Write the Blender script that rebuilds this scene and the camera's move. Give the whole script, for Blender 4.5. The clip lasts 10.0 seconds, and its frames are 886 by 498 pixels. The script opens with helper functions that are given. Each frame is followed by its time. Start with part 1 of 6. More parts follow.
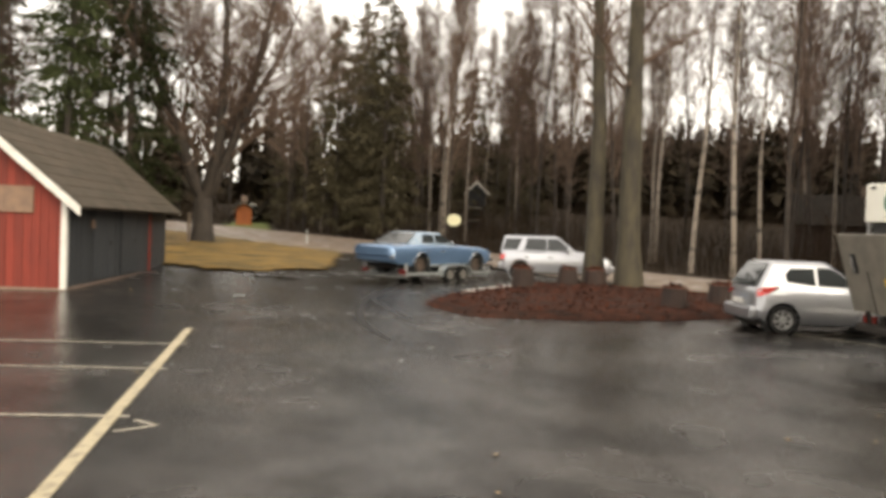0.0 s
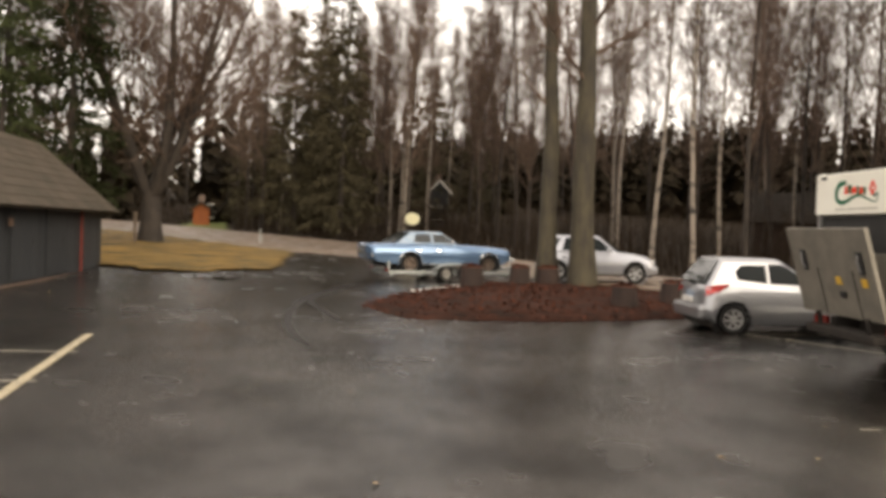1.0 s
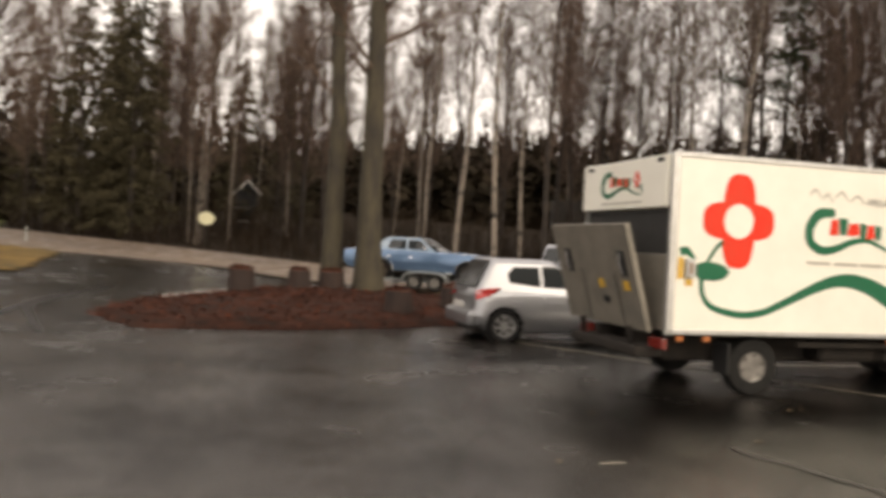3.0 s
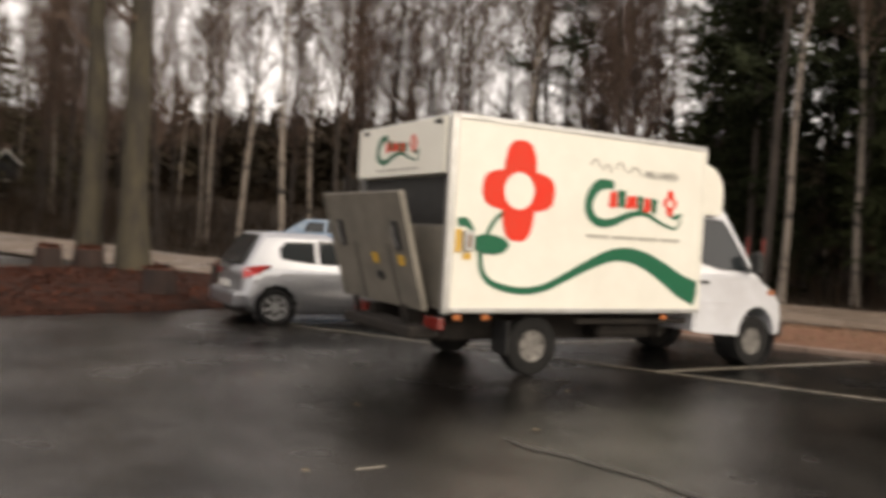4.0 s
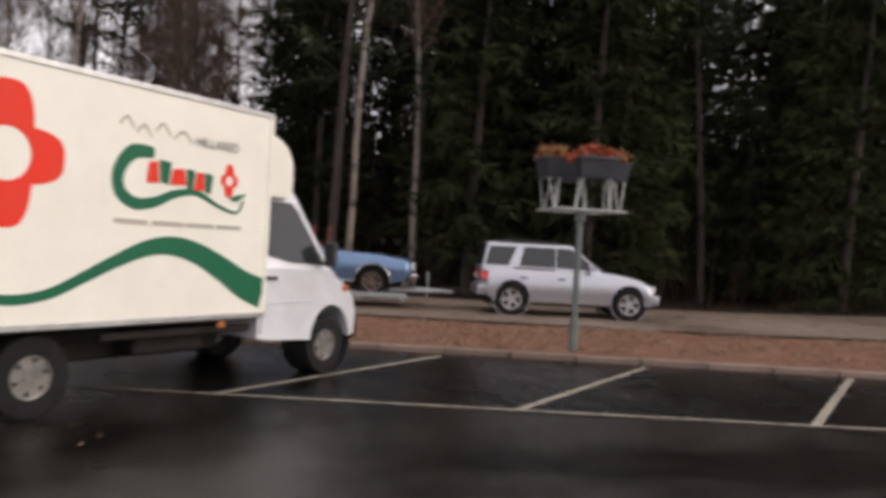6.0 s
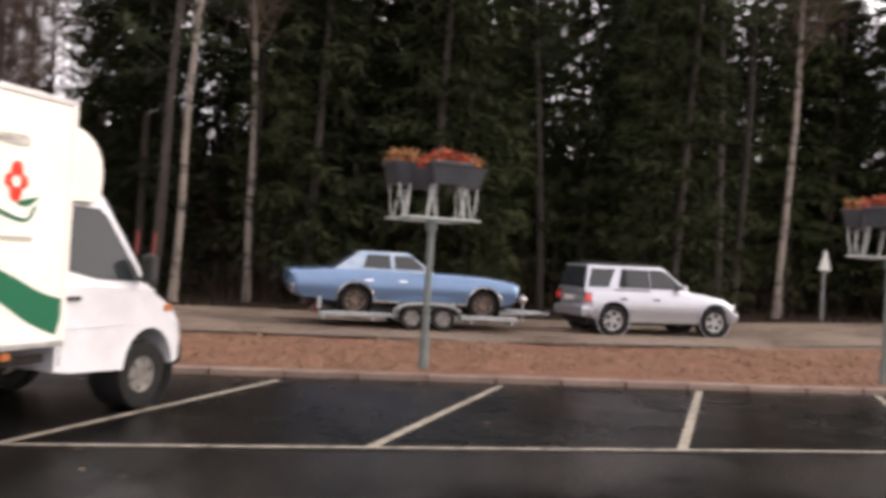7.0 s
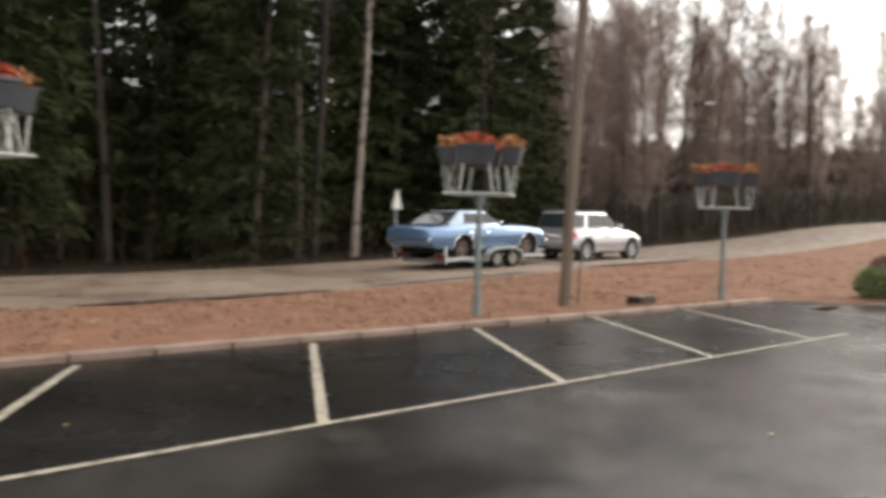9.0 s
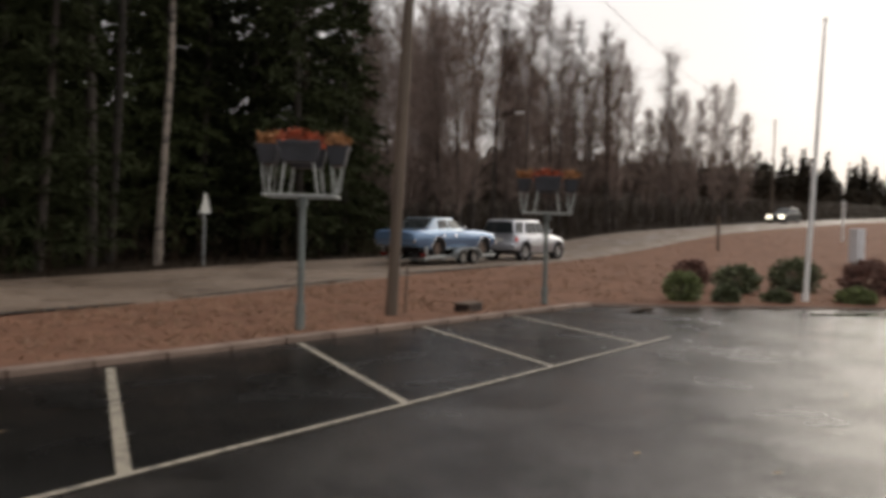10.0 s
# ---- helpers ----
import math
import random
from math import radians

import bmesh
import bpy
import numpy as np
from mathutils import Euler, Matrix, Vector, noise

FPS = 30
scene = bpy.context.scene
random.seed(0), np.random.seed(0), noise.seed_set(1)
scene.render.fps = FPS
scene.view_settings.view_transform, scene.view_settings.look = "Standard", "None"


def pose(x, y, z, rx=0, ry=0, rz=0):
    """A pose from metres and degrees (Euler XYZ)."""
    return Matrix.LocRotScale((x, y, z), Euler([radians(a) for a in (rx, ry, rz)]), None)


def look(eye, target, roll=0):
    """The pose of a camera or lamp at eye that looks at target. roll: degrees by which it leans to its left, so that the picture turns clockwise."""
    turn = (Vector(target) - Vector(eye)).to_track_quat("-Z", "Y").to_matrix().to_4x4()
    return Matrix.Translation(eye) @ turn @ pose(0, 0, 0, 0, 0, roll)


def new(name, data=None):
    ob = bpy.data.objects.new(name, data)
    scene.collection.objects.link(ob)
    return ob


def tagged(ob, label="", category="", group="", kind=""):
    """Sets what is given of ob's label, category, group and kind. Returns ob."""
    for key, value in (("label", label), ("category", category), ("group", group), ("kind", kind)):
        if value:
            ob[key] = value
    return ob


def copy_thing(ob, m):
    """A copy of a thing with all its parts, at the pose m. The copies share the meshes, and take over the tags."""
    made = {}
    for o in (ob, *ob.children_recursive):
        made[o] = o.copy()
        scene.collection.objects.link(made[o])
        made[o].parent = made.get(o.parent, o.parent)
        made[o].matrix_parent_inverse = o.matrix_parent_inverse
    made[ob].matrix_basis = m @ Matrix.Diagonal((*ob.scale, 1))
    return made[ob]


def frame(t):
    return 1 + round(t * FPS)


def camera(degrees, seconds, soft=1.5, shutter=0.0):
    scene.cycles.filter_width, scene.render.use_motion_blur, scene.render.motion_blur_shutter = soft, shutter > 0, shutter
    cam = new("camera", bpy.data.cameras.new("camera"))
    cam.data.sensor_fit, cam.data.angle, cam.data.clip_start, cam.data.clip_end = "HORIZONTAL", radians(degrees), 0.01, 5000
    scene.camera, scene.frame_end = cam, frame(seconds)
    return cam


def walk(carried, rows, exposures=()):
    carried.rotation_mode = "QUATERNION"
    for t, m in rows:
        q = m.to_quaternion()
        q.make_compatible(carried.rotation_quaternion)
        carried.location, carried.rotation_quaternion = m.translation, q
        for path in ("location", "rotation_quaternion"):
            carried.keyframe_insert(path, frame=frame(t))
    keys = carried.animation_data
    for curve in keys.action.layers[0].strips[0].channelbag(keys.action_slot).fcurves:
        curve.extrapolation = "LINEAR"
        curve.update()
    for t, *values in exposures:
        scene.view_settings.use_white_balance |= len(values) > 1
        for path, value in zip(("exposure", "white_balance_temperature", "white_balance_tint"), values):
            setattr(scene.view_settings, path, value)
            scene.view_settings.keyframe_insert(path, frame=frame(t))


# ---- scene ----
cam = camera(56.7, 10.0, soft=4.0, shutter=0.6)
PATH = [
    (0, (0.985, -14.889, 1.852), (-0.687, -13.792, 1.803), 2.1),
    (0.5, (0.715, -14.292, 1.835), (-0.937, -13.165, 1.793), 2.0),
    (1, (0.528, -13.748, 1.796), (-1.102, -12.59, 1.75), 1.9),
    (1.5, (0.34, -13.261, 1.742), (-1.261, -12.063, 1.682), 2.1),
    (2, (0.144, -12.711, 1.736), (-1.402, -11.444, 1.676), 2.0),
    (3.5, (-0.355, -10.866, 1.605), (-1.536, -9.252, 1.596), 3.2),
    (4, (-0.577, -10.317, 1.568), (-1.525, -8.556, 1.533), 3.2),
    (4.5, (-0.794, -9.757, 1.57), (-1.473, -7.877, 1.532), 3.1),
    (5, (-0.908, -9.18, 1.565), (-1.32, -7.223, 1.553), 3.0),
    (5.5, (-0.972, -8.653, 1.559), (-1.137, -6.66, 1.544), 2.9),
    (7, (-1.028, -7.142, 1.672), (-0.596, -5.189, 1.701), 3.4),
    (7.5, (-0.999, -6.722, 1.681), (-0.345, -4.832, 1.704), 2.4),
    (8, (-0.962, -6.314, 1.649), (-0.082, -4.518, 1.647), 2.2),
    (8.5, (-0.798, -5.867, 1.643), (0.309, -4.203, 1.601), 1.7),
    (9, (-0.701, -5.483, 1.645), (0.637, -3.999, 1.582), 1.5),
    (9.5, (-0.472, -5.058, 1.631), (1.041, -3.752, 1.575), 1.7),
    (10, (-0.172, -4.669, 1.617), (1.468, -3.526, 1.581), 1.5),
]
EXPOSURES = [
    (0, 0.8, 7600, 5), (1.0, 0.6, 7800, 8), (2.2, 0.42, 8000, 11), (3.3, 0.28, 7700, 9), (4.5, 0.18, 7200, 10), (5.7, 0.0, 6700, 12), (6.6, 0.1, 6700, 17),
    (7.1, 0.95, 6900, 16), (7.5, 2.1, 7000, 10), (8.0, 2.2, 6900, 7), (8.6, 1.4, 6900, 6), (9.2, 0.65, 6900, 6), (9.6, 0.3, 7200, 6), (10, -0.38, 6900, 8),
]
walk(cam, [(t, look(eye, target, roll)) for t, eye, target, roll in PATH], EXPOSURES)

# ---- world and light ----
world = bpy.data.worlds.new("world")
scene.world = world
world.use_nodes = True
wn, wl = world.node_tree.nodes, world.node_tree.links
sky = wn.new("ShaderNodeTexSky")
sky.sky_type, sky.sun_disc = "NISHITA", False
sky.sun_elevation, sky.sun_rotation = radians(24), radians(98)
sky.air_density, sky.dust_density = 1.0, 4.0
cover = wn.new("ShaderNodeMix")
cover.data_type = "RGBA"
cover.inputs[0].default_value = 0.88
cover.inputs[7].default_value = (8.6, 8.3, 8.6, 1)
wl.new(sky.outputs[0], cover.inputs[6])
wl.new(cover.outputs[2], wn["Background"].inputs[0])
wn["Background"].inputs[1].default_value = 0.15
sun_data = bpy.data.lights.new("sun", "SUN")
sun_data.energy, sun_data.angle, sun_data.color = 1.2, radians(40), (1.0, 0.95, 0.88)
sun = new("sun", sun_data)
sun.matrix_world = look((0, 0, 30), Vector((0, 0, 30)) - 10 * Vector((math.cos(radians(24)) * math.sin(radians(98)), math.cos(radians(24)) * math.cos(radians(98)), math.sin(radians(24)))))


# ---- materials ----
def mat(name, colour, rough=0.6, metal=0.0, second=None, scale=4.0, detail=6.0, rough2=None, bump=0.0, bump_scale=60.0, per_object=0.0, stops=(0.35, 0.65), coat=0.0, stretch=(1, 1, 1), emit=0.0, island=0.0, spec=0.5):
    m = bpy.data.materials.new(name)
    m.use_nodes = True
    n, l = m.node_tree.nodes, m.node_tree.links
    p = n["Principled BSDF"]
    p.inputs["Base Color"].default_value = (*colour, 1)
    p.inputs["Roughness"].default_value = rough
    p.inputs["Metallic"].default_value = metal
    p.inputs["Coat Weight"].default_value = coat
    p.inputs["Specular IOR Level"].default_value = spec
    if emit:
        p.inputs["Emission Color"].default_value = (*colour, 1)
        p.inputs["Emission Strength"].default_value = emit
    co = n.new("ShaderNodeTexCoord")
    mp = n.new("ShaderNodeMapping")
    mp.inputs["Scale"].default_value = stretch
    l.new(co.outputs["Object"], mp.inputs["Vector"])
    src = None
    if second is not None:
        t = n.new("ShaderNodeTexNoise")
        t.inputs["Scale"].default_value, t.inputs["Detail"].default_value, t.inputs["Roughness"].default_value = scale, detail, 0.65
        l.new(mp.outputs[0], t.inputs["Vector"])
        r = n.new("ShaderNodeMapRange")
        r.inputs[1].default_value, r.inputs[2].default_value = stops
        l.new(t.outputs["Fac"], r.inputs[0])
        mix = n.new("ShaderNodeMix")
        mix.data_type = "RGBA"
        mix.inputs[6].default_value, mix.inputs[7].default_value = (*colour, 1), (*second, 1)
        l.new(r.outputs[0], mix.inputs[0])
        src = mix.outputs[2]
        if rough2 is not None:
            q = n.new("ShaderNodeMapRange")
            q.inputs[1].default_value, q.inputs[2].default_value = stops
            q.inputs[3].default_value, q.inputs[4].default_value = rough, rough2
            l.new(t.outputs["Fac"], q.inputs[0])
            l.new(q.outputs[0], p.inputs["Roughness"])
    if per_object or island:
        if island:
            info = n.new("ShaderNodeNewGeometry")
            rnd = info.outputs["Random Per Island"]
        else:
            info = n.new("ShaderNodeObjectInfo")
            rnd = info.outputs["Random"]
        amount = per_object or island
        q = n.new("ShaderNodeMapRange")
        q.inputs[3].default_value, q.inputs[4].default_value = 1 - amount, 1 + amount
        l.new(rnd, q.inputs[0])
        hs = n.new("ShaderNodeHueSaturation")
        hs.inputs["Color"].default_value = (*colour, 1)
        if src:
            l.new(src, hs.inputs["Color"])
        l.new(q.outputs[0], hs.inputs["Value"])
        src = hs.outputs[0]
    if src:
        l.new(src, p.inputs["Base Color"])
    if bump:
        t = n.new("ShaderNodeTexNoise")
        t.inputs["Scale"].default_value, t.inputs["Detail"].default_value = bump_scale, 5
        l.new(mp.outputs[0], t.inputs["Vector"])
        b = n.new("ShaderNodeBump")
        b.inputs["Strength"].default_value, b.inputs["Distance"].default_value = bump, 0.02
        l.new(t.outputs["Fac"], b.inputs["Height"])
        l.new(b.outputs[0], p.inputs["Normal"])
    return m


def asphalt_material(name, dry, wet, big, stops, rough=(0.30, 0.13), soaked=True, wet_reflections=(), gloss_range=(0.16, 0.44)):
    """Wet asphalt: broad damp and drier areas, small staining, fine stone grain, painted dark reflections."""
    m = mat(name, dry, rough[0], 0, wet, big, 5, rough[1], 0.2, 90, stops=stops)
    n, l = m.node_tree.nodes, m.node_tree.links
    p = n["Principled BSDF"]
    old = p.inputs["Base Color"].links[0].from_socket
    t = n.new("ShaderNodeTexNoise")
    t.inputs["Scale"].default_value, t.inputs["Detail"].default_value = 45, 4
    l.new(n["Texture Coordinate"].outputs["Object"], t.inputs["Vector"])
    q = n.new("ShaderNodeMapRange")
    q.inputs[1].default_value, q.inputs[2].default_value, q.inputs[3].default_value, q.inputs[4].default_value = 0.3, 0.7, 0.65, 1.45
    l.new(t.outputs["Fac"], q.inputs[0])
    hs = n.new("ShaderNodeHueSaturation")
    l.new(old, hs.inputs["Color"])
    l.new(q.outputs[0], hs.inputs["Value"])
    l.new(hs.outputs[0], p.inputs["Base Color"])
    w = n.new("ShaderNodeTexNoise")
    w.inputs["Scale"].default_value, w.inputs["Detail"].default_value, w.inputs["Distortion"].default_value = 1.3, 12, 0.35
    l.new(n["Texture Coordinate"].outputs["Object"], w.inputs["Vector"])
    k = n.new("ShaderNodeMapRange")
    k.inputs[1].default_value, k.inputs[2].default_value, k.inputs[3].default_value, k.inputs[4].default_value = 0.34, 0.7, 1.6, 0.55
    l.new(w.outputs["Fac"], k.inputs[0])
    mul = n.new("ShaderNodeMath")
    mul.operation = "MULTIPLY"
    l.new(p.inputs["Roughness"].links[0].from_socket, mul.inputs[0])
    l.new(k.outputs[0], mul.inputs[1])
    l.new(mul.outputs[0], p.inputs["Roughness"])
    hollow = n.new("ShaderNodeTexNoise")
    hollow.inputs["Scale"].default_value, hollow.inputs["Detail"].default_value, hollow.inputs["Roughness"].default_value = 4.0, 9, 0.7
    l.new(n["Texture Coordinate"].outputs["Object"], hollow.inputs["Vector"])
    dent = n.new("ShaderNodeBump")
    dent.inputs["Strength"].default_value, dent.inputs["Distance"].default_value = 0.32, 0.02
    l.new(hollow.outputs["Fac"], dent.inputs["Height"])
    l.new(dent.outputs[0], n["Bump"].inputs["Normal"])
    if not soaked:
        return m
    # dark soaked blotches with ragged edges, and paler dried ones
    soak = n.new("ShaderNodeTexNoise")
    soak.inputs["Scale"].default_value, soak.inputs["Detail"].default_value, soak.inputs["Roughness"].default_value, soak.inputs["Distortion"].default_value = 0.7, 11, 0.68, 0.0
    l.new(n["Texture Coordinate"].outputs["Object"], soak.inputs["Vector"])
    v = n.new("ShaderNodeMapRange")
    v.inputs[1].default_value, v.inputs[2].default_value, v.inputs[3].default_value, v.inputs[4].default_value = 0.40, 0.62, 0.6, 1.5
    l.new(soak.outputs["Fac"], v.inputs[0])
    hs2 = n.new("ShaderNodeHueSaturation")
    l.new(hs.outputs[0], hs2.inputs["Color"])
    l.new(v.outputs[0], hs2.inputs["Value"])
    l.new(hs2.outputs[0], p.inputs["Base Color"])
    g = n.new("ShaderNodeMapRange")
    g.inputs[1].default_value, g.inputs[2].default_value, g.inputs[3].default_value, g.inputs[4].default_value = 0.40, 0.62, *gloss_range
    l.new(soak.outputs["Fac"], g.inputs[0])
    l.new(g.outputs[0], p.inputs["Specular IOR Level"])
    # wet patches round the truck, dark reflections painted into colour and gloss: x, y, half length, half width, turn
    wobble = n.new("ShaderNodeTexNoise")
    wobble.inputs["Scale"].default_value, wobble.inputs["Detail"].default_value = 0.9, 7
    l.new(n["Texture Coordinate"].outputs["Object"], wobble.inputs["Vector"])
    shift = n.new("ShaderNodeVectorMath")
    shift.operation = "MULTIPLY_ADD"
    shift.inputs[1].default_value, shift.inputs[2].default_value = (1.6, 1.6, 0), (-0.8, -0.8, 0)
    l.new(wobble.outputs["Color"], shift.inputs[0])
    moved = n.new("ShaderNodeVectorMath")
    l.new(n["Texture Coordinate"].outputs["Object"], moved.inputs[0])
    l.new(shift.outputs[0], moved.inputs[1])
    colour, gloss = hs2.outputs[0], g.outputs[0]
    for x, y, rx, ry, turn in wet_reflections:
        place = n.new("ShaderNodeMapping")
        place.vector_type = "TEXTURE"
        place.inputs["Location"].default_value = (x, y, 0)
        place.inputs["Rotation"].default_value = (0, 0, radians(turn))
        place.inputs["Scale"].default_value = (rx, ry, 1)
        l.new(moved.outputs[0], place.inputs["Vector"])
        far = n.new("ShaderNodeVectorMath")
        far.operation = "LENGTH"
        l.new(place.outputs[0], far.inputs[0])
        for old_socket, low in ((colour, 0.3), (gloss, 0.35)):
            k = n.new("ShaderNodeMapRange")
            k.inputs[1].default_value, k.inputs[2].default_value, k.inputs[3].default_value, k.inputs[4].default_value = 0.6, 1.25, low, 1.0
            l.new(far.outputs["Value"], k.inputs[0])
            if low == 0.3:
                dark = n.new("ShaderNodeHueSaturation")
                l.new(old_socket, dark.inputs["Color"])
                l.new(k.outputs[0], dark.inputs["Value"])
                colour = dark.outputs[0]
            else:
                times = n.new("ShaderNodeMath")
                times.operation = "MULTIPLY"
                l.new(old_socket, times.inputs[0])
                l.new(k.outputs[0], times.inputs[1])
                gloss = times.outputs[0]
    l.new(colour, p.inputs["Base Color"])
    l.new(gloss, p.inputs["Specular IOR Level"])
    return m


# the rows: wet areas round the truck with its dark reflection painted in
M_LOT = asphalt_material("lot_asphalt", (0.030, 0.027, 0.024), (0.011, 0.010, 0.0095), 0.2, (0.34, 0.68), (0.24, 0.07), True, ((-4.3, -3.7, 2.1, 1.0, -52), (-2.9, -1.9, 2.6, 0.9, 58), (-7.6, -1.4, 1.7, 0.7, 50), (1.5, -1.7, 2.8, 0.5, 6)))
M_BAY = asphalt_material("bay_asphalt", (0.010, 0.0095, 0.009), (0.005, 0.005, 0.005), 0.35, (0.35, 0.65), (0.26, 0.10), gloss_range=(0.09, 0.26))
M_ROAD = asphalt_material("road_asphalt", (0.17, 0.125, 0.092), (0.105, 0.076, 0.055), 0.3, (0.35, 0.65), (0.6, 0.42), False)
M_LINE = mat("worn_line_paint", (0.32, 0.285, 0.225), 0.5, 0, (0.07, 0.065, 0.055), 7, 9, stops=(0.46, 0.66), bump=0.2)
M_LINE_Y = mat("worn_yellow_line_paint", (0.39, 0.33, 0.22), 0.5, 0, (0.10, 0.088, 0.065), 7, 9, stops=(0.5, 0.7), bump=0.2)
M_KERB = mat("kerb_concrete", (0.23, 0.165, 0.13), 0.7, 0, (0.14, 0.095, 0.073), 3, bump=0.3, bump_scale=40, per_object=0.15)
M_KERB_WHITE = mat("white_kerb_stone", (0.75, 0.73, 0.7), 0.5, 0, (0.5, 0.48, 0.45), 6, bump=0.3)
M_SOIL = mat("reddish_soil", (0.215, 0.11, 0.07), 0.85, 0, (0.115, 0.058, 0.038), 1.6, 8, bump=0.9, bump_scale=14, spec=0.15, stops=(0.3, 0.7))
M_TUFT = mat("dead_grass", (0.24, 0.15, 0.095), 0.8, island=0.5)
M_LITTER = mat("leaf_litter_ground", (0.05, 0.018, 0.011), 0.9, 0, (0.015, 0.009, 0.007), 1.6, 8, bump=0.8, bump_scale=25, spec=0.1)
M_LEAF = mat("fallen_leaf", (0.055, 0.017, 0.009), 0.85, island=0.95, spec=0.15)
M_GRASS = mat("autumn_grass", (0.23, 0.14, 0.042), 0.8, 0, (0.065, 0.052, 0.024), 0.6, 9, bump=0.8, bump_scale=30, spec=0.15)
M_LAWN = mat("green_lawn", (0.13, 0.15, 0.045), 0.8, 0, (0.09, 0.105, 0.035), 1.5, 7, bump=0.6, bump_scale=30, spec=0.15)
M_FLOOR = mat("forest_floor", (0.028, 0.019, 0.012), 0.9, 0, (0.015, 0.011, 0.007), 0.7, 8, bump=0.9, bump_scale=8, spec=0.1)
M_BARK = mat("grey_bark", (0.055, 0.042, 0.034), 0.85, 0, (0.022, 0.018, 0.015), 5, 8, bump=0.8, bump_scale=30, stretch=(1, 1, 0.3), per_object=0.3)
M_MOSSY = mat("mossy_bark", (0.072, 0.06, 0.036), 0.85, 0, (0.028, 0.023, 0.018), 3, 8, bump=0.9, bump_scale=25, stretch=(1, 1, 0.3))
M_BIRCH = mat("birch_bark", (0.25, 0.21, 0.175), 0.7, 0, (0.03, 0.027, 0.025), 3.0, 8, bump=0.4, bump_scale=30, stretch=(0.5, 0.5, 1.0), per_object=0.3, stops=(0.5, 0.62))
M_TWIG = mat("bare_twigs", (0.105, 0.073, 0.056), 0.85, per_object=0.3, spec=0.2)
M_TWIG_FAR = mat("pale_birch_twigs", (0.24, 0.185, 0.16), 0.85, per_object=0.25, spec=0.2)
M_SPRUCE = mat("spruce_needles", (0.030, 0.036, 0.015), 0.9, per_object=0.6, spec=0.12)
M_PINE = mat("pine_needles", (0.030, 0.036, 0.019), 0.9, per_object=0.5, spec=0.12)
M_OLIVE = mat("olive_needles", (0.068, 0.058, 0.034), 0.85, per_object=0.3, spec=0.15)
M_FARWOOD = mat("far_wood_mass", (0.026, 0.02, 0.013), 0.9, island=0.5, spec=0.1)
M_BRUSH = mat("brown_brush", (0.024, 0.0155, 0.0095), 0.9, island=0.6, spec=0.1)
M_SILVER = mat("silver_paint", (0.48, 0.49, 0.53), 0.3, 0.7, (0.45, 0.46, 0.50), 2, coat=0.5, bump=0.02)
M_HATCH = mat("pale_silver_paint", (0.38, 0.385, 0.405), 0.28, 0.75, (0.36, 0.365, 0.385), 2, coat=0.6, bump=0.02)
M_BLUE = mat("light_blue_metallic_paint", (0.13, 0.215, 0.35), 0.22, 0.5, (0.115, 0.195, 0.32), 3, coat=0.6, bump=0.02)
# the body blue made paler: sky reflection on the roof put into its colour
M_BLUE_SKY_SHEEN = mat("blue_paint_with_sky_sheen", (0.36, 0.42, 0.48), 0.28, 0.3, (0.2, 0.3, 0.42), 3, coat=0.5)
M_WHITE = mat("white_cab_paint", (0.70, 0.71, 0.74), 0.3, 0, (0.6, 0.6, 0.62), 2.5, coat=0.5)
M_BOX = mat("cream_box_panel", (0.86, 0.84, 0.75), 0.45, 0, (0.80, 0.77, 0.68), 1.5, bump=0.03)
M_ALU = mat("dull_aluminium", (0.5, 0.5, 0.5), 0.4, 0.8, (0.38, 0.38, 0.37), 5)
M_GALV = mat("galvanised_steel", (0.42, 0.44, 0.44), 0.45, 0.6, (0.3, 0.32, 0.32), 6)
M_CHROME = mat("chrome", (0.8, 0.8, 0.8), 0.12, 1.0)
M_LIFT = mat("grey_lift_plate", (0.24, 0.215, 0.18), 0.5, 0.2, (0.17, 0.155, 0.13), 3, bump=0.1)
M_BLACK = mat("black_plastic", (0.02, 0.02, 0.02), 0.5, 0, (0.03, 0.03, 0.03), 8)
M_DARK = mat("dirty_chassis", (0.018, 0.016, 0.015), 0.8, 0, (0.03, 0.025, 0.021), 6, spec=0.2)
M_TYRE = mat("tyre_rubber", (0.012, 0.012, 0.012), 0.8, 0, (0.02, 0.019, 0.018), 9, bump=0.3, spec=0.2)
M_RUSTY_RIM = mat("rusty_chrome_rim", (0.26, 0.20, 0.165), 0.4, 0.5, (0.06, 0.035, 0.025), 9)
M_RIM = mat("alloy_rim", (0.48, 0.48, 0.48), 0.35, 0.7, (0.35, 0.35, 0.35), 9)
M_STEEL_RIM = mat("grey_steel_rim", (0.27, 0.255, 0.235), 0.45, 0.3, (0.14, 0.13, 0.12), 7)
M_GLASS = mat("dark_car_glass", (0.022, 0.026, 0.028), 0.04, 0.0, spec=0.55)
M_LAMP_RED = mat("red_lamp_lens", (0.50, 0.018, 0.016), 0.22, coat=0.6)
M_LAMP_DARK = mat("dark_red_lamp_lens", (0.16, 0.014, 0.01), 0.2, coat=0.5)
M_TAIL_LIT = mat("lit_tail_lamp", (0.5, 0.045, 0.04), 0.25, emit=0.12)
M_AMBER = mat("amber_lens", (0.40, 0.12, 0.03), 0.3)
M_CLEAR = mat("clear_lamp_lens", (0.6, 0.6, 0.6), 0.1, 0.3, coat=0.8)
M_HEADLIGHT = mat("lit_headlight", (1.0, 0.93, 0.78), 0.2, emit=9.0)
M_RED_PRINT = mat("red_print", (0.8, 0.04, 0.02), 0.55, 0, (0.74, 0.055, 0.028), 3, spec=0.2)
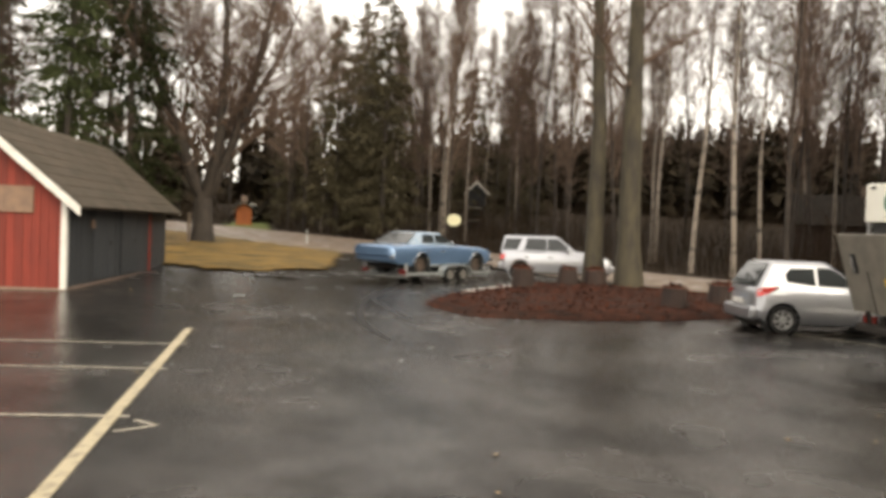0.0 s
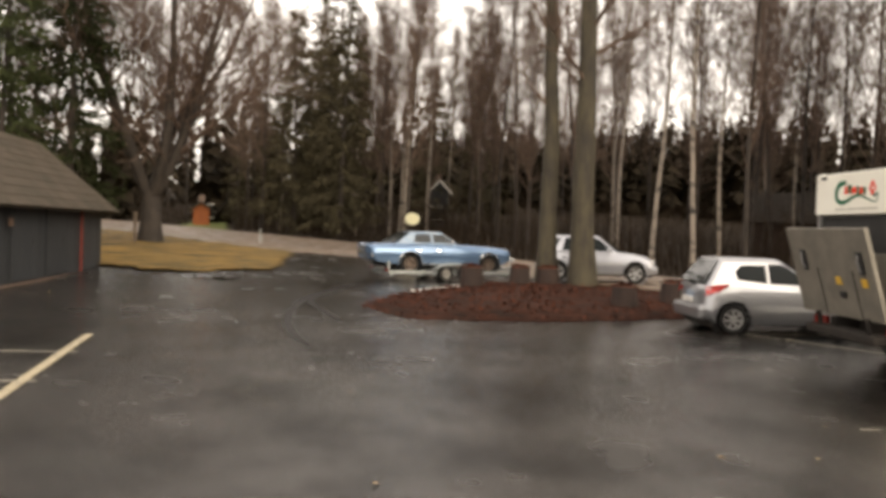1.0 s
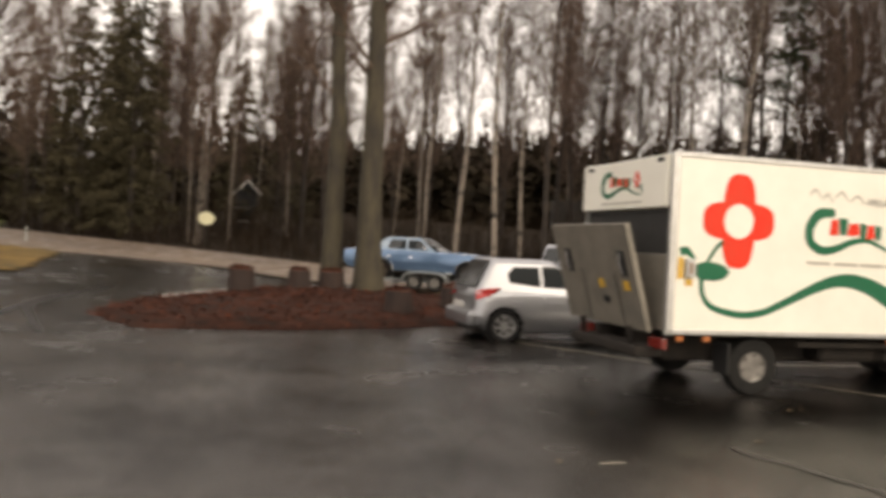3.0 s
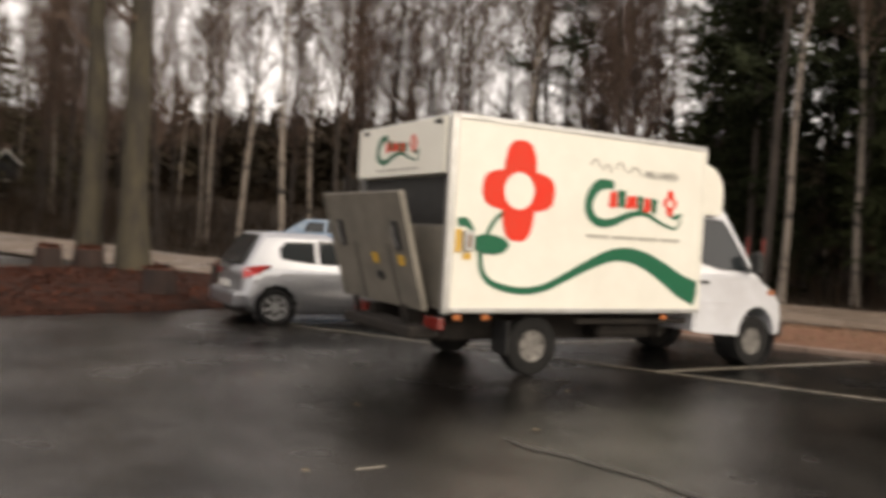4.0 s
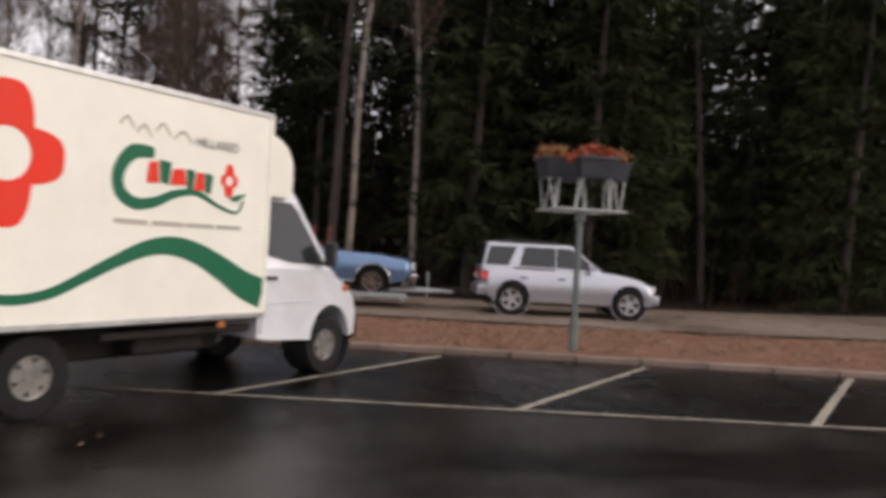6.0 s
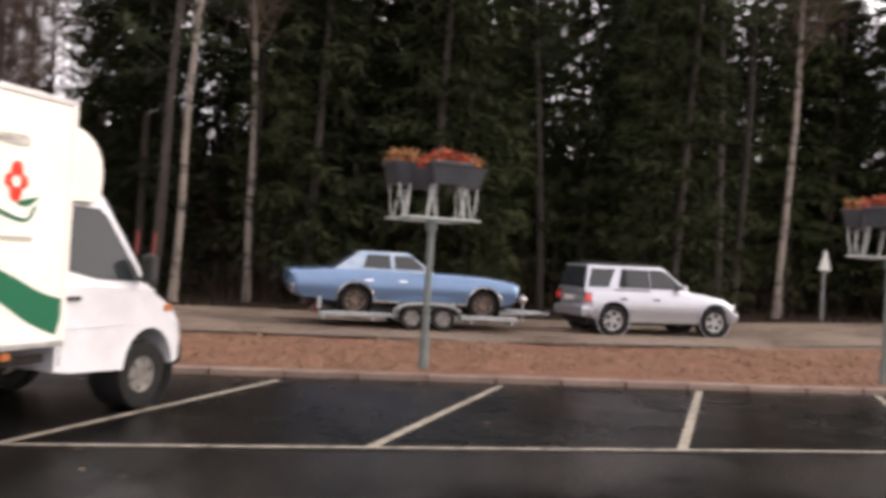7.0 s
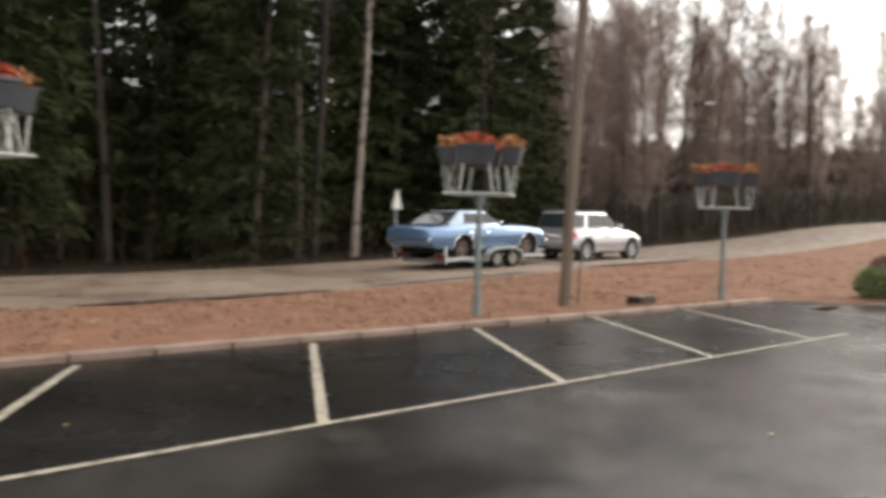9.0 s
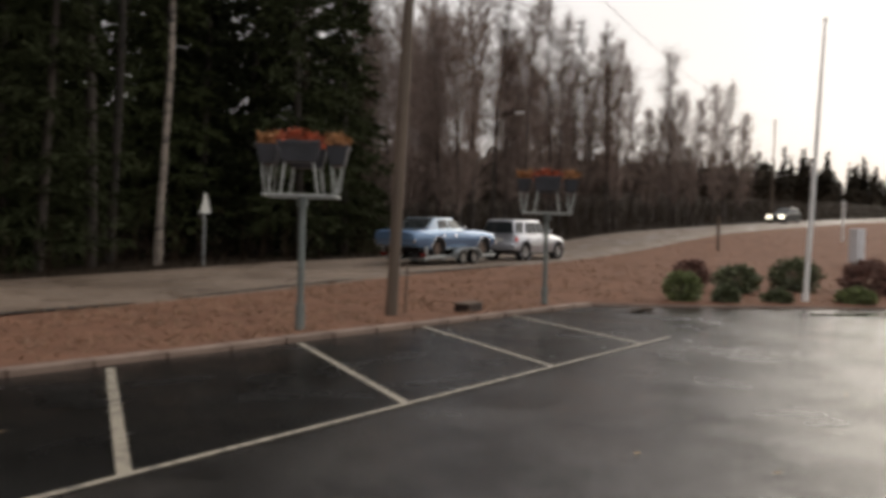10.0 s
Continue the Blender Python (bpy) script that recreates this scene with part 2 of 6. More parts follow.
M_GREEN_PRINT = mat("green_print", (0.006, 0.125, 0.058), 0.5, 0, (0.01, 0.12, 0.06), 3, spec=0.25)
M_GREY_PRINT = mat("grey_print", (0.13, 0.125, 0.11), 0.5)
M_PALE_PRINT = mat("pale_grey_print", (0.42, 0.40, 0.34), 0.5)
M_YELLOW = mat("yellow_plastic", (0.72, 0.42, 0.05), 0.45, 0, (0.6, 0.36, 0.05), 8)
M_FALU = mat("red_wood_siding", (0.21, 0.028, 0.016), 0.7, 0, (0.15, 0.02, 0.012), 4, 6, bump=0.4, stretch=(1, 1, 0.15), per_object=0.18)
M_SLATE_WOOD = mat("dark_wood_siding", (0.035, 0.038, 0.042), 0.65, 0, (0.022, 0.024, 0.028), 4, 6, bump=0.4, stretch=(1, 1, 0.15), per_object=0.2)
M_TRIM = mat("white_trim_paint", (0.72, 0.7, 0.66), 0.5, 0, (0.55, 0.53, 0.5), 3)
M_TILE = mat("brown_roof_felt", (0.085, 0.066, 0.05), 0.7, 0, (0.05, 0.042, 0.03), 1.5, 8, bump=0.5, bump_scale=20, per_object=0.15, spec=0.12)
M_BARN_ROOF = mat("dark_barn_roof", (0.03, 0.024, 0.02), 0.8, 0, (0.018, 0.015, 0.012), 2, spec=0.08)
M_BOARD = mat("weathered_board", (0.24, 0.15, 0.10), 0.7, 0, (0.17, 0.11, 0.08), 4, stretch=(0.3, 1, 1))
M_POLE = mat("weathered_wood_pole", (0.13, 0.095, 0.07), 0.8, 0, (0.08, 0.06, 0.045), 4, 8, bump=0.6, stretch=(1, 1, 0.1))
M_STUMP = mat("stump_bark", (0.042, 0.022, 0.016), 0.85, 0, (0.02, 0.013, 0.011), 6, 8, bump=0.9, bump_scale=20, stretch=(1, 1, 0.3))
M_STUMP_TOP = mat("cut_wood_with_leaves", (0.16, 0.055, 0.032), 0.75, 0, (0.08, 0.035, 0.022), 8, 8, bump=0.7)
M_PLANTER = mat("grey_planter", (0.05, 0.053, 0.062), 0.5, 0, (0.032, 0.034, 0.04), 5, per_object=0.15)
M_HEATHER = mat("red_heather", (0.34, 0.07, 0.028), 0.8, island=0.6)
M_DRY_HEATHER = mat("withered_heather", (0.30, 0.14, 0.055), 0.8, island=0.6)
M_DRY = mat("dry_plants", (0.22, 0.15, 0.075), 0.8, island=0.5)
M_POST = mat("green_grey_post", (0.17, 0.195, 0.185), 0.5, 0.2, (0.12, 0.14, 0.135), 6)
M_BRACKET = mat("pale_bracket", (0.50, 0.52, 0.50), 0.45, 0.1, (0.36, 0.38, 0.36), 6)
M_SIGN_BACK = mat("grey_sign_back", (0.42, 0.43, 0.42), 0.45, 0.4, (0.33, 0.34, 0.33), 5)
M_SIGN_CREAM = mat("cream_sign", (0.62, 0.60, 0.40), 0.5, 0, (0.55, 0.53, 0.36), 4)
M_BUSH_G = mat("evergreen_shrub_leaves", (0.13, 0.155, 0.06), 0.6, island=0.6)
M_BUSH_D = mat("dark_shrub_leaves", (0.095, 0.11, 0.055), 0.6, island=0.6)
M_BUSH_R = mat("brownish_red_shrub_leaves", (0.15, 0.078, 0.062), 0.7, island=0.5)
M_FLAG = mat("white_flagpole_paint", (0.75, 0.74, 0.72), 0.35, 0, (0.65, 0.64, 0.62), 3)
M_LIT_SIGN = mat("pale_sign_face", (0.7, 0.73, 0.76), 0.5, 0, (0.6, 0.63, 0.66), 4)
M_PUDDLE = mat("standing_water", (0.012, 0.011, 0.010), 0.03, 0, spec=0.6)
M_TYRE_MARK = mat("dark_tyre_mark", (0.012, 0.011, 0.011), 0.3, 0, (0.02, 0.018, 0.017), 5, spec=0.25)
M_RED_WALL = mat("orange_boards", (0.34, 0.10, 0.03), 0.8, 0, (0.26, 0.075, 0.025), 3)
M_REDSTICK = mat("red_marker_paint", (0.22, 0.03, 0.025), 0.5)


# ---- mesh helpers ----
def link(name, bm, material, parent=None, label="", smooth=False):
    me = bpy.data.meshes.new(name)
    bmesh.ops.recalc_face_normals(bm, faces=bm.faces)
    bm.to_mesh(me)
    bm.free()
    me.materials.append(material)
    if smooth:
        me.polygons.foreach_set("use_smooth", [True] * len(me.polygons))
        me.set_sharp_from_angle(angle=radians(32))
    ob = new(name, me)
    if parent:
        ob.parent = parent
    if label:
        tagged(ob, label)
    return ob


def part(name, bm, material, parent, label="", smooth=False):
    return link(name, bm, material, parent, label, smooth)


def data_mesh(name, verts, faces, material, parent=None, smooth=False):
    me = bpy.data.meshes.new(name)
    me.from_pydata(verts, [], faces)
    me.materials.append(material)
    if smooth:
        me.polygons.foreach_set("use_smooth", [True] * len(me.polygons))
    ob = new(name, me)
    if parent:
        ob.parent = parent
    return ob


def empty(name, m, label="", category="", group="", kind=""):
    ob = new(name)
    ob.empty_display_size = 0.2
    ob.matrix_basis = m
    return tagged(ob, label, category, group, kind)


def box(bm, x0, x1, y0, y1, z0, z1, bevel=0.0, m=None):
    vs = [bm.verts.new((x, y, z)) for x in (x0, x1) for y in (y0, y1) for z in (z0, z1)]
    fs = [bm.faces.new([vs[i] for i in q]) for q in ((0, 1, 3, 2), (4, 6, 7, 5), (0, 4, 5, 1), (2, 3, 7, 6), (0, 2, 6, 4), (1, 5, 7, 3))]
    if bevel:
        es = list({e for f in fs for e in f.edges})
        out = bmesh.ops.bevel(bm, geom=es, offset=bevel, segments=2, affect="EDGES", profile=0.5)
        vs = list({v for f in out["faces"] for v in f.verts} | {v for v in vs if v.is_valid})
    if m is not None:
        bmesh.ops.transform(bm, matrix=m, verts=[v for v in vs if v.is_valid])
    return bm


def box_bm(*a, **k):
    return box(bmesh.new(), *a, **k)


def tube(bm, points, radii, n=8, cap=True):
    """A round tube through the points."""
    rings = []
    pts = [Vector(p) for p in points]
    for i, p in enumerate(pts):
        d = (pts[min(i + 1, len(pts) - 1)] - pts[max(i - 1, 0)]).normalized()
        a = d.orthogonal().normalized() if abs(d.z) < 0.9 else Vector((1, 0, 0)).cross(d).normalized()
        b = d.cross(a)
        r = radii[i] if isinstance(radii, (list, tuple)) else radii
        rings.append([bm.verts.new(p + r * (math.cos(t) * a + math.sin(t) * b)) for t in (2 * math.pi * k / n for k in range(n))])
    for u, v in zip(rings, rings[1:]):
        for k in range(n):
            bm.faces.new((u[k], u[(k + 1) % n], v[(k + 1) % n], v[k]))
    if cap:
        bm.faces.new(rings[0][::-1])
        bm.faces.new(rings[-1])
    return bm


def tube_bm(points, radii, n=8):
    return tube(bmesh.new(), points, radii, n)


def strip_bm(left, right):
    bm = bmesh.new()
    a = [bm.verts.new(p) for p in left]
    b = [bm.verts.new(p) for p in right]
    for i in range(len(a) - 1):
        bm.faces.new((a[i], a[i + 1], b[i + 1], b[i]))
    return bm


def smooth_step(a, b, x):
    t = min(1.0, max(0.0, (x - a) / (b - a)))
    return t * t * (3 - 2 * t)


# ---- the lie of the land ----
def road_mid(x):
    """y of the road's middle line."""
    if x < -24:
        u = -24 - x
        return 11.8 - 0.0042 * u * u / (1 + 0.006 * u)
    if x > 30:
        return road_mid(30) + 0.13 * (x - 30) - 0.0031 * (x - 30) ** 2
    return 11.8 + 0.85 * smooth_step(-24, 0, x) + 0.07 * max(0.0, x) * smooth_step(0, 22, x)


def south_width(x):
    """From the road's middle line to its southern edge, wider at the bend by the old tree."""
    return 3.75 + min(3.6, max(0.0, 0.4 * (-31 - x)))


def west_rise(x):
    u = max(0.0, -24 - x)
    return 0.03 * u * min(1.0, u / 6)


def road_z(x):
    if x < 0:
        return 0.06 + west_rise(x)
    return 0.06 + 0.017 * x * smooth_step(0, 22, x) + 0.036 * max(0.0, x - 28) * smooth_step(28, 60, x)


def land_z(x, y):
    """Natural ground beyond the lot, 3 to 20 cm under the paved sheets."""
    mid = road_mid(x)
    z = road_z(x) - 0.15
    south = smooth_step(mid - 4, 2.5, y) if y < mid else 0.0
    flat = min(z, west_rise(x) - 0.12)
    z = z * (1 - south) + flat * south
    beyond = max(0.0, y - mid - 8)
    z += 0.055 * beyond * smooth_step(0, 30, beyond)
    z += 0.12 * (noise.noise((x * 0.13, y * 0.13, 0)) - 0.2) * smooth_step(0, 6, abs(y - mid) - 5)
    return z


def grid_mesh(name, x0, x1, y0, y1, nx, ny, height, material, keep=None):
    xs, ys = np.linspace(x0, x1, nx + 1), np.linspace(y0, y1, ny + 1)
    verts = [(x, y, height(x, y)) for y in ys for x in xs]
    faces = []
    for j in range(ny):
        for i in range(nx):
            if keep and not keep((xs[i] + xs[i + 1]) / 2, (ys[j] + ys[j + 1]) / 2):
                continue
            a = j * (nx + 1) + i
            faces.append((a, a + 1, a + nx + 2, a + nx + 1))
    return data_mesh(name, verts, faces, material, smooth=True)


def far_land(x, y):
    d = math.hypot(x, y)
    xc, yc = max(-118, min(158, x)), max(-68, min(118, y))
    out = math.hypot(x - xc, y - yc)
    return land_z(xc, yc) - 0.02 + 0.03 * out * (1 if y > 30 else 0.3)


def ground_sheet():
    """One sheet, dense near the lot and coarse out to the horizon."""
    xs = [-1500, -900, -500, -300, -200, -150] + list(np.linspace(-120, 160, 113)) + [200, 260, 350, 550, 900, 1500]
    ys = [-1500, -900, -400, -200, -110] + list(np.linspace(-70, 120, 96)) + [150, 200, 300, 500, 900, 1500]
    verts = [(float(x), float(y), far_land(float(x), float(y))) for y in ys for x in xs]
    w = len(xs)
    faces = [(j * w + i, j * w + i + 1, j * w + w + i + 1, j * w + w + i) for j in range(len(ys) - 1) for i in range(w - 1)]
    return tagged(data_mesh("ground", verts, faces, M_FLOOR, smooth=True), "brown forest floor with needles and leaf litter", "ground", kind="structure")


ground_sheet()

KERB_END = 17.9
TURN_END = (25.25, -4.4)


def kerb_y(x):
    """y of the kerb's front edge, which runs a little askew of the bays."""
    return 4.02 - 0.027 * x


def lot_edge(x):
    """y of the lot's northern edge."""
    if x < -21:
        return road_mid(x) - 4.5
    if x < -5:
        return 5.0 + smooth_step(-9, -20, x) * (road_mid(x) - 4.2 - 5.0)
    if x < KERB_END:
        return kerb_y(x)
    return kerb_y(KERB_END) - (x - KERB_END) * 1.08


def lot_z(x, y):
    return west_rise(x)


def lot():
    cols = list(np.linspace(-48, 42, 91)) + [KERB_END]
    cols = sorted(set(float(c) for c in cols))
    bm = bmesh.new()
    grid = []
    for x in cols:
        top = lot_edge(x)
        grid.append([bm.verts.new((x, -45 + (top + 45) * k / 12, lot_z(x, 0))) for k in range(13)])
    for a, b in zip(grid, grid[1:]):
        for k in range(12):
            bm.faces.new((a[k], b[k], b[k + 1], a[k + 1]))
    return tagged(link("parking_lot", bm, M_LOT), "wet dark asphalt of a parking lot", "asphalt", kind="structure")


lot()


def road():
    xs = list(np.linspace(-140, 200, 171))
    rows = []
    for f in (-1.0, -0.94, -0.5, 0.0, 0.5, 0.94, 1.0):
        rows.append([(x, road_mid(x) + f * (south_width(x) if f < 0 else 3.75) + (0.12 * noise.noise((x * 1.7, f, 3)) if abs(f) == 1 else 0), road_z(x) + 0.03 * (1 - f * f) - (0.05 if abs(f) == 1 else 0)) for x in xs])
    bm = bmesh.new()
    vs = [[bm.verts.new(p) for p in r] for r in rows]
    for a, b in zip(vs, vs[1:]):
        for i in range(len(a) - 1):
            bm.faces.new((a[i], a[i + 1], b[i + 1], b[i]))
    return tagged(link("road", bm, M_ROAD, smooth=True), "damp worn brownish asphalt country road with crumbling edges", "road", kind="structure")


road()


def verge_z(x, y):
    """Soil bank between the kerb and the road."""
    mid = road_mid(x)
    y0 = lot_edge(x)
    t = min(1.0, max(0.0, (y - y0) / (mid - 3.4 - y0)))
    z = 0.06 + t * (road_z(x) - 0.06 - 0.02)
    rough = 4 * t * (1 - t)
    z += 0.05 * rough * noise.noise((x * 1.1, y * 1.1, 1)) + 0.035 * rough * noise.noise((x * 4, y * 4, 2))
    return z


def verge():
    xs = list(np.linspace(-9, 130, 420))
    n = 26
    bm = bmesh.new()
    grid = []
    for x in xs:
        x = float(x)
        y0, y1 = (lot_edge(x) + 0.1 if x < TURN_END[0] else -4.4), road_mid(x) - 3.4
        col = []
        for k in range(n + 1):
            y = y0 + (y1 - y0) * k / n
            col.append(bm.verts.new((x, y, verge_z(x, y))))
        grid.append(col)
    for a, b in zip(grid, grid[1:]):
        for k in range(n):
            bm.faces.new((a[k], b[k], b[k + 1], a[k + 1]))
    return tagged(link("verge", bm, M_SOIL, smooth=True), "reddish brown bare soil bank with dead grass", "verge", kind="structure")


verge()

# ---- parking bays ----
BAY = Vector((2.292, 3.685, 0))


def line_bm(a, b, w, z=0.004):
    a, b = Vector(a), Vector(b)
    d = (b - a).normalized()
    side = Vector((-d.y, d.x, 0)) * w / 2
    bm = bmesh.new()
    n = max(2, int((b - a).length / 0.5))
    pts = [a + (b - a) * i / n for i in range(n + 1)]
    return strip_bm([(p + side).to_tuple()[:2] + (z,) for p in pts], [(p - side).to_tuple()[:2] + (z,) for p in pts])


def bays():
    bm = strip_bm([(x, 0, 0.004) for x in np.linspace(-10.6, 16.0, 30)], [(x + 2.2, kerb_y(x + 2.2) - 0.02 if x > -7 else 3.9, 0.004) for x in np.linspace(-10.6, 15.6, 30)])
    tagged(link("bay_surface", bm, M_BAY), "darker wet asphalt of slanted parking bays", "asphalt", kind="structure")
    for i in range(-3, 5):
        p = Vector((3.0 * i, 0, 0))
        tagged(link("bay_line", line_bm(p, p + BAY, 0.10, 0.009), M_LINE), "worn pale painted slanted bay divider line", "road marking", "bay divider lines", "structure")
    tagged(link("bay_front_line", line_bm((-9.3, 0, 0), (13.2, 0, 0), 0.08, 0.010), M_LINE), "worn pale painted line along the bay mouths", "road marking", kind="structure")
    # the bays in front of the shed
    a, b = Vector((-12.95, -10.83, 0)), Vector((-3.2, -14.8, 0))
    tagged(link("bay_front_line", line_bm(a, b, 0.13, 0.010), M_LINE_Y), "worn yellowish painted line along the bay mouths", "road marking", kind="structure")
    for x, y in ((-11.3, -11.5), (-9.35, -12.3), (-7.0, -13.25), (-4.75, -14.17)):
        p = Vector((x, y, 0))
        tagged(link("bay_line", line_bm(p + Vector((0.07, 0.14, 0)), p + Vector((-2.5, -4.7, 0)), 0.08, 0.006), M_LINE), "worn pale painted bay divider line", "road marking", "bay divider lines by the shed", "structure")
    tagged(link("arrow_mark", line_bm((-6.42, -13.36, 0), (-6.48, -12.98, 0), 0.06, 0.006), M_LINE), "faded painted tick on the asphalt", "road marking", kind="structure")
    tagged(link("arrow_mark", line_bm((-6.48, -12.98, 0), (-6.76, -13.1, 0), 0.06, 0.006), M_LINE), "faded painted tick on the asphalt", "road marking", kind="structure")


bays()


def kerbs():
    root = empty("kerb", pose(0, 0, 0), "pale weathered concrete kerb along the parking bays", "kerb", kind="structure")
    me = None
    n = 24
    step = (KERB_END + 5.5) / n
    for i in range(n):
        if me is None:
            ob = part("kerb_stone", box_bm(-step / 2 + 0.003, step / 2 - 0.003, 0, 0.22, -0.1, 0.085, 0.018), M_KERB, root)
            me = ob.data
        else:
            ob = new("kerb_stone", me)
            ob.parent = root
        ob.location = (-5.5 + (i + 0.5) * step, kerb_y(-5.5 + (i + 0.5) * step) + 0.01 * random.uniform(-1, 1), 0.006 * random.uniform(-1, 1))
    d = Vector((TURN_END[0] - KERB_END, TURN_END[1] - kerb_y(KERB_END), 0))
    m = 12
    for i in range(m):
        ob = new("kerb_stone", me)
        ob.parent = root
        p = Vector((KERB_END, kerb_y(KERB_END), 0)) + d * (i + 0.5) / m
        ob.location = (p.x, p.y, -0.03)
        ob.rotation_euler = (0, 0, math.atan2(d.y, d.x))


kerbs()


# ---- the planted island ----
ISLAND = [(-15.4, -4.5), (-13.4, -4.75), (-12.3, -3.5), (-11.7, -1.6), (-11.2, 0.6), (-11.2, 2.5), (-12.2, 4.3), (-14.3, 6.0), (-17.0, 6.6), (-19.3, 6.2), (-20.6, 4.6), (-20.5, 2.6), (-19.4, 0.5), (-18.0, -1.7), (-16.8, -3.4)]


def island_ring(scale, z):
    cx = sum(p[0] for p in ISLAND) / len(ISLAND)
    cy = sum(p[1] for p in ISLAND) / len(ISLAND)
    pts = []
    n = len(ISLAND)
    for i in range(n):
        p0, p1, p2, p3 = (Vector(ISLAND[(i + k - 1) % n]) for k in range(4))
        for t in (0, 0.25, 0.5, 0.75):
            q = 0.5 * ((2 * p1) + (p2 - p0) * t + (2 * p0 - 5 * p1 + 4 * p2 - p3) * t * t + (3 * p1 - p0 - 3 * p2 + p3) * t ** 3)
            w = 1 + 0.02 * noise.noise((q.x, q.y, 5)) * 2
            pts.append((cx + (q.x - cx) * scale * w, cy + (q.y - cy) * scale * w, z + 0.03 * noise.noise((q.x * 2, q.y * 2, scale * 9))))
    return pts


def island():
    bm = bmesh.new()
    rings = [[bm.verts.new(p) for p in island_ring(s, z)] for s, z in ((1.0, -0.03), (0.97, 0.06), (0.85, 0.14), (0.65, 0.2), (0.4, 0.24), (0.15, 0.25))]
    for a, b in zip(rings, rings[1:]):
        for i in range(len(a)):
            bm.faces.new((a[i], a[(i + 1) % len(a)], b[(i + 1) % len(a)], b[i]))
    bm.faces.new(rings[-1])
    tagged(link("planted_island", bm, M_LITTER, smooth=True), "low mound of dark soil covered with fallen leaves", "planting bed", kind="structure")
    a, b = Vector((-18.4, -1.35, 0)), Vector((-20.25, 1.75, 0))
    root = empty("kerb", pose(0, 0, 0), "short white kerb at the edge of the leafy island", "kerb", kind="structure")
    for i in range(4):
        ob = part("kerb_stone", box_bm(-0.41, 0.41, -0.09, 0.09, -0.05, 0.10, 0.02), M_KERB_WHITE, root)
        p = a + (b - a) * (i + 0.5) / 4
        ob.location, ob.rotation_euler = p, (0, 0, math.atan2(b.y - a.y, b.x - a.x))


island()


def island_z(x, y):
    cx, cy = -15.8, 1.0
    best = 1e9
    for px, py in ISLAND:
        best = min(best, math.hypot(x - px, y - py))
    return 0.06 + 0.19 * smooth_step(0, 4.0, best)


def grass_patch():
    """Autumn grass in front of the big tree, west of the lot."""
    def z(x, y):
        return west_rise(x) + 0.06 + 0.05 * noise.noise((x * 0.6, y * 0.6, 7))
    def keep(x, y):
        return y < road_mid(x) - south_width(x) - 0.05 and y > -6.5 - 0.16 * (x + 38) and (x < -27.4 - 1.0 * noise.noise((y * 0.4, 0, 0)) - (0.17 if y > -4 else 0.35) * (y + 4) ** 2)
    tagged(grid_mesh("grass_patch", -75, -26, -9, 9, 98, 36, z, M_GRASS, keep), "yellowed autumn grass beside the road", "grass", kind="structure")


grass_patch()


# ---- trees ----
class Buf:
    def __init__(self):
        self.v, self.f = [], []

    def limb(self, points, radii, n=5):
        base = len(self.v)
        for i, p in enumerate(points):
            d = (points[min(i + 1, len(points) - 1)] - points[max(i - 1, 0)]).normalized()
            a = d.orthogonal().normalized() if abs(d.z) < 0.8 else Vector((1, 0, 0)).cross(d).normalized()
            b = d.cross(a)
            for k in range(n):
                t = 2 * math.pi * k / n
                self.v.append(tuple(p + radii[i] * (math.cos(t) * a + math.sin(t) * b)))
        for i in range(len(points) - 1):
            for k in range(n):
                self.f.append((base + i * n + k, base + i * n + (k + 1) % n, base + (i + 1) * n + (k + 1) % n, base + (i + 1) * n + k))

    def blade(self, p, q, w, side):
        b = len(self.v)
        s = side * w / 2
        self.v += [tuple(p - s), tuple(p + s), tuple(q)]
        self.f.append((b, b + 1, b + 2))

    def leaf(self, p, d, s, l, w):
        b = len(self.v)
        self.v += [tuple(p), tuple(p + d * l * 0.5 + s * w / 2), tuple(p + d * l), tuple(p + d * l * 0.5 - s * w / 2)]
        self.f.append((b, b + 1, b + 2, b + 3))


def rand_dir(rng):
    while True:
        v = Vector((rng.uniform(-1, 1), rng.uniform(-1, 1), rng.uniform(-1, 1)))
        if 0.05 < v.length < 1:
            return v.normalized()


def bent(start, d, length, n, rng, wander, lift=0.0):
    pts, p, d = [start.copy()], start.copy(), d.normalized()
    for _ in range(n):
        d = (d + rand_dir(rng) * wander + Vector((0, 0, lift))).normalized()
        p = p + d * (length / n)
        pts.append(p.copy())
    return pts


def at_along(pts, t):
    u = t * (len(pts) - 1)
    i = min(int(u), len(pts) - 2)
    return pts[i].lerp(pts[i + 1], u - i), (pts[i + 1] - pts[i]).normalized()


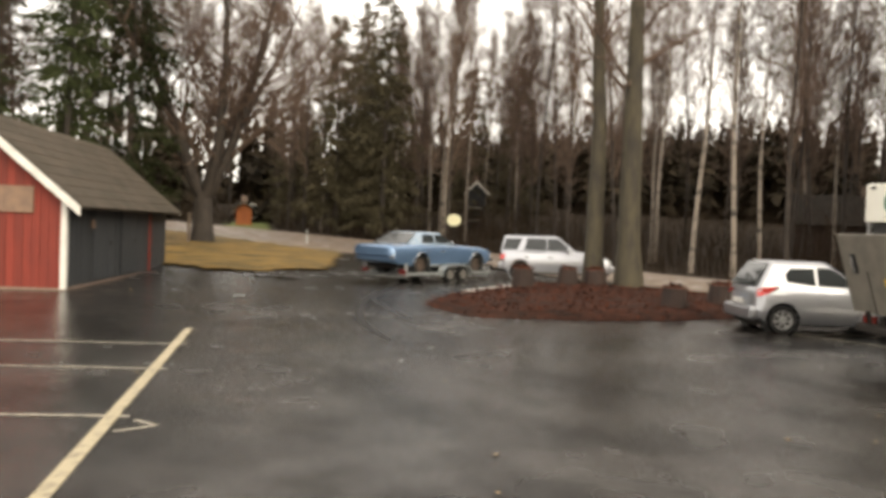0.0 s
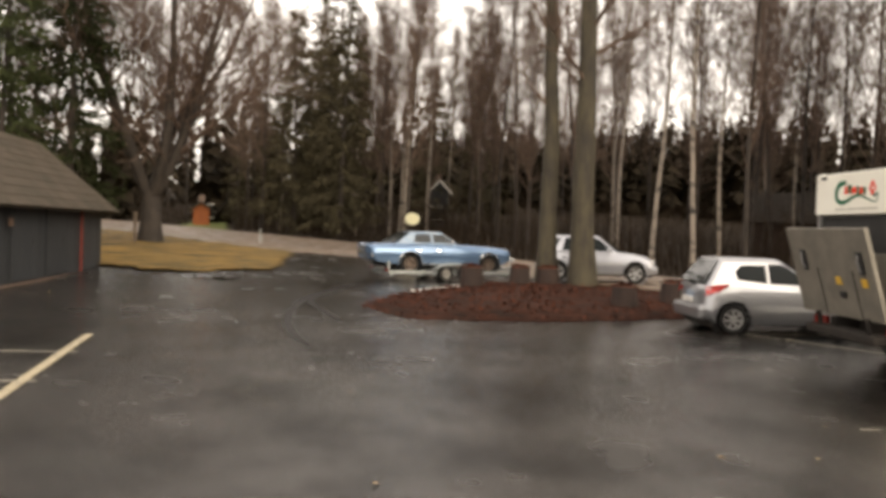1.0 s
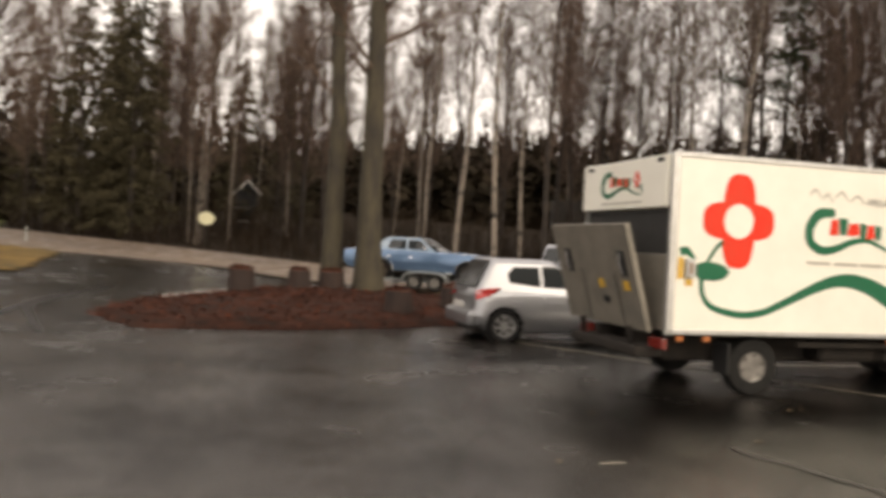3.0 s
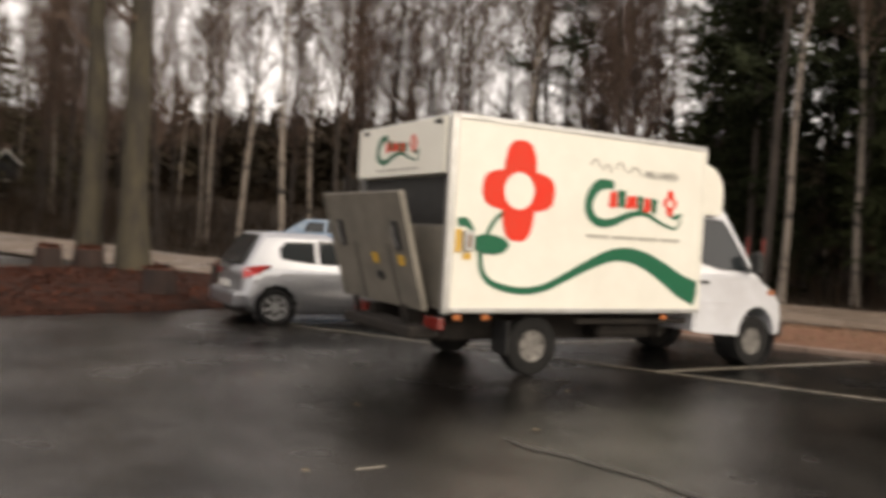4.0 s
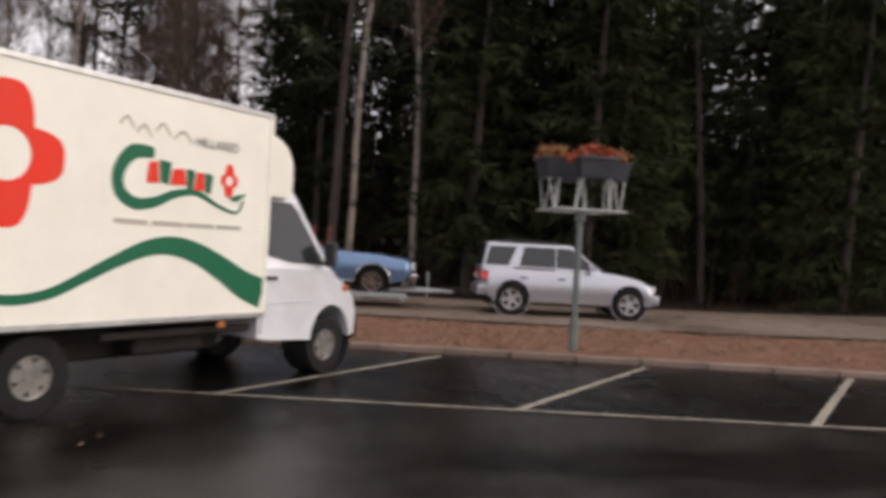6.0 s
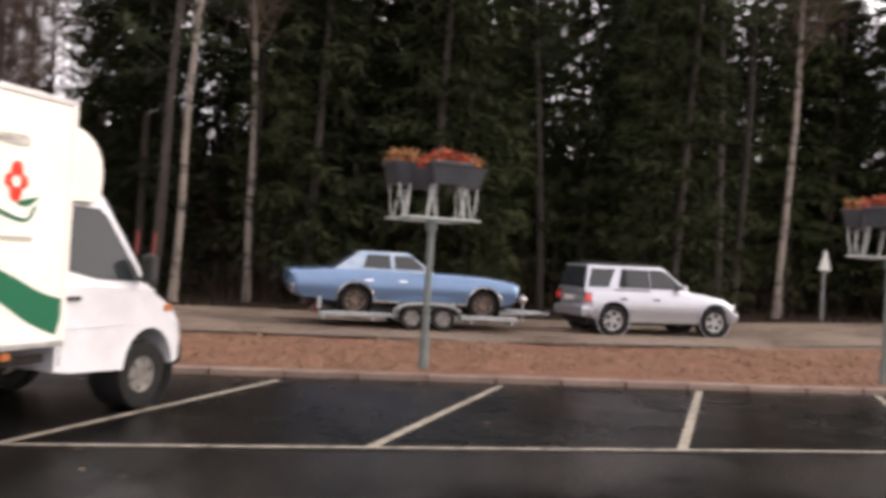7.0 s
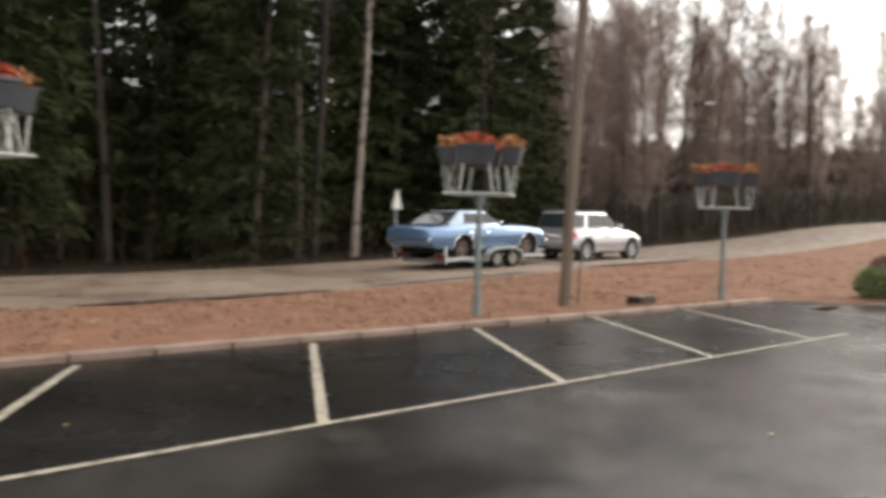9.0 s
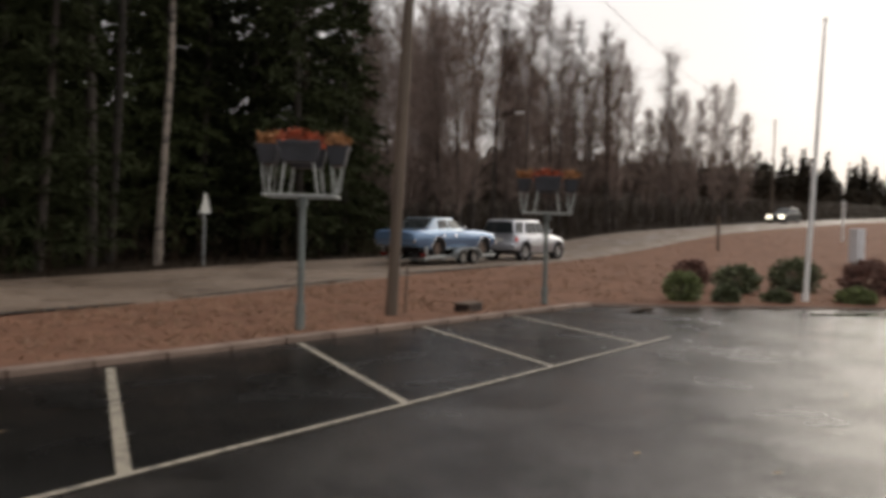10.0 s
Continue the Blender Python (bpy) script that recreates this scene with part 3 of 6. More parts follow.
def bare_tree(name, seed, height, radius, first, spread, limbs, twigs, rise, trunk_mat, twig_mat, lean=0.02, droop=0.0, fork=1, thick=0.012, oval=False, splay=0.33):
    """A leafless tree: tapered trunk, limbs, and a crown of branches and fine twigs."""
    rng = random.Random(seed)
    wood, crown = Buf(), Buf()
    stems = []
    for k in range(fork):
        d = Vector((rng.uniform(-lean, lean), rng.uniform(-lean, lean), 1))
        if fork > 1:
            a = 2 * math.pi * k / fork + rng.random()
            d = Vector((splay * math.cos(a), splay * math.sin(a), 1))
        base = Vector((0, 0, -0.2)) if fork == 1 else Vector((0, 0, height * 0.12))
        pts = bent(base, d, height * (1 if fork == 1 else 0.85), 12, rng, 0.045 if fork == 1 else 0.1, 0.03)
        r0 = radius if fork == 1 else radius * 0.6
        wood.limb(pts, [r0 * (1.35 if i == 0 and fork == 1 else 1) * (1 - i / 12.6) ** 0.8 for i in range(13)], 8)
        stems.append((pts, r0))
    if fork > 1:
        pts = [Vector((0, 0, -0.2)), Vector((0, 0, height * 0.06)), Vector((0, 0, height * 0.16))]
        wood.limb(pts, [radius * 1.4, radius, radius * 0.8], 9)
    for pts, r0 in stems:
        for i in range(limbs // fork):
            t = first + (0.97 - first) * ((i + rng.random()) / (limbs // fork))
            p, d = at_along(pts, t)
            a = rng.uniform(0, 2 * math.pi)
            reach = spread * height * ((1.15 - t) if not oval else 1.15 * (1 - t) ** 0.5 * min(1, 0.45 + t * 1.6) * 0.6 + 0.03) * rng.uniform(0.6, 1.15)
            dd = Vector((math.cos(a), math.sin(a), rise * rng.uniform(0.6, 1.4)))
            br = bent(p, dd, reach, 6, rng, 0.2, 0.06 - droop)
            rr = max(0.012, r0 * 0.33 * (1 - t) ** 0.6)
            crown.limb(br, [rr * (1 - j / 6.6) for j in range(7)], 4)
            for j in range(5):
                q, qd = at_along(br, rng.uniform(0.2, 1))
                sd = (qd * 0.6 + rand_dir(rng) * 0.8 + Vector((0, 0, 0.25 - 2 * droop))).normalized()
                sub = bent(q, sd, reach * rng.uniform(0.25, 0.5), 3, rng, 0.25, 0.03 - droop)
                crown.limb(sub, [rr * 0.4 * (1 - k / 3.5) + 0.003 for k in range(4)], 3)
                for _ in range(twigs):
                    w, wd = at_along(sub, rng.uniform(0.1, 1))
                    td = (wd * 0.65 + rand_dir(rng) * 0.6 + Vector((0, 0, 0.3 - 3 * droop))).normalized()
                    crown.blade(w, w + td * rng.uniform(0.6, 1.6) * (0.6 + reach * 0.2), thick * rng.uniform(0.7, 1.3), td.cross(rand_dir(rng)).normalized())
    root = empty(name, pose(0, 0, -200))
    data_mesh("trunk", wood.v, wood.f, trunk_mat, root, True)
    tagged(data_mesh("crown", crown.v, crown.f, twig_mat, root), kind="stuff")
    return root


def spruce(name, seed, height, radius, low, wide, needle_mat, dense=1.0):
    """A spruce: tapered trunk, drooping boughs with hanging needle sprays."""
    rng = random.Random(seed)
    wood, crown = Buf(), Buf()
    pts = bent(Vector((0, 0, -0.2)), Vector((0, 0, 1)), height, 8, rng, 0.015)
    wood.limb(pts, [radius * (1 - i / 8.4) for i in range(9)], 7)
    z = low
    while z < height * 0.97:
        t = z / height
        reach = wide * (1 - t) ** 0.75 * rng.uniform(0.75, 1.1) + 0.25
        count = 6 if t < 0.8 else 4
        for k in range(count):
            a = rng.uniform(0, 2 * math.pi)
            d = Vector((math.cos(a), math.sin(a), rng.uniform(-0.35, 0.15)))
            br = bent(Vector((pts[0].x, pts[0].y, z + rng.uniform(-0.2, 0.2))), d, reach * rng.uniform(0.7, 1.1), 4, rng, 0.1, -0.05)
            crown.limb(br, [0.03, 0.022, 0.015, 0.01, 0.004], 3)
            for _ in range(int(26 * dense * (0.5 + reach / wide))):
                w, wd = at_along(br, rng.uniform(0.12, 1))
                sd = (wd * 0.6 + rand_dir(rng) * 0.7 + Vector((0, 0, -0.35))).normalized()
                crown.leaf(w, sd, sd.cross(rand_dir(rng)).normalized(), rng.uniform(0.3, 0.75), rng.uniform(0.06, 0.15))
        z += rng.uniform(0.38, 0.6)
    root = empty(name, pose(0, 0, -200))
    data_mesh("trunk", wood.v, wood.f, M_BARK, root, True)
    tagged(data_mesh("crown", crown.v, crown.f, needle_mat, root), kind="stuff")
    return root


def pine(name, seed, height, radius, first):
    """A pine: tall bare trunk with dead snags, and clumps of needles high up."""
    rng = random.Random(seed)
    wood, crown = Buf(), Buf()
    pts = bent(Vector((0, 0, -0.2)), Vector((rng.uniform(-0.03, 0.03), rng.uniform(-0.03, 0.03), 1)), height, 10, rng, 0.03)
    wood.limb(pts, [radius * (1 - i / 11.5) for i in range(11)], 7)
    for i in range(26):
        p, d = at_along(pts, rng.uniform(0.08, first))
        a = rng.uniform(0, 2 * math.pi)
        br = bent(p, Vector((math.cos(a), math.sin(a), rng.uniform(-0.3, 0.2))), rng.uniform(0.5, 1.8), 3, rng, 0.25)
        crown.limb(br, [0.018, 0.012, 0.008, 0.003], 3)
    for i in range(44):
        t = first + (1 - first) * (i + rng.random()) / 44
        p, d = at_along(pts, min(t, 0.99))
        a = rng.uniform(0, 2 * math.pi)
        reach = height * 0.16 * (1.25 - t) * rng.uniform(0.7, 1.4) + 0.4
        br = bent(p, Vector((math.cos(a), math.sin(a), rng.uniform(0.0, 0.5))), reach, 4, rng, 0.25, 0.04)
        crown.limb(br, [0.05, 0.04, 0.03, 0.02, 0.01], 3)
        for _ in range(60):
            w, wd = at_along(br, rng.uniform(0.3, 1))
            c = w + rand_dir(rng) * rng.uniform(0, 0.45)
            sd = (rand_dir(rng) + Vector((0, 0, 0.3))).normalized()
            crown.leaf(c, sd, sd.cross(rand_dir(rng)).normalized(), rng.uniform(0.2, 0.45), rng.uniform(0.05, 0.13))
    root = empty(name, pose(0, 0, -200))
    data_mesh("trunk", wood.v, wood.f, M_BARK, root, True)
    tagged(data_mesh("crown", crown.v, crown.f, M_PINE, root), kind="stuff")
    return root


TREE_LABELS = {
    "birch": ("tall leafless birch with pale blotched bark", "tree", "leafless birches"),
    "slim": ("tall slim leafless tree with dark bark", "tree", "slim leafless trees"),
    "pale": ("leafless birch with a pale hazy twiggy crown", "tree", "pale birches along the road"),
    "spruce": ("dark green spruce with drooping boughs at the forest edge", "tree", "forest spruces"),
    "pine": ("tall dark pine with a bare trunk", "tree", "forest pines"),
    "olive": ("olive green conifer beside the leafless trees", "tree", "olive conifers"),
}
MODELS = {
    "birch": [bare_tree("birch", 10 + i, 19 + i, 0.125, 0.42, 0.27, 44, 12, 1.9, M_BIRCH, M_TWIG, droop=0.015, thick=0.016) for i in range(3)],
    "slim": [bare_tree("tree", 20 + i, 18 + 2 * i, 0.12, 0.22, 0.26, 46, 12, 2.4, M_BARK, M_TWIG, thick=0.016) for i in range(3)],
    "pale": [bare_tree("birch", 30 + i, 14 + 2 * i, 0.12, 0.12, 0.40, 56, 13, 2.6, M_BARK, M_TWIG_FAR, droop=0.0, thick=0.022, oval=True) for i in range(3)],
    "spruce": [spruce("spruce", 40 + i, 19 + 2 * i, 0.2, 0.6 + 0.9 * i, 3.2, M_SPRUCE, 1.0) for i in range(3)],
    "pine": [pine("pine", 50 + i, 20 + i, 0.19, 0.38 + 0.1 * i) for i in range(2)],
    "olive": [spruce("spruce", 60, 17, 0.2, 1.5, 3.2, M_OLIVE, 0.9)],
}
USED = set()


def plant(kind, x, y, rng, scale=1.0, variant=None, tilt=2.0):
    models = MODELS[kind]
    i = rng.randrange(len(models)) if variant is None else variant
    src = models[i]
    s = scale * rng.uniform(0.88, 1.12)
    m = Matrix.Translation((x, y, far_land(x, y))) @ pose(0, 0, 0, rng.uniform(-tilt, tilt), rng.uniform(-tilt, tilt), rng.uniform(0, 360)) @ Matrix.Diagonal((s, s, s, 1))
    if src in USED:
        ob = copy_thing(src, m)
        ob.matrix_basis = m
    else:
        USED.add(src)
        ob = src
        ob.matrix_basis = m
    label, category, group = TREE_LABELS[kind]
    return tagged(ob, label, category, group)


def in_glade(x, y):
    """The open strip in front of the orange cottage."""
    return x < -47 and abs(y - 15 + 0.37 * (x + 80)) < 2.2


def scatter(rng, count, x0, x1, d0, d1, gap, taken, kinds, scale=1.0):
    """Trees at random beyond the road's middle line by d0 to d1 metres."""
    made, tries = 0, 0
    while made < count and tries < count * 40:
        tries += 1
        x = rng.uniform(x0, x1)
        y = road_mid(x) + d0 + (d1 - d0) * rng.random() ** 1.3
        if in_glade(x, y) or any((x - a) ** 2 + (y - b) ** 2 < gap * gap for a, b in taken):
            continue
        taken.append((x, y))
        plant(rng.choice(kinds), x, y, rng, scale)
        made += 1


def forest():
    rng = random.Random(5)
    taken = []
    # single trees that stand out along the road
    for kind, x, y, s, v in (("birch", -3.65, 19.8, 1.0, 1), ("birch", -1.4, 21.5, 0.95, 1), ("birch", 18.9, 21.6, 1.05, 1), ("olive", -60, 14.5, 1.1, 0), ("olive", -58, 16.5, 1.0, 0), ("olive", -54, 15.5, 1.1, 0), ("olive", -63, 18.5, 1.2, 0),  ("birch", -25.5, 22, 0.9, 1), ("birch", -17.0, 24, 1.0, 0)):
        taken.append((x, y))
        plant(kind, x, y, rng, s, v, 0.4)
    scatter(rng, 22, -7, 31, 8.0, 14, 1.9, taken, ["spruce", "spruce", "pine"])
    scatter(rng, 84, -8, 35, 12, 40, 2.0, taken, ["spruce", "spruce", "pine", "pine"])
    scatter(rng, 64, -72, -8, 8, 40, 2.0, taken, ["birch", "slim", "slim"])
    scatter(rng, 14, -85, -60, 8, 30, 3, taken, ["olive", "slim", "slim"])
    scatter(rng, 8, -19, -7, 12, 40, 3, taken, ["pine"])
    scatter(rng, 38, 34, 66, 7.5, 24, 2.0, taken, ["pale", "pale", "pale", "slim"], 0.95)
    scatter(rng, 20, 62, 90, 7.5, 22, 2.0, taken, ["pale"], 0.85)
    scatter(rng, 8, 29, 40, 9, 25, 2.5, taken, ["spruce", "pale"])
    # behind the shed
    for x, y, k in ((-47, -16, "spruce"), (-52, -11, "pine"), (-43, -20, "spruce"), (-56, -6, "slim"), (-50, -20, "spruce"), (-58, -14, "pine"), (-45, -12, "slim"), (-62, -3, "pine"), (-66, -10, "spruce"), (-41, -24, "pine"), (-60, -20, "spruce"), (-40, -9, "spruce"), (-43, -5.5, "spruce"), (-39, -14, "spruce"), (-48, -7.5, "pine"), (-54, -15, "spruce"), (-36.5, -16.5, "pine"), (-50, -15.5, "spruce"), (-55, -10.5, "spruce"), (-47, -10, "slim"), (-58, -17, "spruce"), (-63, -13, "spruce"), (-52, -6, "slim"), (-68, -16, "spruce"), (-44, -15.5, "slim")):
        plant(k, x, y, rng)
    # thin stand round and behind the dark cottage
    for x, y, k in ((-46.2, 22.2, "slim"), (-54.5, 27.8, "slim"), (-58.5, 32.0, "birch"), (-75.0, 42.0, "slim"), (-77.8, 46.7, "slim"), (-73.4, 39.2, "birch"), (-71.0, 43.5, "slim"), (-66.5, 40.0, "slim"), (-80.0, 42.5, "slim")):
        plant(k, x, y, rng)


forest()


def far_woods():
    """Distant wooded slopes that close the view."""
    rng = random.Random(77)
    b = Buf()
    def tree(x, y, h, dark):
        z0 = far_land(x, y)
        if dark:
            for i in range(34):
                t = (i + rng.random()) / 34
                a = rng.uniform(0, 6.283)
                r = (1 - t) * h * 0.19 + 0.3
                p = Vector((x, y, z0 + h * t))
                q = p + Vector((r * math.cos(a), r * math.sin(a), -0.1 * h * (1 - t)))
                b.blade(p + Vector((0, 0, 0.3)), q, 1.5 + 0.8 * (1 - t), Vector((-math.sin(a), math.cos(a), 0.6)).normalized())
        b.blade(Vector((x, y, z0)), Vector((x, y, z0 + h)), 0.5, Vector((1, 0, 0)))
        b.blade(Vector((x, y, z0)), Vector((x, y, z0 + h)), 0.5, Vector((0, 1, 0)))
    for _ in range(1500):
        x = rng.uniform(-190, 60)
        y = rng.uniform(70, 120)
        tree(x, y, rng.uniform(8, 14), True)
    for _ in range(350):
        tree(rng.uniform(-190, -80), rng.uniform(-80, 80), rng.uniform(9, 17), True)
    for _ in range(1100):
        x = rng.uniform(60, 260)
        tree(x, rng.uniform(60, 120), rng.uniform(5, 8.5), True)
    for _ in range(900):
        tree(rng.uniform(150, 300), rng.uniform(-120, 70), rng.uniform(6, 10), True)
    ob = data_mesh("far_woods", b.v, b.f, M_FARWOOD)
    tagged(ob, "distant dark wooded slope", "woods", kind="stuff")


far_woods()


def undergrowth():
    """Brown stems, saplings and brush along the forest edge."""
    rng = random.Random(9)
    b = Buf()
    for _ in range(19000):
        x = rng.uniform(-90, 125)
        if -8 < x < 33 and rng.random() < 0.6:
            continue
        near = 4.6 + 26 * rng.random() ** 1.5
        y = road_mid(x) + near
        if in_glade(x, y):
            continue
        z = far_land(x, y)
        h = rng.uniform(0.4, 1.6) if near < 7 else rng.uniform(0.8, 4.2)
        d = Vector((rng.uniform(-0.3, 0.3), rng.uniform(-0.3, 0.3), 1)).normalized()
        p = Vector((x, y, z - 0.05))
        q = p + d * h
        b.blade(p, q, rng.uniform(0.015, 0.05), Vector((1, 0, 0)) if rng.random() < 0.6 else Vector((0, 1, 0)))
        for _ in range(3):
            t = rng.uniform(0.3, 0.95)
            w = p.lerp(q, t)
            dd = (d + rand_dir(rng) * 0.9).normalized()
            b.blade(w, w + dd * h * 0.4, 0.02, dd.cross(rand_dir(rng)).normalized())
    tagged(data_mesh("undergrowth", b.v, b.f, M_BRUSH), "tangle of bare brown brush at the forest edge", "undergrowth", kind="stuff")


undergrowth()


def island_trees():
    rng = random.Random(3)
    a = bare_tree("tree", 71, 17, 0.33, 0.34, 0.2, 26, 22, 1.0, M_MOSSY, M_TWIG, 0.01)
    a.matrix_basis = pose(-19.5, 4.7, 0.15, 0, -2, 40)
    tagged(a, "leafless tree with a slim grey trunk on the island", "tree")
    b = bare_tree("tree", 72, 19, 0.41, 0.32, 0.2, 28, 22, 1.0, M_MOSSY, M_TWIG, 0.01)
    b.matrix_basis = pose(-18.2, 5.05, 0.15, 0, 1.2, 120)
    tagged(b, "leafless tree with a thick mossy trunk on the island", "tree")
    c = bare_tree("tree", 73, 18, 0.55, 0.12, 0.5, 120, 28, 0.6, M_BARK, M_TWIG, 0.05, fork=6, thick=0.022, splay=0.48)
    c.matrix_basis = pose(-45.0, -0.9, west_rise(-45) + 0.05, 0, 0, 20)
    tagged(c, "wide-spreading leafless old tree in autumn grass", "tree")


island_trees()


# ---- vehicles ----
from mathutils.geometry import tessellate_polygon


def cap(bm, ring):
    """Fills a flank outline, wheel arches left open."""
    flat = [Vector((v.co.x, v.co.z, 0)) for v in ring]
    for a, b, c in tessellate_polygon([flat]):
        if len({a, b, c}) == 3:
            bm.faces.new((ring[a], ring[b], ring[c]))


def arch(cx, cz, r, z0, n=9):
    """Points of a wheel arch from front to rear, from height z0 over the wheel and back."""
    a0 = math.asin(max(-1, min(1, (z0 - cz) / r)))
    return [(cx + r * math.cos(a0 + (math.pi - 2 * a0) * i / n), cz + r * math.sin(a0 + (math.pi - 2 * a0) * i / n)) for i in range(n + 1)]


def shell_bm(top, bottom, half, layers):
    """A car body: the side outline carried across the width, drawn in towards the flanks. layers: (share of half, ends in, top down)."""
    bm = bmesh.new()
    xs = [p[0] for p in top]
    mid = (min(xs) + max(xs)) / 2
    span = (max(xs) - min(xs)) / 2
    rings = []
    full = [(-a, e, d) for a, e, d in layers[::-1] if a] + list(layers)
    for a, e, d in full:
        ring = []
        for x, z in top:
            w = ((x - mid) / span) ** 2
            ring.append(bm.verts.new((x - e * w * w * (1 if x > mid else -1), a * half, z - d * (1 if z > 0.6 else 0))))
        for x, z in bottom:
            ring.append(bm.verts.new((x, a * half, z)))
        rings.append(ring)
    n = len(rings[0])
    for u, v in zip(rings, rings[1:]):
        for k in range(n):
            bm.faces.new((u[k], u[(k + 1) % n], v[(k + 1) % n], v[k]))
    for ring in (rings[0], rings[-1]):
        cap(bm, ring)
    return bm


LAYERS = ((0.0, 0.0, 0.0), (0.55, 0.015, 0.006), (0.82, 0.06, 0.02), (0.94, 0.13, 0.045), (0.985, 0.18, 0.09), (1.0, 0.2, 0.15))


def slab_bm(points, normal, thick):
    """A thin plate from a polygon, thick metres along the normal."""
    bm = bmesh.new()
    n = Vector(normal).normalized() * thick
    a = [bm.verts.new(Vector(p)) for p in points]
    b = [bm.verts.new(Vector(p) + n) for p in points]
    bm.faces.new(a[::-1])
    bm.faces.new(b)
    for i in range(len(a)):
        j = (i + 1) % len(a)
        bm.faces.new((a[i], a[j], b[j], b[i]))
    return bm


def revolve_bm(profile, n=24):
    """A ring turned round the y axis from (radius, y) points."""
    bm = bmesh.new()
    rings = [[bm.verts.new((r * math.cos(t), y, r * math.sin(t))) for t in (2 * math.pi * k / n for k in range(n))] for r, y in profile]
    for u, v in zip(rings, rings[1:]):
        for k in range(n):
            bm.faces.new((u[k], u[(k + 1) % n], v[(k + 1) % n], v[k]))
    return bm


def wheel(parent, x, y, r, w, rim_mat, spokes=5, rim=0.64, spoke_w=0.22):
    hub = part("wheel", revolve_bm([(0.001, -w * 0.3), (r * 0.55, -w * 0.3), (r * 0.55, w * 0.3), (0.001, w * 0.3)]), M_DARK, parent)
    hub.location = (x, y, r)
    part("tyre", revolve_bm([(r * rim, -w * 0.42), (r * 0.9, -w / 2), (r * 0.975, -w * 0.46), (r, -w * 0.36), (r, w * 0.36), (r * 0.975, w * 0.46), (r * 0.9, w / 2), (r * rim, w * 0.42), (r * rim, -w * 0.42)], 28), M_TYRE, hub, smooth=True)
    bm = revolve_bm([(r * rim, -w * 0.44), (r * rim * 0.9, -w * 0.42), (r * rim * 0.86, -w * 0.2), (r * rim * 0.86, w * 0.2), (r * rim * 0.9, w * 0.42), (r * rim, w * 0.44)], 28)
    for k in range(spokes):
        box(bm, 0.0, r * rim * 0.93, -w * 0.4, w * 0.4, -r * spoke_w / 2, r * spoke_w / 2, 0, pose(0, 0, 0, 0, 360 * k / spokes + 12, 0))
    tube(bm, [(0, -w * 0.43, 0), (0, w * 0.43, 0)], r * 0.2, 12)
    part("rim", bm, rim_mat, hub)
    return hub


def side_pane(parent, pts, cab, sign, material=M_GLASS, name="window", proud=0.012):
    """A pane on the slanted cabin side. cab: belt z, roof z, half width at the belt and at the roof."""
    zb, zr, wb, wr = cab
    def at(x, z):
        t = (z - zb + 0.08) / (zr - zb + 0.08)
        return (x, sign * (wb + (wr - wb) * t + 0.003), z)
    return part(name, slab_bm([at(*p) for p in pts], (0, sign, 0.2), proud), material, parent)


def cabin_bm(xr0, xr1, xf1, xf0, zb, zr, wb, wr, bevel=0.07):
    bm = bmesh.new()
    lo = [bm.verts.new(p) for p in ((xr0, -wb, zb - 0.08), (xf0, -wb, zb - 0.08), (xf0, wb, zb - 0.08), (xr0, wb, zb - 0.08))]
    hi = [bm.verts.new(p) for p in ((xr1, -wr, zr), (xf1, -wr, zr), (xf1, wr, zr), (xr1, wr, zr))]
    bm.faces.new(lo[::-1])
    bm.faces.new(hi)
    for i in range(4):
        bm.faces.new((lo[i], lo[(i + 1) % 4], hi[(i + 1) % 4], hi[i]))
    es = [e for e in bm.edges if not all(v in lo for v in e.verts)]
    bmesh.ops.bevel(bm, geom=es, offset=bevel, segments=3, affect="EDGES", profile=0.5)
    return bm


def end_pane(parent, x0, z0, w0, x1, z1, w1, name, material=M_GLASS, margin=0.09):
    """Windscreen or rear window between the cabin's belt (x0, z0) and roof (x1, z1)."""
    a, b = Vector((x0, 0, z0)), Vector((x1, 0, z1))
    d = b - a
    n = Vector((d.z, 0, -d.x)).normalized() * (1 if x0 > x1 else -1)
    p, q = a + d * 0.06 + n * 0.006, a + d * (1 - margin) + n * 0.006
    pts = [p + Vector((0, -w0 + 0.09, 0)), p + Vector((0, w0 - 0.09, 0)), q + Vector((0, w1 - 0.06, 0)), q + Vector((0, -w1 + 0.06, 0))]
    return part(name, slab_bm(pts, n, 0.008), material, parent)


def door(parent, x0, x1, z0, z1, half, paint, sign, handle_mat, cut=0.0):
    pts = [(x0 + 0.01 + cut, sign * (half + 0.0005), z0), (x1 - 0.01, sign * (half + 0.0005), z0), (x1 - 0.01, sign * (half + 0.0005), z1), (x0 + 0.01, sign * (half + 0.0005), z1), (x0 + 0.01, sign * (half + 0.0005), z0 + cut * 1.3)]
    ob = part("door", slab_bm(pts, (0, sign, 0), 0.006), paint, parent)
    part("handle", box_bm(x0 + 0.08, x0 + 0.26, min(sign * half, sign * (half + 0.035)), max(sign * half, sign * (half + 0.035)), z1 - 0.14, z1 - 0.10, 0.008), handle_mat, ob)
    return ob


def flank_box(parent, name, x0, x1, sign, half, z0, z1, material, out=0.02, label="", bevel=0.006):
    a, b = sign * (half - 0.03), sign * (half + out)
    return part(name, box_bm(x0, x1, min(a, b), max(a, b), z0, z1, bevel), material, parent, label)


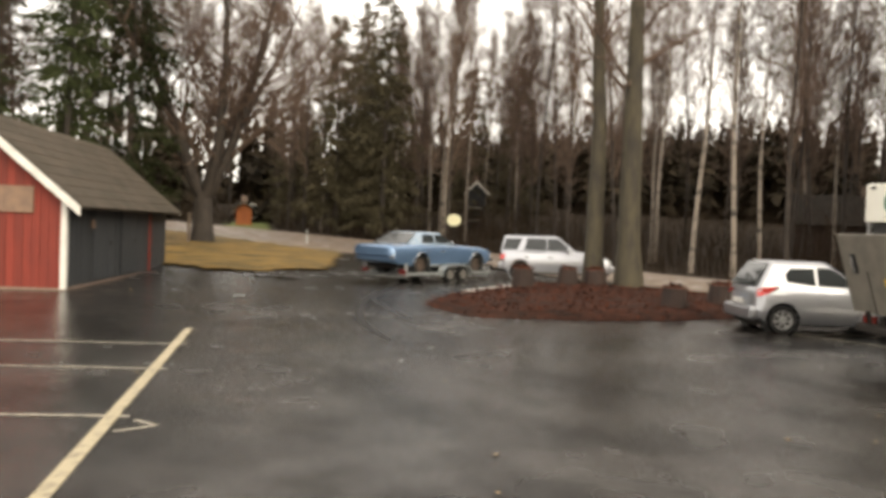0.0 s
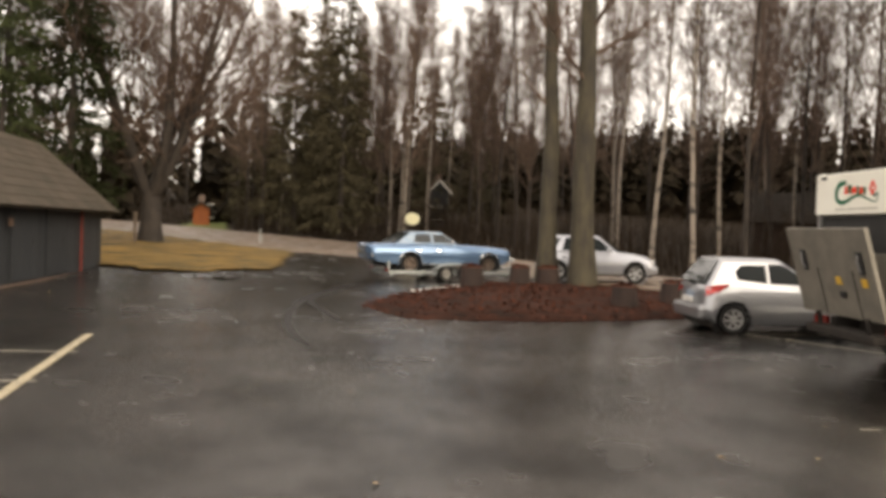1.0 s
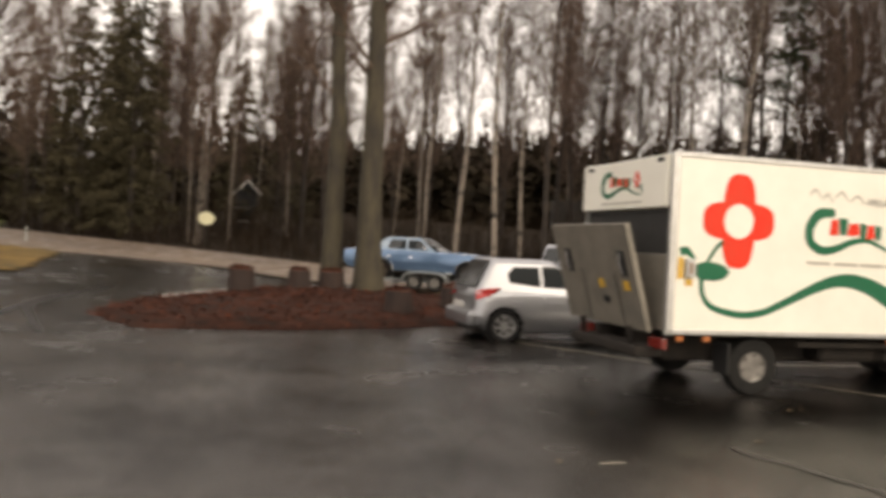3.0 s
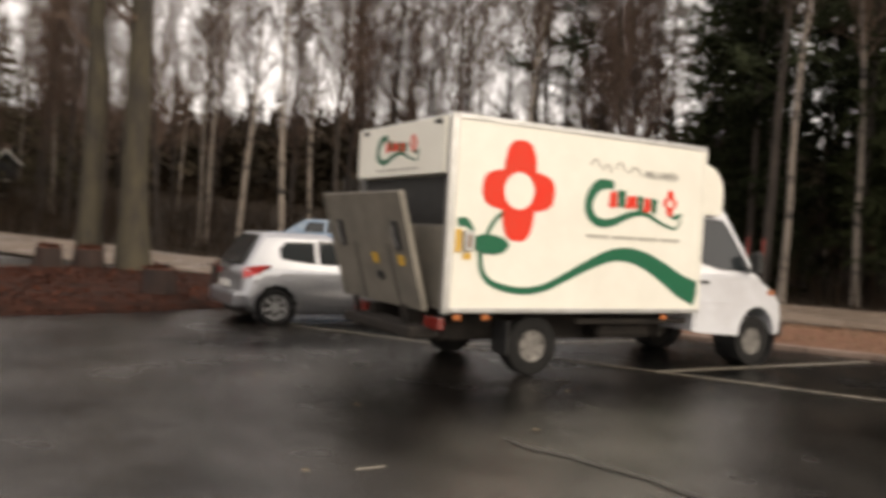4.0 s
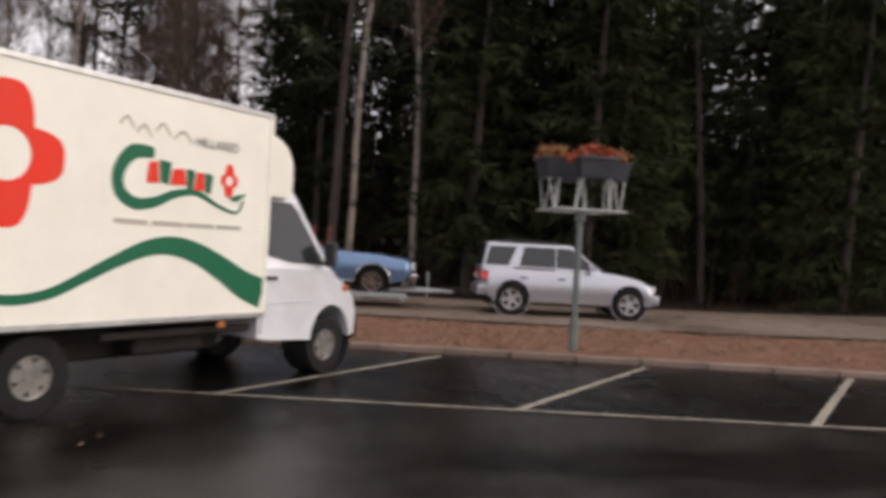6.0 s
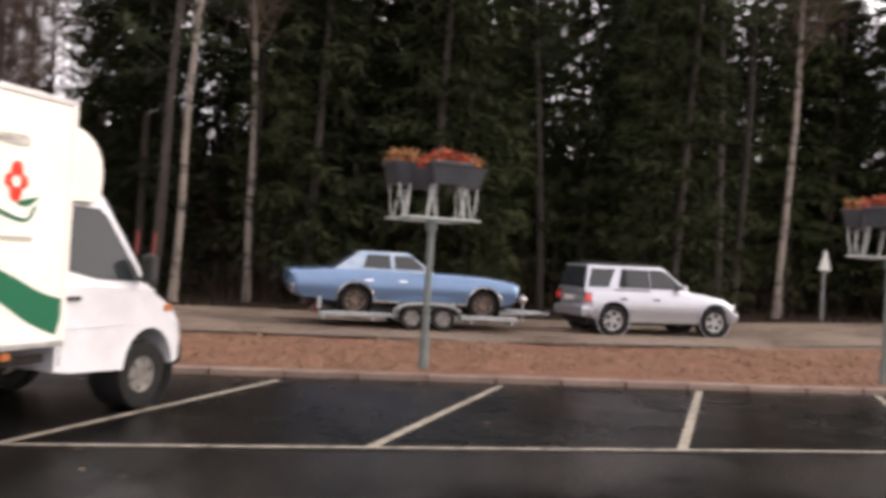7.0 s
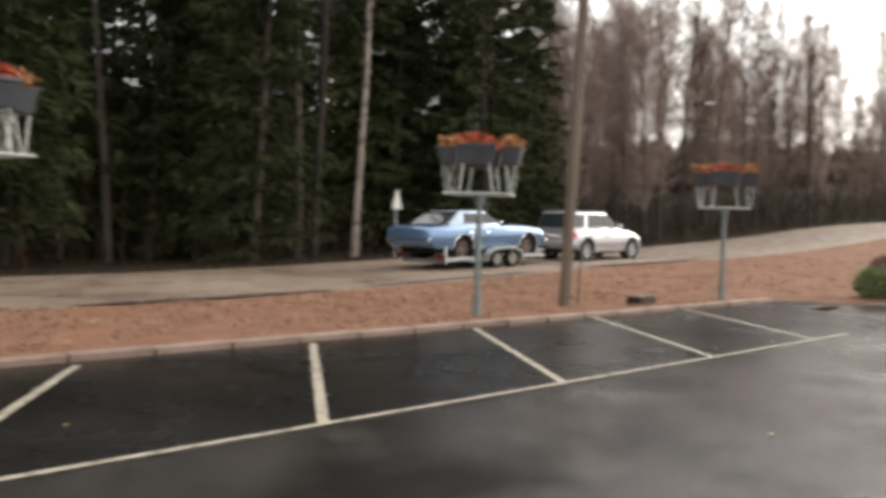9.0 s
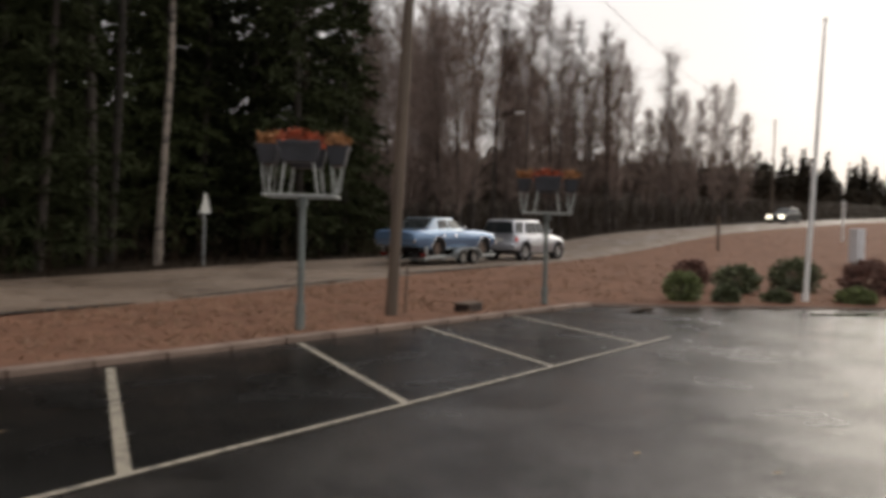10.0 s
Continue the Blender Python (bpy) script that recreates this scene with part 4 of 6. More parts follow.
def build_suv():
    car = empty("suv", pose(0, 0, 0), "silver metallic SUV towing a trailer along the road", "car")
    half, wb, r = 0.9, 2.82, 0.36
    top = [(-0.80, 0.42), (-0.90, 0.5), (-0.90, 0.68), (-0.85, 0.74), (-0.83, 1.0), (-0.76, 1.13), (0.0, 1.16), (1.0, 1.15), (2.0, 1.13), (2.6, 1.07), (3.2, 0.97), (3.5, 0.84), (3.62, 0.66), (3.68, 0.6), (3.68, 0.42), (3.6, 0.34)]
    bottom = arch(wb, r + 0.02, 0.44, 0.33) + [(1.9, 0.33), (0.9, 0.33)] + arch(0, r + 0.02, 0.44, 0.33)
    part("body", shell_bm(top, bottom, half, LAYERS), M_SILVER, car, smooth=True)
    cab = (1.1, 1.76, 0.82, 0.66)
    part("cabin", cabin_bm(-0.86, -0.70, 1.42, 2.26, 1.1, 1.76, 0.82, 0.66), M_SILVER, car, smooth=True)
    for s in (-1, 1):
        side_pane(car, [(-0.76, 1.16), (-0.12, 1.16), (0.10, 1.65), (-0.62, 1.65)], cab, s)
        side_pane(car, [(0.16, 1.16), (1.02, 1.15), (1.02, 1.66), (0.28, 1.66)], cab, s)
        side_pane(car, [(1.05, 1.15), (2.02, 1.14), (1.54, 1.58), (1.40, 1.66), (1.05, 1.66)], cab, s)
        door(car, 0.1, 0.98, 0.46, 1.0, half, M_SILVER, s, M_BLACK, 0.38)
        door(car, 1.0, 2.1, 0.46, 1.0, half, M_SILVER, s, M_BLACK)
        flank_box(car, "side_trim", 0.42, 2.36, s, half, 0.56, 0.66, M_SILVER, 0.028)
        flank_box(car, "running_board", 0.42, 2.36, s, half, 0.3, 0.37, M_ALU, 0.03)
        part("roof_rail", tube_bm([(-0.4, s * 0.6, 1.77), (-0.3, s * 0.6, 1.82), (1.0, s * 0.6, 1.82), (1.12, s * 0.6, 1.77)], 0.014, 6), M_BLACK, car)
        flank_box(car, "tail_lamp", -0.86, -0.62, s, half - 0.03, 0.80, 0.98, M_TAIL_LIT, 0.02, "red tail lamp, lit")
        flank_box(car, "headlamp", 3.36, 3.58, s, half - 0.1, 0.66, 0.82, M_CLEAR, 0.02)
        m = part("mirror", box_bm(1.78, 1.92, min(s * 0.86, s * 1.06), max(s * 0.86, s * 1.06), 1.13, 1.28, 0.03), M_SILVER, car)
        for x in (0, wb):
            part("wheel_arch", revolve_bm([(0.455, s * half - 0.02), (0.455, s * (half + 0.012)), (0.43, s * (half + 0.012)), (0.43, s * half - 0.02)], 30), M_SILVER, car).location = (x, 0, r + 0.02)
            part("wheel_housing", revolve_bm([(0.43, s * 0.62), (0.43, s * (half - 0.005))], 24), M_BLACK, car).location = (x, 0, r + 0.02)
    for s in (-1, 1):
        flank_box(car, "side_moulding", 0.46, 2.34, s, 0.9, 0.66, 0.72, M_ALU, 0.012)
    end_pane(car, -0.86, 1.1, 0.82, -0.70, 1.76, 0.66, "rear_window")
    end_pane(car, 2.26, 1.1, 0.82, 1.42, 1.76, 0.66, "windscreen")
    part("rear_bumper", box_bm(-0.96, -0.72, -0.86, 0.86, 0.42, 0.66, 0.05), M_SILVER, car)
    part("front_bumper", box_bm(3.5, 3.74, -0.8, 0.8, 0.36, 0.6, 0.06), M_SILVER, car)
    part("number_plate", box_bm(-0.925, -0.90, -0.26, 0.26, 0.80, 0.91, 0.004), M_TRIM, car, "plain pale number plate")
    part("grille", box_bm(3.58, 3.66, -0.4, 0.4, 0.64, 0.8, 0.02), M_BLACK, car)
    part("tow_bar", tube_bm([(-0.8, 0, 0.42), (-1.05, 0, 0.42), (-1.1, 0, 0.48)], 0.03, 8), M_BLACK, car)
    part("underside", box_bm(-0.7, 3.5, -0.75, 0.75, 0.24, 0.5), M_DARK, car)
    wheels = [wheel(car, x, s * 0.79, r, 0.25, M_RIM, 5, 0.68) for x in (0, wb) for s in (-1, 1)]
    return car, wheels


def build_classic():
    car = empty("classic_sedan", pose(0, 0, 0), "light blue vintage four-door sedan carried on a trailer", "car")
    half, wb, r = 0.97, 3.0, 0.33
    top = [(-1.3, 0.36), (-1.44, 0.45), (-1.46, 0.56), (-1.52, 0.62), (-1.52, 0.86), (-1.44, 0.93), (-0.7, 0.97), (-0.2, 0.99), (0.6, 0.98), (1.6, 0.96), (2.3, 0.95), (3.2, 0.91), (3.8, 0.84), (3.95, 0.78), (3.98, 0.6), (3.92, 0.44), (3.8, 0.34)]
    bottom = arch(wb, r, 0.40, 0.28) + [(2.0, 0.28), (1.0, 0.28)] + arch(0, r, 0.40, 0.28)
    part("body", shell_bm(top, bottom, half, LAYERS), M_BLUE, car, smooth=True)
    part("roof", cabin_bm(-0.62, 0.12, 1.22, 1.92, 0.95, 1.37, 0.84, 0.66, 0.06), M_BLUE_SKY_SHEEN, car, "blue roof paled by a painted sky reflection", True)
    cab = (0.95, 1.37, 0.84, 0.66)
    for s in (-1, 1):
        side_pane(car, [(0.16, 1.0), (0.80, 1.0), (0.78, 1.29), (0.26, 1.29)], cab, s)
        side_pane(car, [(0.90, 1.0), (1.62, 1.0), (1.30, 1.27), (1.22, 1.29), (0.88, 1.29)], cab, s)
        door(car, 0.12, 0.86, 0.36, 0.86, half, M_BLUE, s, M_CHROME, 0.34)
        door(car, 0.88, 1.95, 0.36, 0.86, half, M_BLUE, s, M_CHROME)
        flank_box(car, "sill_trim", 0.42, 2.58, s, half, 0.28, 0.325, M_CHROME, 0.012)
        for x in (0, wb):
            bm = bmesh.new()
            pts = [(x + 0.425 * math.cos(t), s * (half + 0.004), r + 0.425 * math.sin(t)) for t in (math.pi * k / 14 for k in range(15))]
            part("wheel_arch_trim", tube(bm, pts, 0.018, 5), M_CHROME, car)
            part("wheel_housing", revolve_bm([(0.395, s * 0.6), (0.395, s * (half - 0.005))], 24), M_BLACK, car).location = (x, 0, r)
        flank_box(car, "headlamp", 3.7, 3.86, s, half - 0.22, 0.6, 0.76, M_CLEAR, 0.02)
        part("tail_lamp", box_bm(-1.325, -1.29, min(s * 0.5, s * 0.84), max(s * 0.5, s * 0.84), 0.68, 0.80, 0.01), M_LAMP_DARK, car, "dark red tail lamp")
    part("tail_panel", box_bm(-1.318, -1.28, -0.86, 0.86, 0.64, 0.84, 0.01), M_BLACK, car, "dark panel between the tail lamps")
    end_pane(car, -0.62, 0.95, 0.84, 0.12, 1.37, 0.66, "rear_window")
    end_pane(car, 1.92, 0.95, 0.84, 1.22, 1.37, 0.66, "windscreen")
    part("rear_bumper", box_bm(-1.40, -1.24, -0.94, 0.94, 0.50, 0.62, 0.03), M_CHROME, car, "chrome rear bumper")
    part("front_bumper", box_bm(3.90, 4.06, -0.92, 0.92, 0.40, 0.52, 0.03), M_CHROME, car, "chrome front bumper")
    part("grille", box_bm(3.86, 3.99, -0.62, 0.62, 0.56, 0.76, 0.01), M_CHROME, car)
    part("mirror", box_bm(1.48, 1.6, -1.06, -0.9, 0.98, 1.07, 0.02), M_CHROME, car)
    part("underside", box_bm(-0.9, 3.6, -0.7, 0.7, 0.2, 0.5), M_DARK, car)
    for x in (0, wb):
        for s in (-1, 1):
            wheel(car, x, s * 0.80, r, 0.2, M_RUSTY_RIM, 8, 0.68, 0.12)
    return car


def build_trailer():
    tr = empty("car_trailer", pose(0, 0, 0), "galvanised tandem-axle car trailer loaded with a vintage sedan", "trailer")
    for s in (-1, 1):
        part("side_rail", box_bm(-2.4, 2.2, s * 0.92 - 0.04, s * 0.92 + 0.04, 0.24, 0.35, 0.01), M_GALV, tr)
        part("track", box_bm(-2.45, 2.25, min(s * 0.52, s * 0.96), max(s * 0.52, s * 0.96), 0.24, 0.27, 0.01), M_GALV, tr)
        part("drawbar", tube_bm([(1.8, s * 0.8, 0.42), (3.35, s * 0.06, 0.40)], 0.045, 6), M_GALV, tr)
        pts = []
        for k in range(13):
            t = math.pi * k / 12
            c = math.cos(t)
            pts.append((0.78 * math.copysign(abs(c) ** 0.7, c), 0.27 + 0.36 * math.sin(t) ** 0.6))
        bm = bmesh.new()
        rings = [[bm.verts.new(p) for p in ((x, s * 0.98, z), (x, s * 1.23, z), (x, s * 1.23, z - 0.06), (x, s * 0.98, z - 0.03))] for x, z in pts]
        for u, v in zip(rings, rings[1:]):
            for k in range(4):
                bm.faces.new((u[k], u[(k + 1) % 4], v[(k + 1) % 4], v[k]))
        part("fender", bm, M_GALV, tr, "pale rounded fender over two wheels")
        part("tail_lamp", box_bm(-2.52, -2.44, min(s * 0.75, s * 1.0), max(s * 0.75, s * 1.0), 0.32, 0.44, 0.01), M_LAMP_DARK, tr)
        part("rear_post", box_bm(-2.46, -2.38, s * 0.98 - 0.05, s * 0.98 + 0.05, 0.4, 0.66, 0.01), M_GALV, tr)
    for x in (-2.3, -1.2, 1.1, 2.1):
        part("cross_member", box_bm(x - 0.04, x + 0.04, -0.92, 0.92, 0.17, 0.24), M_GALV, tr)
    for x in (-0.36, 0.36):
        part("axle", tube_bm([(x, -1.0, 0.27), (x, 1.0, 0.27)], 0.035, 8), M_DARK, tr)
    part("coupling", box_bm(3.2, 3.55, -0.06, 0.06, 0.40, 0.52, 0.02), M_DARK, tr)
    part("jockey_wheel", tube_bm([(2.75, 0.16, 0.16), (2.75, 0.16, 0.85)], 0.03, 8), M_GALV, tr)
    part("winch_post", box_bm(2.1, 2.2, -0.06, 0.06, 0.45, 0.95, 0.015), M_GALV, tr)
    wheels = [wheel(tr, x, s * 1.1, 0.27, 0.19, M_STEEL_RIM, 6, 0.62, 0.3) for x in (-0.36, 0.36) for s in (-1, 1)]
    return tr, wheels


def build_hatchback():
    car = empty("hatchback", pose(-9.58, 0.185, 0, 0, 0, 58.0) @ Matrix.Diagonal((0.93, 0.93, 0.93, 1)), "pale silver five-door hatchback parked beside the box truck", "car")
    half, wb, r = 0.85, 2.52, 0.305
    top = [(-0.5, 0.26), (-0.62, 0.34), (-0.66, 0.5), (-0.63, 0.62), (-0.60, 0.85), (-0.5, 1.0), (0.2, 1.02), (1.2, 0.98), (2.0, 0.97), (2.6, 0.88), (3.0, 0.76), (3.2, 0.6), (3.26, 0.42), (3.18, 0.22)]
    bottom = arch(wb, r + 0.01, 0.37, 0.21) + [(1.7, 0.21), (0.8, 0.21)] + arch(0, r + 0.01, 0.37, 0.21)
    part("body", shell_bm(top, bottom, half, LAYERS), M_HATCH, car, smooth=True)
    part("cabin", cabin_bm(-0.60, -0.22, 1.0, 2.0, 0.98, 1.49, 0.78, 0.6, 0.09), M_HATCH, car, smooth=True)
    cab = (0.98, 1.49, 0.78, 0.6)
    for s in (-1, 1):
        side_pane(car, [(0.10, 1.10), (0.72, 1.04), (0.70, 1.37), (0.18, 1.36), (0.06, 1.24)], cab, s)
        side_pane(car, [(0.78, 1.04), (1.72, 1.02), (1.12, 1.36), (1.0, 1.39), (0.76, 1.39)], cab, s)
        door(car, 0.06, 0.76, 0.34, 0.88, half, M_HATCH, s, M_HATCH, 0.34)
        door(car, 0.78, 1.86, 0.34, 0.88, half, M_HATCH, s, M_HATCH)
        bm = slab_bm([(-0.58, s * 0.80, 0.78), (-0.32, s * 0.85, 0.86), (-0.10, s * 0.87, 0.98), (-0.16, s * 0.87, 1.02), (-0.40, s * 0.84, 0.99), (-0.56, s * 0.78, 0.95)], (0, s, 0), 0.02)
        part("tail_lamp", bm, M_LAMP_RED, car, "swept red tail lamp")
        part("mirror", box_bm(1.55, 1.7, min(s * 0.84, s * 1.0), max(s * 0.84, s * 1.0), 1.0, 1.12, 0.03), M_HATCH, car)
        flank_box(car, "headlamp", 2.86, 3.1, s, half - 0.14, 0.58, 0.72, M_CLEAR, 0.02)
        for x in (0, wb):
            part("wheel_housing", revolve_bm([(0.366, s * 0.5), (0.366, s * (half - 0.004))], 24), M_BLACK, car).location = (x, 0, r + 0.01)
    end_pane(car, -0.60, 0.98, 0.78, -0.22, 1.49, 0.6, "rear_window")
    end_pane(car, 2.0, 0.98, 0.78, 1.0, 1.49, 0.6, "windscreen")
    part("rear_bumper", box_bm(-0.72, -0.5, -0.80, 0.80, 0.28, 0.56, 0.07), M_HATCH, car)
    part("number_plate", box_bm(-0.69, -0.64, -0.26, 0.26, 0.60, 0.71, 0.004), M_TRIM, car, "plain pale number plate")
    part("wiper", box_bm(-0.66, -0.6, -0.02, 0.3, 1.02, 1.04), M_BLACK, car)
    part("underside", box_bm(-0.5, 3.0, -0.65, 0.65, 0.16, 0.4), M_DARK, car)
    for x in (0, wb):
        for s in (-1, 1):
            wheel(car, x, s * 0.745, r, 0.2, M_RIM, 7, 0.7, 0.16)
    return car


def ribbon_bm(points, widths, y, thick=0.003):
    """A flat painted band on a wall of constant y, through (x, z) points smoothly."""
    pts, ws = [], []
    n = len(points)
    for i in range(n - 1):
        p0, p1, p2, p3 = (Vector(points[min(max(i + k, 0), n - 1)]) for k in (-1, 0, 1, 2))
        for t in (0, 0.2, 0.4, 0.6, 0.8):
            pts.append(0.5 * (2 * p1 + (p2 - p0) * t + (2 * p0 - 5 * p1 + 4 * p2 - p3) * t * t + (3 * p1 - p0 - 3 * p2 + p3) * t ** 3))
            ws.append(widths[i] + (widths[i + 1] - widths[i]) * t)
    pts.append(Vector(points[-1]))
    ws.append(widths[-1])
    a, b = [], []
    for i, p in enumerate(pts):
        d = (pts[min(i + 1, len(pts) - 1)] - pts[max(i - 1, 0)]).normalized()
        s = Vector((-d.y, d.x)) * ws[i] / 2
        a.append((p.x + s.x, y, p.y + s.y))
        b.append((p.x - s.x, y, p.y - s.y))
    return strip_bm(a, b)


def bloom_bm(cx, cz, a, b, w, hole, y, axis="y"):
    """A four-petalled flower with a round eye."""
    bm = bmesh.new()
    n = 96
    inner, outer = [], []
    for k in range(n):
        t = 2 * math.pi * k / n
        c, s = abs(math.cos(t)), abs(math.sin(t))
        e = 3.2
        r = max(((c / a) ** e + (s / w) ** e) ** (-1 / e), ((c / w) ** e + (s / b) ** e) ** (-1 / e))
        for q, out in ((hole, inner), (r, outer)):
            u, v = q * math.cos(t), q * math.sin(t)
            out.append(bm.verts.new((cx + u, y, cz + v) if axis == "y" else (y, cx + u, cz + v)))
    for k in range(n):
        j = (k + 1) % n
        bm.faces.new((inner[k], inner[j], outer[j], outer[k]))
    return bm


def logo(parent, x0, z0, k, place):
    """The company mark as plain shapes: green swirl, coloured letter blocks, small red flower. place: turns (u, v) into a bmesh-ready wall."""
    def put(name, bm, material):
        ob = part(name, bm, material, parent)
        ob.matrix_basis = place
        return ob
    def P(u, v):
        return (x0 + u * k, z0 + v * k)
    pts = [P(*p) for p in ((0.40, 0.50), (0.16, 0.48), (0.02, 0.30), (0.04, 0.12), (0.2, 0.02), (0.42, 0.04), (0.68, 0.14), (0.95, 0.17), (1.25, 0.06), (1.5, 0.01), (1.6, 0.14))]
    put("swirl", ribbon_bm(pts, [w * k for w in (0.10, 0.14, 0.13, 0.12, 0.11, 0.1, 0.08, 0.06, 0.04, 0.03, 0.03)], -0.006), M_GREEN_PRINT)
    # letter-sized blocks of uneven size that lean to and fro
    for i, (u, w, v, h, lean) in enumerate(((0.34, 0.12, 0.18, 0.22, 0.01), (0.48, 0.12, 0.20, 0.21, -0.012), (0.62, 0.17, 0.185, 0.18, 0.015), (0.81, 0.09, 0.17, 0.19, -0.008), (0.92, 0.11, 0.155, 0.20, 0.012), (1.05, 0.09, 0.15, 0.19, -0.012))):
        (xa, za), (xb, zb) = P(u, v + 0.035), P(u + w, v + h + 0.025)
        d = lean * k
        bm = slab_bm([(xa - d, -0.004, za), (xb + d, -0.004, za + d), (xb - d, -0.004, zb), (xa + d, -0.004, zb - d)], (0, -1, 0), 0.004)
        put("letter_block", bm, M_RED_PRINT if i % 2 == 0 else M_GREEN_PRINT)
    c = P(1.38, 0.33)
    put("small_flower", bloom_bm(c[0], c[1], 0.12 * k, 0.17 * k, 0.065 * k, 0.05 * k, -0.006), M_RED_PRINT)
    c = P(1.5, 0.16)
    put("leaf", ribbon_bm([(c[0] - 0.1 * k, c[1] - 0.01), (c[0], c[1]), (c[0] + 0.12 * k, c[1] + 0.05 * k)], [0.02 * k, 0.07 * k, 0.01 * k], -0.009), M_GREEN_PRINT)
    for i, (u0, u1) in enumerate(((0.0, 0.36), (0.42, 0.8), (0.83, 1.2), (1.23, 1.58))):
        a, b = P(u0, -0.17), P(u1, -0.13)
        put("printed_bar", box(bmesh.new(), a[0], b[0], -0.007, -0.004, a[1], b[1]), M_PALE_PRINT)


def build_truck():
    size = Matrix.Diagonal((0.943, 1.10, 0.958, 1))
    tr = empty("box_truck", pose(-4.655, -2.654, 0, 0, 0, 58.03) @ size, "white cab box truck with cream body, painted flower and tail lift", "truck")
    L, W, z0, z1 = 3.98, 2.05, 0.72, 2.91
    body = part("cargo_box", box_bm(0.06, L, 0.0, W, z0, z1, 0.012), M_BOX, tr, "cream panelled cargo box")
    for y in (-0.012, W - 0.03):
        part("corner_post", box_bm(-0.03, 0.07, y, y + 0.055, z0 - 0.03, z1 + 0.01, 0.008), M_ALU, tr)
    for z in (z0 - 0.02, z1 - 0.045):
        part("edge_rail", box_bm(0.0, L + 0.01, -0.012, 0.03, z, z + 0.06, 0.008), M_ALU, tr)
    part("front_rail", box_bm(L - 0.04, L + 0.02, -0.01, 0.04, z0, z1, 0.008), M_BOX, tr)
    # the box is solid: a black plate stands for its shaded inside
    part("rear_opening", box_bm(0.02, 0.062, 0.06, W - 0.06, z0 + 0.02, z1 - 0.68), M_BLACK, tr, "black panel for the shaded opening under the rear header")
    part("rear_shutter", box_bm(0.0, 0.03, 0.06, W - 0.06, z0 + 0.02, z0 + 0.95, 0.01), M_LIFT, tr)
    header = part("rear_header", box_bm(-0.07, 0.055, 0.05, W + 0.03, z1 - 0.66, z1 - 0.02, 0.01), M_BOX, tr, "cream header panel with the company mark")
    for y in (0.12, W - 0.24):
        part("marker_lamp", box_bm(-0.09, -0.06, y, y + 0.12, z1 - 0.1, z1 - 0.05, 0.006), M_DARK, tr)
    # printed side
    part("flower", bloom_bm(0.94, 2.12, 0.515, 0.585, 0.235, 0.215, -0.005), M_RED_PRINT, body, "red four-petalled printed flower")
    part("wave", ribbon_bm([(0.44, 1.40), (0.47, 1.19), (0.62, 1.04), (1.01, 0.96), (1.36, 1.0), (1.68, 1.13), (2.01, 1.28), (2.36, 1.41), (2.66, 1.44), (2.99, 1.37), (3.35, 1.21), (3.64, 1.06), (3.94, 0.96)], [0.06, 0.065, 0.075, 0.085, 0.09, 0.1, 0.12, 0.15, 0.18, 0.21, 0.25, 0.29, 0.33], -0.005), M_GREEN_PRINT, body, "green printed ribbon")
    part("stem", ribbon_bm([(0.73, 1.86), (0.60, 1.74), (0.47, 1.50)], [0.05, 0.05, 0.05], -0.005), M_GREEN_PRINT, body)
    part("leaf", ribbon_bm([(0.36, 1.49), (0.46, 1.49), (0.62, 1.48), (0.76, 1.48), (0.83, 1.48)], [0.14, 0.22, 0.23, 0.16, 0.02], -0.008), M_GREEN_PRINT, body)
    part("leaf", ribbon_bm([(0.12, 1.71), (0.22, 1.72), (0.34, 1.62)], [0.10, 0.1, 0.03], -0.008), M_GREEN_PRINT, body)
    part("control_box", box_bm(0.20, 0.32, -0.05, 0.0, 1.40, 1.63, 0.01), M_ALU, body)
    part("control_slot", box_bm(0.235, 0.285, -0.054, -0.048, 1.44, 1.58), M_BOARD, body)
    part("yellow_marker", box_bm(0.10, 0.18, -0.01, -0.004, 1.38, 1.64), M_YELLOW, body)
    part("yellow_marker", box_bm(0.21, 0.31, -0.01, -0.004, 1.30, 1.38), M_YELLOW, body)
    logo(body, 1.98, 1.80, 1.0, pose(0, 0, 0))
    for i, (u0, u1, dz) in enumerate(((1.98, 2.14, 0.03), (2.17, 2.34, -0.02), (2.38, 2.56, 0.02), (2.6, 2.84, -0.02))):
        part("script_stroke", ribbon_bm([(u0, 2.48 + dz), ((u0 + u1) / 2, 2.56 + dz), (u1, 2.46 + dz)], [0.02, 0.03, 0.02], -0.005), M_PALE_PRINT, body)
    txt = bpy.data.curves.new("town_name", "FONT")
    txt.body, txt.size, txt.extrude = "HILLARED", 0.135, 0.001
    ob = new("town_name", txt)
    me = bpy.data.meshes.new_from_object(ob)
    bpy.data.objects.remove(ob)
    ob = new("town_name", me)
    me.materials.append(M_GREY_PRINT)
    ob.parent = body
    ob.matrix_basis = pose(2.88, -0.006, 2.43, 90, 0, 0) @ Matrix.Diagonal((0.98, 1, 1, 1))
    # rear header mark: the same shapes, smaller, facing back
    logo(header, 0.0, 0.0, 0.62, Matrix.Translation((-0.068, 1.55, 2.42)) @ pose(0, 0, 0, 0, 0, -90))
    # tail lift, tilted back
    lift = part("tail_lift", box_bm(-0.02, 0.02, 0.2, W + 0.06, 0.0, 1.38, 0.01), M_LIFT, tr, "grey steel tail lift plate tilted open")
    lift.matrix_basis = pose(-0.12, 0, 0.70, 0, -16.5, 0)
    part("lift_rim", box_bm(-0.035, 0.035, 0.17, 0.21, 0.0, 1.38, 0.008), M_LIFT, lift)
